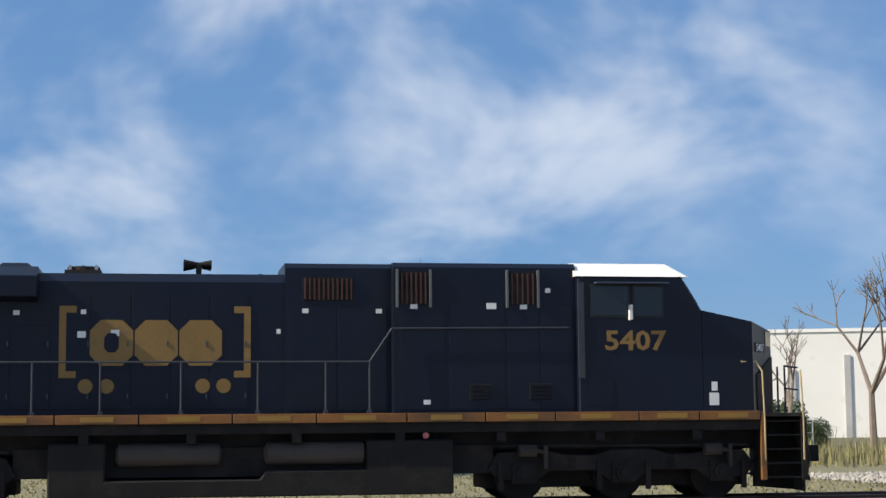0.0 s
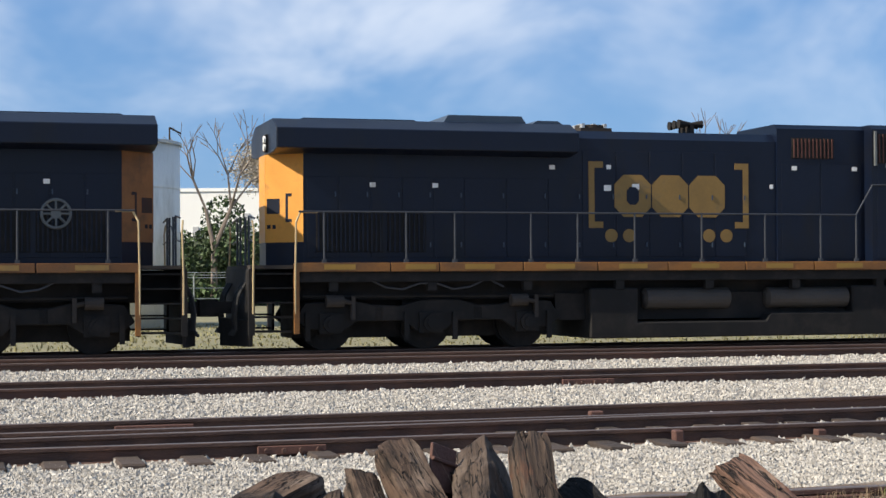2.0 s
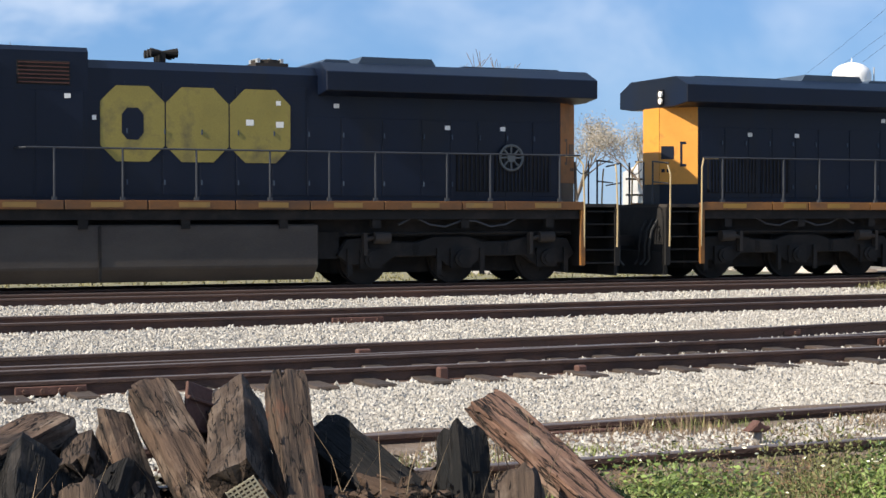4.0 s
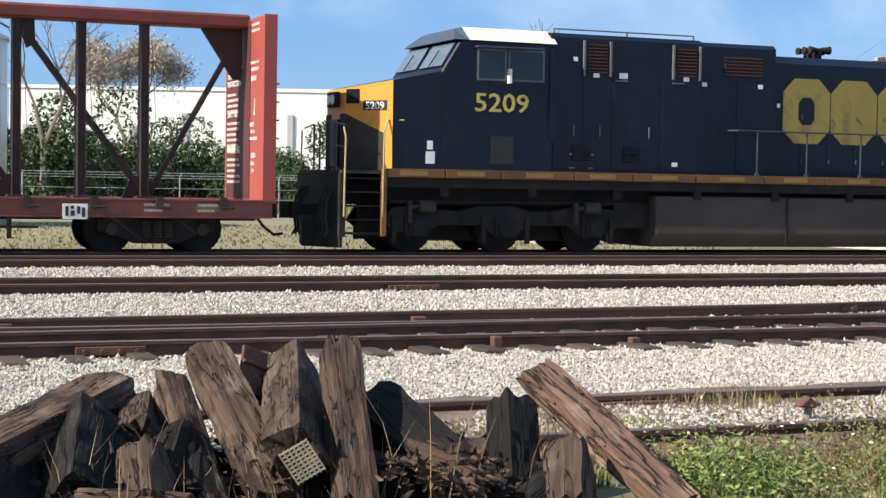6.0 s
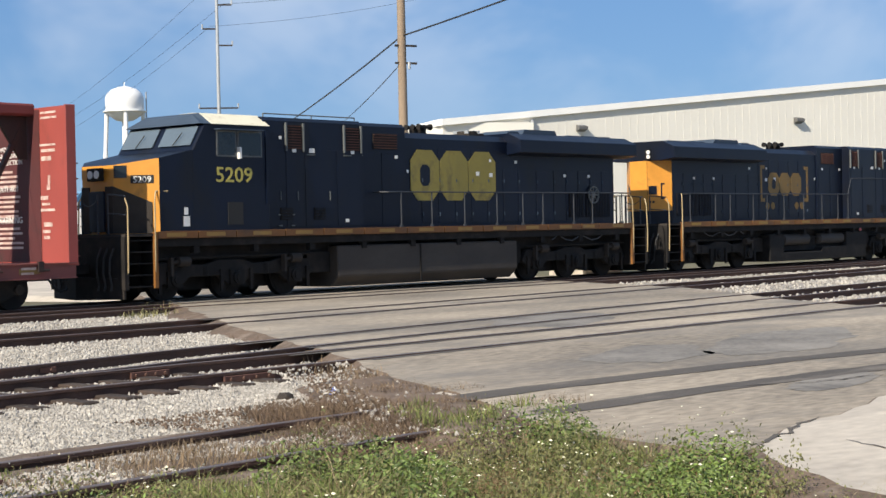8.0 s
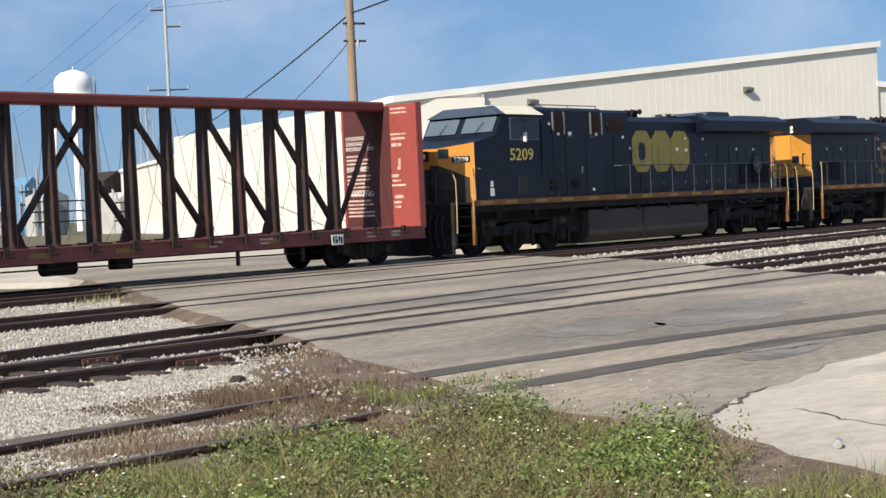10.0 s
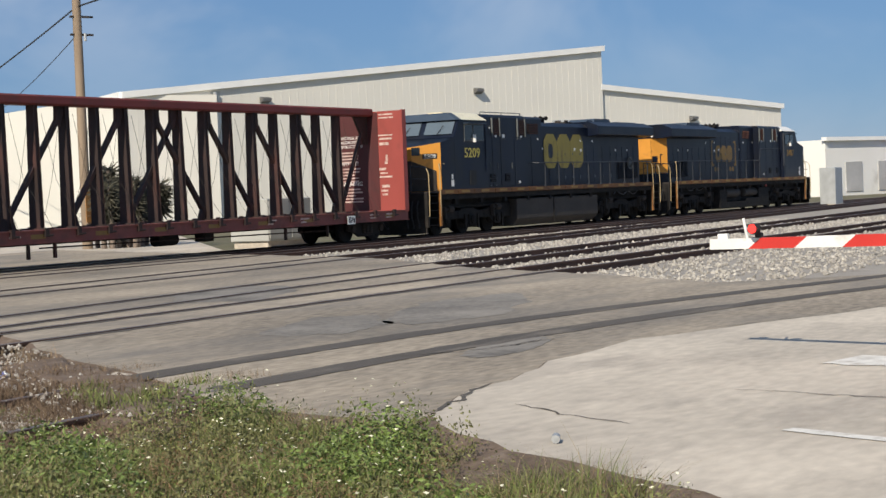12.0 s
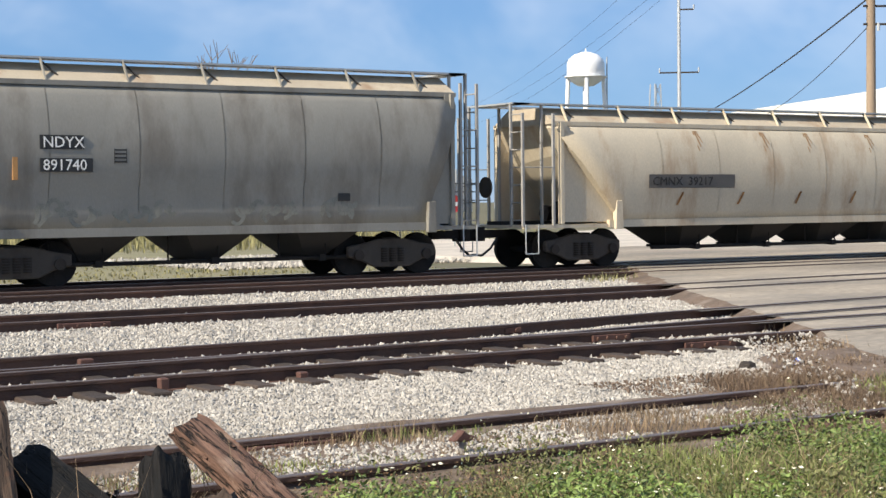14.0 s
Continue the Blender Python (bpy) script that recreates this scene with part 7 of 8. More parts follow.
blades("dry_grass", "tall dry grass before the far white wall", 5200, lambda x, y: noise.noise((x * .2, y * .2, 3)) > -.3, (22, 44), (58, 88), -.19, (.35, .95), (.012, .03), M["meadow"], 27, .5)
stones("gravel", "grey gravel heap behind the main track", 5000, lambda x, y: True, (19, 30), (41, 50), -.17, (.04, .10), M["stone"], 28)


def weed_clumps(n, leaves, seed, radius, tall, inside):
    """Leaf centres of low domed weeds, thickest near their tops."""
    q = np.random.RandomState(seed)
    out, tops = [], []
    while len(tops) < n:
        x, y = q.uniform(3.0, 11.5), q.uniform(2.6, 8.8)
        if not inside(x, y):
            continue
        r, h = q.uniform(*radius), q.uniform(*tall)
        k = int(leaves * (r / radius[1]) ** 2) + 20
        a, u = q.uniform(0, 6.283, k), np.sqrt(q.uniform(0, 1, k))
        z = -.19 + h * (1 - .75 * u ** 2) * q.uniform(.35, 1.08, k)
        out.append(np.stack([x + r * u * np.cos(a) + q.normal(0, .02, k), y + r * u * np.sin(a) + q.normal(0, .02, k), z], -1))
        tops.append((x, y, -.19 + h, r))
    return np.concatenate(out), tops


M["straw_pale"] = material("bleached dead stalks", (0.34, 0.27, 0.17), 0.9, 0, 1.5, 0.3, 12, 0.0)
M["weed"] = material("green weed leaves", (0.135, 0.190, 0.045), 0.6, 0, 0.8, 0.3, 9, 0.0)
M["weed_dull"] = material("dull olive weed leaves", (0.15, 0.152, 0.058), 0.7, 0, 0.8, 0.35, 9, 0.0)
M["seed_head"] = material("brown dried seed heads", (0.17, 0.105, 0.055), 0.9, 0, 2, 0.3, 12, 0.0)
for key, spread in (("weed", .5), ("weed_dull", .5), ("seed_head", .4)):
    island_tones(M[key], spread)
leafy, leafy_tops = weed_clumps(100, 600, 31, (.14, .34), (.20, .46), lambda x, y: in_verge(x, y) and noise.noise((x * .8, y * .8, 3)) > .04)
tall, tall_tops = weed_clumps(80, 300, 39, (.10, .24), (.30, .54), lambda x, y: in_verge(x, y) and noise.noise((x * .9, y * .9, 21)) > .05)
dull, dull_tops = weed_clumps(330, 200, 35, (.10, .30), (.10, .30), in_verge)
leaflets("weed_leaves", "broad green weed leaves on the verge", "weeds", leafy, (.009, .025), M["weed"], 32)
leaflets("weed_leaves", "tall narrow-leaved weeds on the verge", "weeds", tall, (.006, .022), M["weed_dull"], 45, 1.6)
leaflets("weed_leaves", "dull olive weed leaves on the verge", "weeds", dull, (.006, .016), M["weed_dull"], 36)
brown, _ = weed_clumps(190, 200, 38, (.08, .24), (.16, .38), in_verge)
leaflets("seed_heads", "brown dried seed heads among the weeds", "weeds", brown, (.004, .012), M["seed_head"], 37)
blades("grass", "long arching grass among the weeds", 4500, lambda x, y: in_verge(x, y) and noise.noise((x * .7, y * .7, 14)) > -.05, (3.0, 11.5), (2.6, 8.8), -.19, (.12, .26), (.0018, .004), M["grass"], 46, 1.5)
blades("dry_grass", "long pale dead stalks among the weeds", 1700, in_verge, (3.0, 11.5), (2.6, 8.8), -.19, (.14, .30), (.0012, .0026), M["straw_pale"], 47, 1.7)
rs_f = np.random.RandomState(33)
bloom = [(x + rs_f.normal(0, r * .6), y + rs_f.normal(0, r * .6), z + rs_f.uniform(-.04, .05)) for x, y, z, r in (leafy_tops + tall_tops + dull_tops[::2]) for _ in range(rs_f.randint(0, 5))]
leaflets("flowers", "small white wild flowers", "flowers", bloom, (.007, .018), M["flower"], 34, .15)


def dirt_patch():
    """Bare brown dirt with litter where the near track meets the road."""
    pts = road_rim([(3.0, 8.85), (9.0, 8.75), (11.2, 8.3), (12.6, 9.6), (13.4, 11.6), (13.6, 13.0), (12.2, 12.2), (10.5, 11.0), (3.0, 10.95)], 5)
    slab("dirt", pts, -.09, M["dirt"], "brown bare dirt and litter along the near track", "dirt", .5, .11)


dirt_patch()


def road_edge(y):
    """Where the asphalt ends, along the crossing's broken side."""
    pts = [(8.0, 10.7), (8.7, 11.1), (9.7, 11.8), (10.8, 12.55), (12.2, 13.3), (13.8, 14.4), (14.9, 15.2)]
    for (y0, x0), (y1, x1) in zip(pts, pts[1:]):
        if y <= y1:
            return x0 + (x1 - x0) * (y - y0) / (y1 - y0)
    return 15.2 + (y - 14.9) * .6


def dirt_bank():
    """Packed dirt that buries the near rails before the road."""
    bm = bmesh.new()
    nx, ny = 60, 90
    rows = []
    for j in range(ny + 1):
        y = 7.9 + 7.2 * j / ny
        row = []
        for i in range(nx + 1):
            x = road_edge(y) - 2.1 + 2.4 * i / nx
            d = road_edge(y) - x + .35 * noise.noise((x * 1.1, y * 1.1, 2))
            w = max(0, min(1, (1.75 - d) / 1.0))
            w = w * w * (3 - 2 * w)
            w *= max(0, min(1, (y - 7.95) / .7))
            if y > 12.6:
                w *= max(.0, 1 - (y - 12.6) / 1.6)
            z = -.19 + .185 * w + .03 * noise.noise((x * 2.2, y * 2.2, 5)) * w + .012 * noise.noise((x * 9, y * 9, 1))
            if d < .12:
                z = min(z, -.05)
            row.append(bm.verts.new((x, y, z)))
        rows.append(row)
    for A, B in zip(rows, rows[1:]):
        for i in range(nx):
            bm.faces.new((A[i], A[i + 1], B[i + 1], B[i])).smooth = True
    thing("dirt", "packed brown dirt and litter burying the rails at the road", "dirt", kind="structure", bm=bm, mat=M["dirt"])


dirt_bank()
blades("dead_thatch", "brown dead thatch over the near rails by the road", 9000, lambda x, y: .15 < road_edge(y) - x < 2.6 and off_rails(x, y, .05) and noise.noise((x * .8, y * .8, 26)) > -.25, (8.6, 13.6), (8.3, 11.6), -.10, (.05, .17), (.0015, .0035), M["thatch"], 61, 1.8)
stones("gravel", "scattered pale chips on the dirt by the road", 900, lambda x, y: .1 < road_edge(y) - x < 1.5, (10, 15), (8.2, 14.5), -.03, (.008, .03), M["stone"], 21)
stones("gravel", "brown clods on the dirt by the road", 2600, lambda x, y: .1 < road_edge(y) - x < 1.3, (10, 15), (8.2, 13.5), -.025, (.006, .022), M["dirt"], 22)
blades("dry_grass", "dry weeds on the dirt by the road", 2600, lambda x, y: .1 < road_edge(y) - x < 1.4 and noise.noise((x * 1.2, y * 1.2, 6)) > -.15, (10, 15), (8.2, 14.2), -.06, (.04, .13), (.002, .005), M["straw"], 23, 1.0)
blades("grass", "green weeds on the dirt by the road", 1500, lambda x, y: abs(road_edge(y) - x - .7) < .45 and noise.noise((x * 1.5, y * 1.5, 16)) > .0, (10, 13.2), (8.2, 10.3), -.06, (.05, .15), (.004, .008), M["grass"], 24, .8)
stones("gravel", "brown dirt clods and chips by the road edge", 5000, lambda x, y: off_rails(x, y, .08), (9.4, 13.2), (8.3, 12.2), -.095, (.006, .02), M["dirt"], 8)

# ---- pile of old ties ----
def tie_wood(name, base, pale, tar, tar_amount, crack):
    """Old sawn timber: long fibres, open checks, tar blotches and bleached patches."""
    m = bpy.data.materials.new(name)
    m.use_nodes = True
    nt = m.node_tree
    N, L = nt.nodes.new, nt.links.new
    b = nt.nodes["Principled BSDF"]
    b.inputs["Roughness"].default_value = 0.9
    b.inputs["Specular IOR Level"].default_value = 0.25
    tc = N("ShaderNodeTexCoord")
    info = N("ShaderNodeObjectInfo")
    sh = N("ShaderNodeVectorMath"); sh.operation = "ADD"
    off = N("ShaderNodeVectorMath"); off.operation = "SCALE"; off.inputs[0].default_value = (7, 5, 9)
    L(info.outputs["Random"], off.inputs["Scale"])
    L(tc.outputs["Object"], sh.inputs[0]); L(off.outputs[0], sh.inputs[1])

    def tex(scale, along, detail, rough=.6):
        mp = N("ShaderNodeMapping"); mp.inputs["Scale"].default_value = (1, 1, along)
        n = N("ShaderNodeTexNoise")
        n.inputs["Scale"].default_value, n.inputs["Detail"].default_value, n.inputs["Roughness"].default_value = scale, detail, rough
        L(sh.outputs[0], mp.inputs[0]); L(mp.outputs[0], n.inputs["Vector"])
        return n.outputs["Fac"]

    def span(src, lo, hi, a=0.0, z=1.0):
        r = N("ShaderNodeMapRange")
        r.inputs["From Min"].default_value, r.inputs["From Max"].default_value = lo, hi
        r.inputs["To Min"].default_value, r.inputs["To Max"].default_value = a, z
        L(src, r.inputs["Value"])
        return r.outputs[0]

    def mix(fac, a, z):
        q = N("ShaderNodeMix"); q.data_type = "RGBA"
        L(fac, q.inputs[0])
        for sock, v in (("A", a), ("B", z)):
            if isinstance(v, tuple):
                q.inputs[sock].default_value = (*v, 1)
            else:
                L(v, q.inputs[sock])
        return q.outputs["Result"]
    fibre, grain = tex(34, .07, 5), tex(90, .12, 3)
    col = mix(span(fibre, .36, .66), tuple(v * .5 for v in base), base)
    col = mix(span(tex(5, .5, 5), .52, .72, 0, .8), col, pale)
    col = mix(span(tex(3.2, .6, 6, .68), .66 - .3 * tar_amount, .74 - .26 * tar_amount), col, tar)
    # open checks: thin dark lines where a stretched noise crosses its middle
    ab = N("ShaderNodeMath"); ab.operation = "SUBTRACT"; ab.inputs[1].default_value = .5
    L(tex(9, .13, 4), ab.inputs[0])
    aa = N("ShaderNodeMath"); aa.operation = "ABSOLUTE"; L(ab.outputs[0], aa.inputs[0])
    line = span(aa.outputs[0], 0.0, crack, 1, 0)
    col = mix(line, col, (.008, .007, .006))
    L(col, b.inputs["Base Color"])
    h = N("ShaderNodeMath"); h.operation = "MULTIPLY_ADD"; h.inputs[1].default_value = -1.4
    L(line, h.inputs[0]); L(fibre, h.inputs[2])
    h2 = N("ShaderNodeMath"); h2.operation = "MULTIPLY_ADD"; h2.inputs[1].default_value = .3
    L(grain, h2.inputs[0]); L(h.outputs[0], h2.inputs[2])
    bp = N("ShaderNodeBump"); bp.inputs["Strength"].default_value, bp.inputs["Distance"].default_value = 1.0, .016
    L(h2.outputs[0], bp.inputs["Height"]); L(bp.outputs[0], b.inputs["Normal"])
    return m


M["tie_pale"] = tie_wood("sun-bleached tie timber", (0.105, 0.068, 0.048), (0.22, 0.165, 0.125), (0.020, 0.015, 0.012), .55, .016)
M["tie_red"] = tie_wood("reddish split timber", (0.18, 0.105, 0.075), (0.36, 0.27, 0.21), (0.13, 0.05, 0.03), .3, .03)
M["tie_dark"] = tie_wood("black creosoted timber and gap shade", (0.016, 0.014, 0.013), (0.06, 0.05, 0.043), (0.006, 0.006, 0.006), .6, .03)
M["tie_brown"] = tie_wood("grey-brown tie timber", (0.075, 0.052, 0.038), (0.15, 0.115, 0.09), (0.014, 0.011, 0.010), .5, .015)
M["tie_rust"] = tie_wood("rust-stained tie timber", (0.088, 0.060, 0.043), (0.20, 0.075, 0.038), (0.025, 0.019, 0.016), .4, .015)


def timber(top, foot, w, h, roll, mat, label, cut=False, ragged=.03):
    """A worn tie from its upper end to its foot: ragged ends, checks and chipped edges. Its own z runs along it."""
    top, foot = Vector(top), Vector(foot)
    seed = int(abs(top.x * 971 + top.y * 337 + foot.x * 131)) + 3
    rnd = random.Random(seed)
    d = top - foot
    if not cut and foot.z > -.1 and abs(d.z) > .12:
        foot = foot - d * min(1.2, (foot.z + .19) / d.z)
        d = top - foot
    length = d.length
    bm = bmesh.new()
    n = max(6, int(length / .035))
    side = []
    for k in range(5):
        side.append((-.5 + k / 5, -.5))
    for k in range(5):
        side.append((.5, -.5 + k / 5))
    for k in range(5):
        side.append((.5 - k / 5, .5))
    for k in range(5):
        side.append((-.5, .5 - k / 5))
    m = len(side)
    jag = [ragged * (1.4 * noise.noise((a * 3 + seed, b * 3, 1)) + .8 * noise.noise((a * 11 + seed, b * 11, 4))) for a, b in side]
    ring = []
    for i in range(n + 1):
        z = length * i / n
        row = []
        for k, (a, b) in enumerate(side):
            q = noise.noise((a * 1.5 + seed, b * 1.5, z * 1.8)) * .06 + noise.noise((a * 9 + seed, b * 9, z * 7)) * .05
            cr = max(0, .12 - abs(noise.noise((k * 1.7 + seed, 3, z * .9)))) * .9
            corner = k % 5 == 0
            worn = 1 - (.05 + .14 * max(0, noise.noise((seed, k, z * 5)))) * corner - cr * (not corner)
            end = 1 - .10 * max(0, 1 - (length - z) / .06)
            zz = z + (jag[k] * 1.3 if i == n else jag[k] * (1 - (n - i) / 3) if n - i < 3 else -jag[k] if i == 0 else 0)
            row.append(bm.verts.new(((a * worn * end + q * (1 if abs(a) > .4 else .3)) * w, (b * worn * end + q * (1 if abs(b) > .4 else .3)) * h, zz)))
        ring.append(row)
    for A, B in zip(ring, ring[1:]):
        for k in range(m):
            bm.faces.new((A[k], A[(k + 1) % m], B[(k + 1) % m], B[k]))
    for row, up in ((ring[0], -1), (ring[-1], 1)):
        mid = sum((v.co for v in row), Vector()) / m
        inner = [bm.verts.new(mid + (v.co - mid) * .55 + Vector((0, 0, up * ragged * rnd.uniform(-1.2, .5)))) for v in row]
        c = bm.verts.new(mid + Vector((0, 0, -up * ragged * .6)))
        for k in range(m):
            bm.faces.new((row[k], row[(k + 1) % m], inner[(k + 1) % m], inner[k]))
            bm.faces.new((inner[k], inner[(k + 1) % m], c))
    bmesh.ops.recalc_face_normals(bm, faces=bm.faces[:])
    face = Vector((0, -1, 0))
    zax = d.normalized()
    yax = (-face - zax * (-face).dot(zax)).normalized()
    xax = yax.cross(zax)
    rot = Matrix((xax, yax, zax)).transposed().to_4x4() @ Matrix.Rotation(radians(roll), 4, "Z")
    ob = thing("railroad_tie", label, "railroad tie", "pile of old ties")
    ob.matrix_world = Matrix.Translation(foot) @ rot
    part("timber", bm, M[mat], ob)
    # torn splinters on the faces and the upper end
    for k in range(5):
        a = side[rnd.randrange(m)]
        z = rnd.uniform(.3, .98) * length
        ln = rnd.uniform(.06, .2)
        p = Vector((a[0] * w * .97, a[1] * h * .97, z))
        q = Vector((a[0] * w * rnd.uniform(1.0, 1.1), a[1] * h * rnd.uniform(1.0, 1.1), z + ln * rnd.choice((-.6, .5))))
        bm = bmesh.new()
        rod(bm, p, q, rnd.uniform(.005, .013), 5, .001)
        part("splinter", bm, M[mat], ob)
    return ob


timber((2.66, 8.49, .56), (2.44, 7.51, -.13), .20, .16, -6, "tie_rust", "upright grey-brown split railroad tie with a rust stain")
nail_tie = timber((2.55, 8.98, .40), (2.19, 7.70, .12), .29, .23, 4, "tie_brown", "weathered railroad tie end with a nail plate", True, .015)
timber((1.99, 8.78, .51), (2.15, 7.81, -.14), .23, .17, 12, "tie_pale", "leaning weathered railroad tie with a ragged end", ragged=.05)
timber((1.55, 8.91, .31), (.71, 8.07, .08), .20, .27, 14, "tie_pale", "big weathered railroad tie lying aslant")
timber((3.69, 8.21, .42), (3.91, 6.98, -.11), .21, .13, 14, "tie_red", "split reddish railroad tie leaning aslant", ragged=.04)
timber((3.41, 7.90, .30), (3.28, 7.52, -.14), .21, .20, 10, "tie_dark", "black rotten upright tie stump", ragged=.02)
timber((2.85, 8.46, .24), (3.07, 7.80, -.06), .30, .22, 20, "tie_dark", "black creosoted tie slumped beside the upright one")
timber((1.79, 8.72, .37), (1.82, 8.10, -.03), .16, .15, 22, "tie_pale", "short broken railroad tie chunk", ragged=.04)
timber((1.68, 8.80, .20), (1.56, 8.31, .13), .23, .17, 8, "tie_brown", "short railroad tie chunk with a torn end", True)
timber((1.53, 8.06, .09), (1.50, 7.76, -.12), .24, .20, 40, "tie_brown", "broken grey tie chunk at the pile's foot")
timber((2.80, 7.74, .09), (3.12, 7.48, -.06), .13, .12, 15, "tie_pale", "pale splintered timber lying in the pile", True, .035)
timber((2.92, 7.92, .04), (3.20, 7.70, -.08), .12, .14, 35, "tie_pale", "pale rotten timber crumbling in the pile", True, .035)
timber((3.54, 7.46, .10), (3.39, 7.13, -.14), .26, .20, 30, "tie_brown", "squat tie chunk under the leaning tie")
timber((1.16, 7.84, -.08), (1.70, 7.72, -.12), .13, .16, 20, "tie_pale", "pale timber lying at the pile's foot", True)
# black ties packed into the gaps stand in for the pile's deep shadows
timber((1.36, 8.50, .19), (1.22, 7.90, -.12), .36, .28, 12, "tie_dark", "black tie stub darkened for the shadow on it")
timber((1.86, 8.42, .02), (1.73, 7.91, -.17), .30, .22, 30, "tie_dark", "dark tie wedged under the others")
timber((1.31, 8.64, -.09), (2.93, 8.30, -.17), .30, .26, 10, "tie_dark", "black tie buried across the pile", True)
timber((2.66, 8.09, -.09), (3.47, 7.65, -.11), .30, .24, 8, "tie_dark", "dark tie lying low across the pile", True)
timber((.85, 8.38, -.17), (1.96, 8.17, -.20), .30, .25, 12, "tie_dark", "black tie at the foot of the pile", True)
timber((2.50, 8.98, .30), (2.05, 8.14, -.24), .28, .24, 30, "tie_dark", "black tie behind the nail-plated one")
timber((2.78, 8.73, .06), (2.99, 7.94, -.26), .30, .25, 12, "tie_dark", "dark tie slumped behind the upright one")
timber((1.66, 9.00, .12), (1.28, 8.41, -.25), .30, .25, 35, "tie_dark", "black broken tie in the pile's shade")
timber((1.29, 9.05, .08), (1.00, 8.26, -.21), .34, .25, 20, "tie_dark", "black tie under the big aslant one")
timber((1.78, 8.30, .12), (1.60, 7.95, -.16), .26, .20, 20, "tie_dark", "black tie leaning under the short chunk")
timber((2.30, 8.20, .10), (2.25, 7.90, -.16), .24, .18, 10, "tie_dark", "dark tie filling in shade beneath the leaning ones")
timber((.95, 8.35, .02), (.80, 7.85, -.16), .34, .24, 10, "tie_dark", "black tie at the pile's edge")
timber((3.30, 8.09, -.02), (2.98, 7.62, -.23), .30, .22, 20, "tie_brown", "grey crumbling tie chunk")
timber((3.63, 7.59, -.02), (3.20, 7.20, -.16), .26, .20, 30, "tie_dark", "black tie chunk in the shade")
timber((1.01, 8.96, -.06), (1.92, 8.94, -.05), .30, .30, 5, "tie_dark", "black tie hidden within the pile", True)
timber((2.41, 8.49, -.12), (3.30, 8.40, -.06), .30, .30, 5, "tie_dark", "black tie hidden behind the pile", True)


def nail_plate():
    np_ = thing("nail_plate", "pale punched metal nail plate on a tie end", "nail plate")
    np_.matrix_world = nail_tie.matrix_world @ Matrix.Translation((.035, -.015, -.028))
    for k in range(9):
        bm = bmesh.new()
        box(bm, -.085 + k * .021, -.076 + k * .021, -.075, .075, -.003, .003)
        part("strip", bm, M["nailplate"], np_)
    for k in range(7):
        bm = bmesh.new()
        box(bm, -.088, .096, -.078 + k * .025, -.071 + k * .025, -.005, .002)
        part("strip", bm, M["nailplate"], np_)


M["nailplate"] = material("dull zinc plate", (0.40, 0.36, 0.26), 0.6, 0.2, 6, 0.3, 60, 0.2)
nail_plate()


def tie_plate(x, y, z, rx, rz):
    tp = thing("tie_plate", "rusty steel tie plate lying on the pile", "tie plate")
    tp.matrix_world = pose(x, y, z, rx, 20, rz)
    bm = bmesh.new()
    box(bm, -.09, .09, -.17, .17, -.01, .012)
    box(bm, -.09, .09, -.09, -.07, .01, .03)
    box(bm, -.09, .09, .07, .09, .01, .03)
    bevel(bm, .004)
    part("plate", bm, M["rust_bright"], tp)


tie_plate(2.23, 8.66, .37, 75, 25)
blades("dead_grass", "dead stalks growing through the tie pile", 150, lambda x, y: True, (1.0, 4.1), (7.4, 8.7), -.19, (.25, .6), (.002, .004), M["straw"], 41, .7)
blades("grass", "weeds behind the tie pile", 2600, lambda x, y: noise.noise((x, y, 4)) > -.1, (2.9, 5.2), (8.0, 8.75), -.19, (.06, .17), (.003, .007), M["grass"], 42)


rs_c = np.random.RandomState(52)
chips = [(2.98 + rs_c.normal(0, .16), 7.62 + rs_c.normal(0, .12), .02 + rs_c.normal(0, .05)) for _ in range(260)] + [(rs_c.uniform(1.0, 3.6), rs_c.uniform(7.7, 8.6), rs_c.uniform(-.12, .10)) for _ in range(420)]
leaflets("wood_splinters", "pale torn splinters littering the tie pile", "splinters", chips, (.015, .055), M["tie_pale"], 53, .5)


# ---- small things on the ground ----
def stake():
    st = thing("iron_stake", "short grey post with a rusty broken cap", "post")
    st.location = (6.2, 9.33, -.26)
    bm = bmesh.new()
    rod(bm, (0, 0, 0), (.015, 0, .28), .03, 10, .026)
    part("post", bm, M["grey_dull"], st)
    bm = bmesh.new()
    prism(bm, [(-.09, .26), (.06, .25), (.10, .285), (.04, .30), (.0, .335), (-.04, .30)], "y", -.04, .04)
    bevel(bm, .01)
    part("cap", bm, M["rust_bright"], st)


M["grey_dull"] = material("dull grey post", (0.20, 0.18, 0.16), 0.8, 0, 5, 0.3, 50, 0.2)
stake()


def bottle():
    bt = thing("bottle", "crushed grey plastic bottle lying on the apron", "bottle")
    bt.matrix_world = pose(9.7, 4.66, .015, 0, 90, 25) @ Matrix.Scale(.8, 4)
    bm = bmesh.new()
    rod(bm, (0, 0, -.09), (0, 0, .05), .035, 14)
    rod(bm, (0, 0, .05), (0, 0, .085), .035, 14, .014)
    part("body", bm, M["bottle_grey"], bt)
    bm = bmesh.new()
    rod(bm, (0, 0, .085), (0, 0, .105), .016, 12)
    part("cap", bm, M["white"], bt)


M["bottle_grey"] = material("cloudy plastic", (0.32, 0.33, 0.33), 0.3, 0, 6, 0.3, 30, 0.05)
bottle()


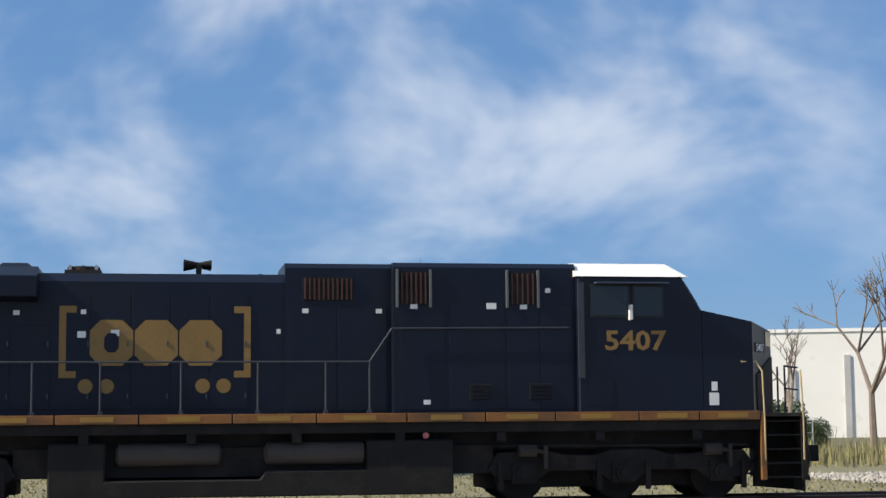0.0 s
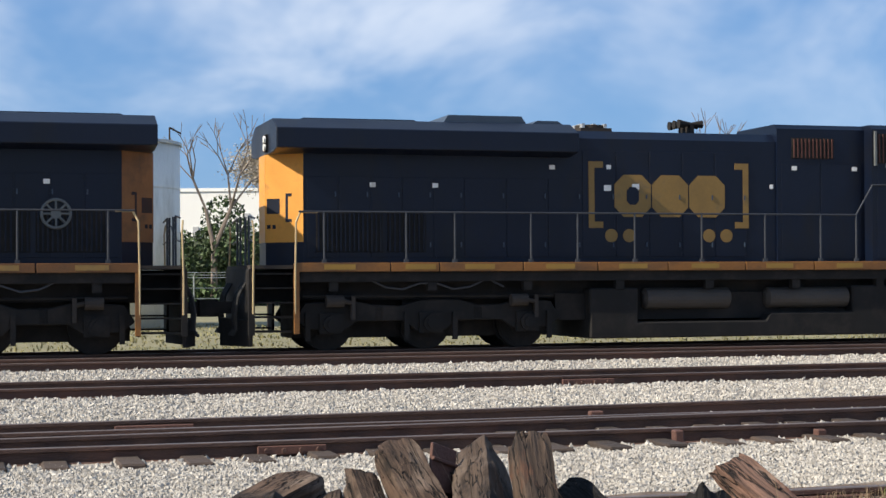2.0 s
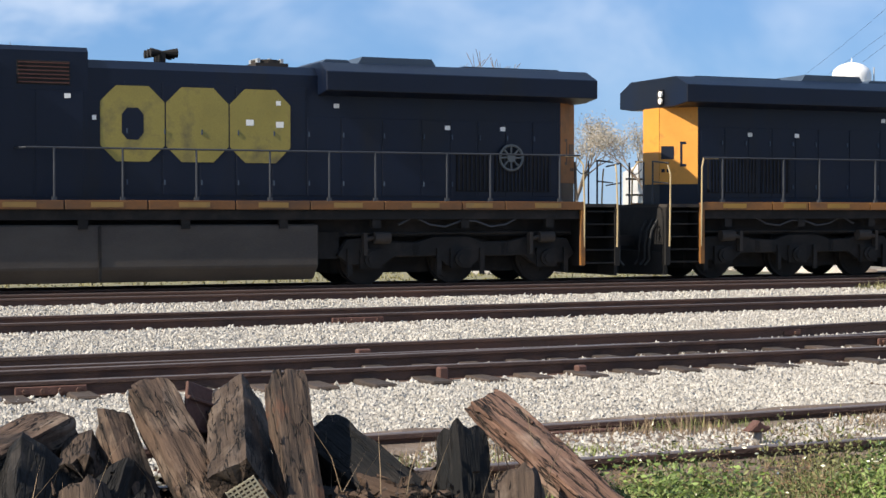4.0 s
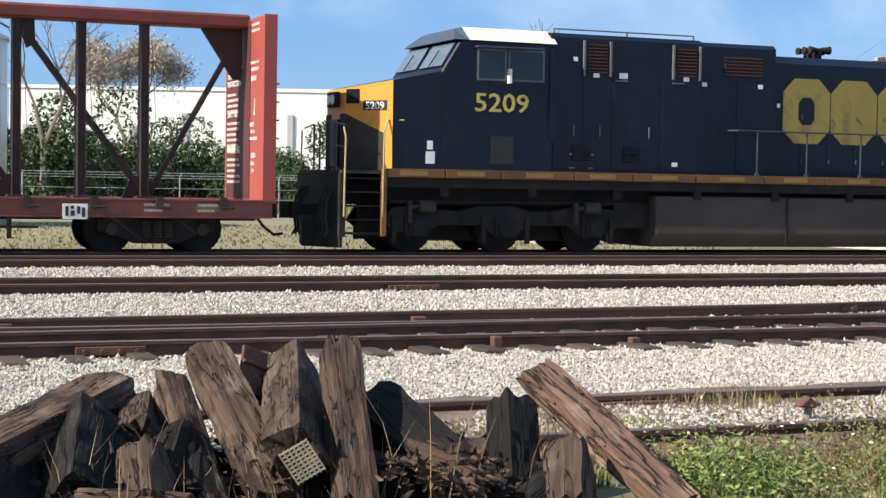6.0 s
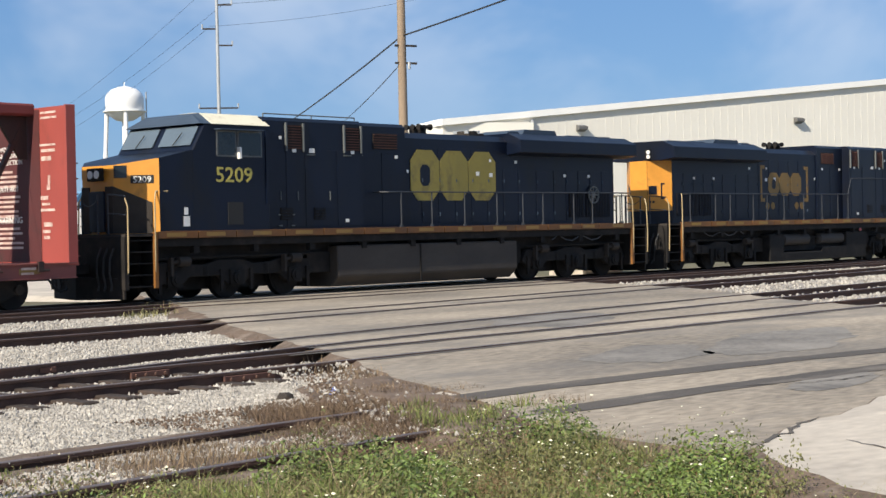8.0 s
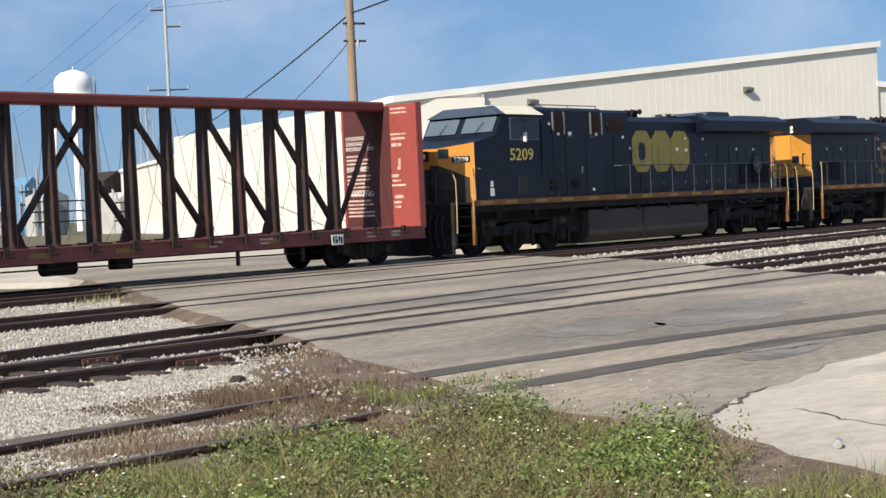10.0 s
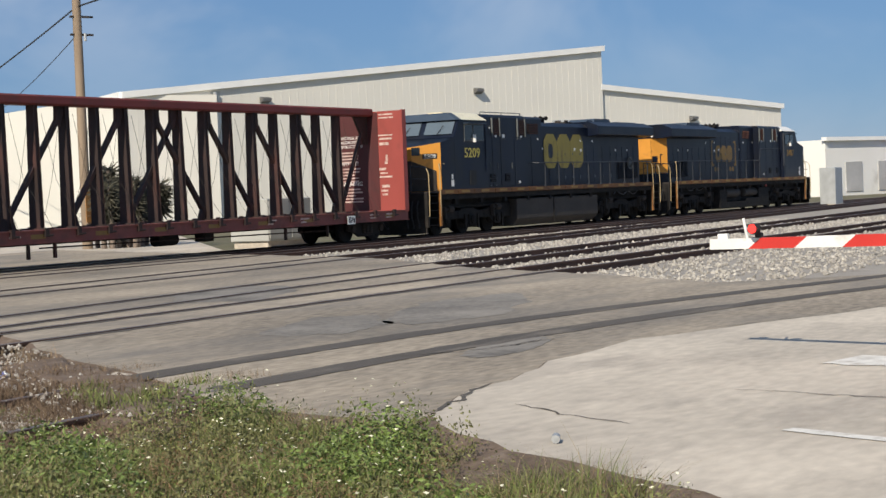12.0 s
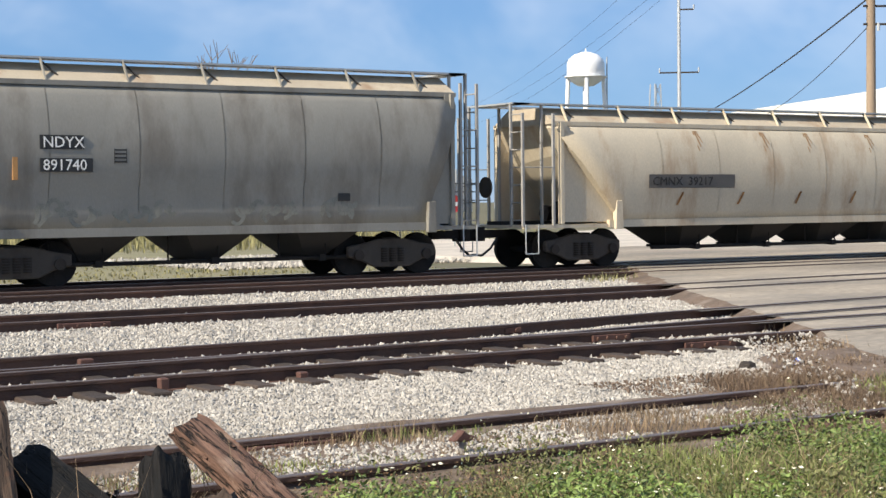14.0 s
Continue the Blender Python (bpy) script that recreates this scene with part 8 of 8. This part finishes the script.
def cup():
    cp = thing("paper_cup", "squashed blue and white cup on the gravel", "cup")
    cp.matrix_world = pose(12.25, 12.25, -.08, 50, 10, 30)
    bm = bmesh.new()
    rod(bm, (0, 0, -.06), (0, 0, .06), .035, 12, .045)
    part("cup", bm, M["blue_cup"], cp)
    bm = bmesh.new()
    rod(bm, (0, 0, .06), (0, 0, .07), .048, 12)
    part("rim", bm, M["white"], cp)


cup()


def rubble(x, y, sx, sy, sz, label, mat, seed):
    rnd = random.Random(seed)
    bm = bmesh.new()
    bmesh.ops.create_icosphere(bm, subdivisions=2, radius=1)
    for v in bm.verts:
        q = 1 + .25 * noise.noise(v.co * 1.7 + Vector((seed, 0, 0)))
        v.co = Vector((v.co.x * sx * q, v.co.y * sy * q, max(-.3, v.co.z) * sz * q))
    ob = thing("rubble", label, "rubble", bm=bm, mat=mat)
    ob.location = (x, y, -.13)


rubble(12.4, 10.85, .42, .16, .12, "white broken concrete lump at the road edge", M["concrete"], 1)
rubble(13.2, 11.6, .12, .09, .09, "small white concrete lump", M["concrete"], 2)
rubble(13.1, 13.2, .3, .1, .07, "dark broken asphalt lump", M["grime"], 3)
rubble(14.6, 13.4, .22, .07, .06, "brown broken tie stub", M["tie"], 4)
rubble(12.0, 12.7, .1, .08, .07, "grey stone lump in the gravel", M["grime"], 5)


# ---- marks and cracks on the paving ----
M["line_white"] = material("worn white road paint", (0.68, 0.66, 0.61), 0.85, 0, 4, 0.2, 25, 0.1, (0.42, 0.38, 0.33), 0.5, 5)
M["crack_dark"] = material("dirt-filled crack", (0.09, 0.078, 0.065), 0.95, 0, 5, 0.3, 30, 0.2)
M["patch_grey"] = material("darker mended asphalt", (0.17, 0.155, 0.135), 0.92, 0, 0.6, 0.6, 12, 0.4, (0.26, 0.24, 0.21), 0.5, 0.9)


def paint_line(a, b, w):
    a, b = Vector((*a, -.009)), Vector((*b, -.009))
    n = Vector((-(b - a).y, (b - a).x, 0)).normalized() * w / 2
    bm = bmesh.new()
    rnd = random.Random(int(a.x * 100))
    pts = [(a.lerp(b, k / 24) + n * rnd.uniform(.8, 1.1), a.lerp(b, k / 24) - n * rnd.uniform(.8, 1.1)) for k in range(25)]
    v = [(bm.verts.new(p), bm.verts.new(q)) for p, q in pts]
    for p, q in zip(v, v[1:]):
        bm.faces.new((p[0], q[0], q[1], p[1]))
    thing("road_marking", "worn white painted line on the concrete apron", "road marking", kind="structure", bm=bm, mat=M["line_white"])


paint_line((10.6, 3.42), (9.55, .3), .15)
paint_line((14.75, 4.3), (14.0, 1.2), .8)


def crack(pts, w, seed):
    """A wandering narrow crack through the given corners."""
    rnd = random.Random(seed)
    bm = bmesh.new()
    run = []
    for (x0, y0), (x1, y1) in zip(pts, pts[1:]):
        n = max(2, int(math.hypot(x1 - x0, y1 - y0) / .12))
        run += [Vector((x0 + (x1 - x0) * k / n, y0 + (y1 - y0) * k / n, -.0095)) + Vector((rnd.gauss(0, .025), rnd.gauss(0, .025), 0)) for k in range(n)]
    v = []
    for k, p in enumerate(run):
        d = (run[min(k + 1, len(run) - 1)] - run[max(k - 1, 0)])
        s = Vector((-d.y, d.x, 0)).normalized() * w * rnd.uniform(.25, .9) * min(1, (k + 1) / 4, (len(run) - k) / 4)
        v.append((bm.verts.new(p + s), bm.verts.new(p - s)))
    for p, q in zip(v, v[1:]):
        bm.faces.new((p[0], q[0], q[1], p[1]))
    thing("crack", "dark dirt-filled crack in the paving", "crack", kind="structure", bm=bm, mat=M["crack_dark"])


crack([(10.6, 6.2), (11.3, 6.38), (12.16, 6.6), (12.7, 6.68)], .03, 2)
crack([(17.6, 6.72), (18.43, 6.37), (19.4, 6.0)], .02, 3)
crack([(12.5, 4.5), (12.4, 3.9), (12.3, 3.3), (11.9, 2.1)], .018, 5)
crack([(11.3, 5.8), (10.9, 5.2), (10.5, 4.4)], .02, 7)
crack([(14.1, 8.9), (15.2, 8.2), (16.6, 7.9)], .03, 9)


def stain(x, y, rx, ry, turn, seed):
    """A thin, ragged-edged skin of darker mending on the road."""
    bm = bmesh.new()
    ring = []
    for k in range(48):
        a = k * math.tau / 48
        r = 1 + .35 * noise.noise((math.cos(a) * 1.6 + seed, math.sin(a) * 1.6, 0)) + .12 * noise.noise((math.cos(a) * 6, math.sin(a) * 6, seed))
        p = Matrix.Rotation(radians(turn), 3, "Z") @ Vector((rx * r * math.cos(a), ry * r * math.sin(a), 0))
        ring.append(bm.verts.new((x + p.x, y + p.y, -.0185)))
    bm.faces.new(ring)
    thing("road_patch", "darker mended patch of worn asphalt", "road patch", kind="structure", bm=bm, mat=M["patch_grey"])


stain(17.6, 11.9, 1.6, .7, 25, 1)
stain(20.5, 11.6, 2.4, .9, 18, 2)
stain(15.4, 8.1, 1.3, .35, 12, 3)
stain(23.5, 18.0, 2.2, 1.1, 30, 4)


def motions():
    # vehicle, its place in the train, and whether it faces backwards
    for ob, at, back in TRAIN:
        walk(ob, [(t, pose(at + s, 33.05, 0, 0, 0, 180 if back else 0)) for t, s in ROLL])
    for ob, x, r in WHEELS:
        back = any(o == ob.parent.parent and b for o, _, b in TRAIN)
        turn = (-1 if back else 1) * math.degrees(99.476 / 14.0 / r)
        walk(ob, [(k / 15, pose(x, 0, r, 0, turn * k / 15, 0)) for k in range(211)])


motions()
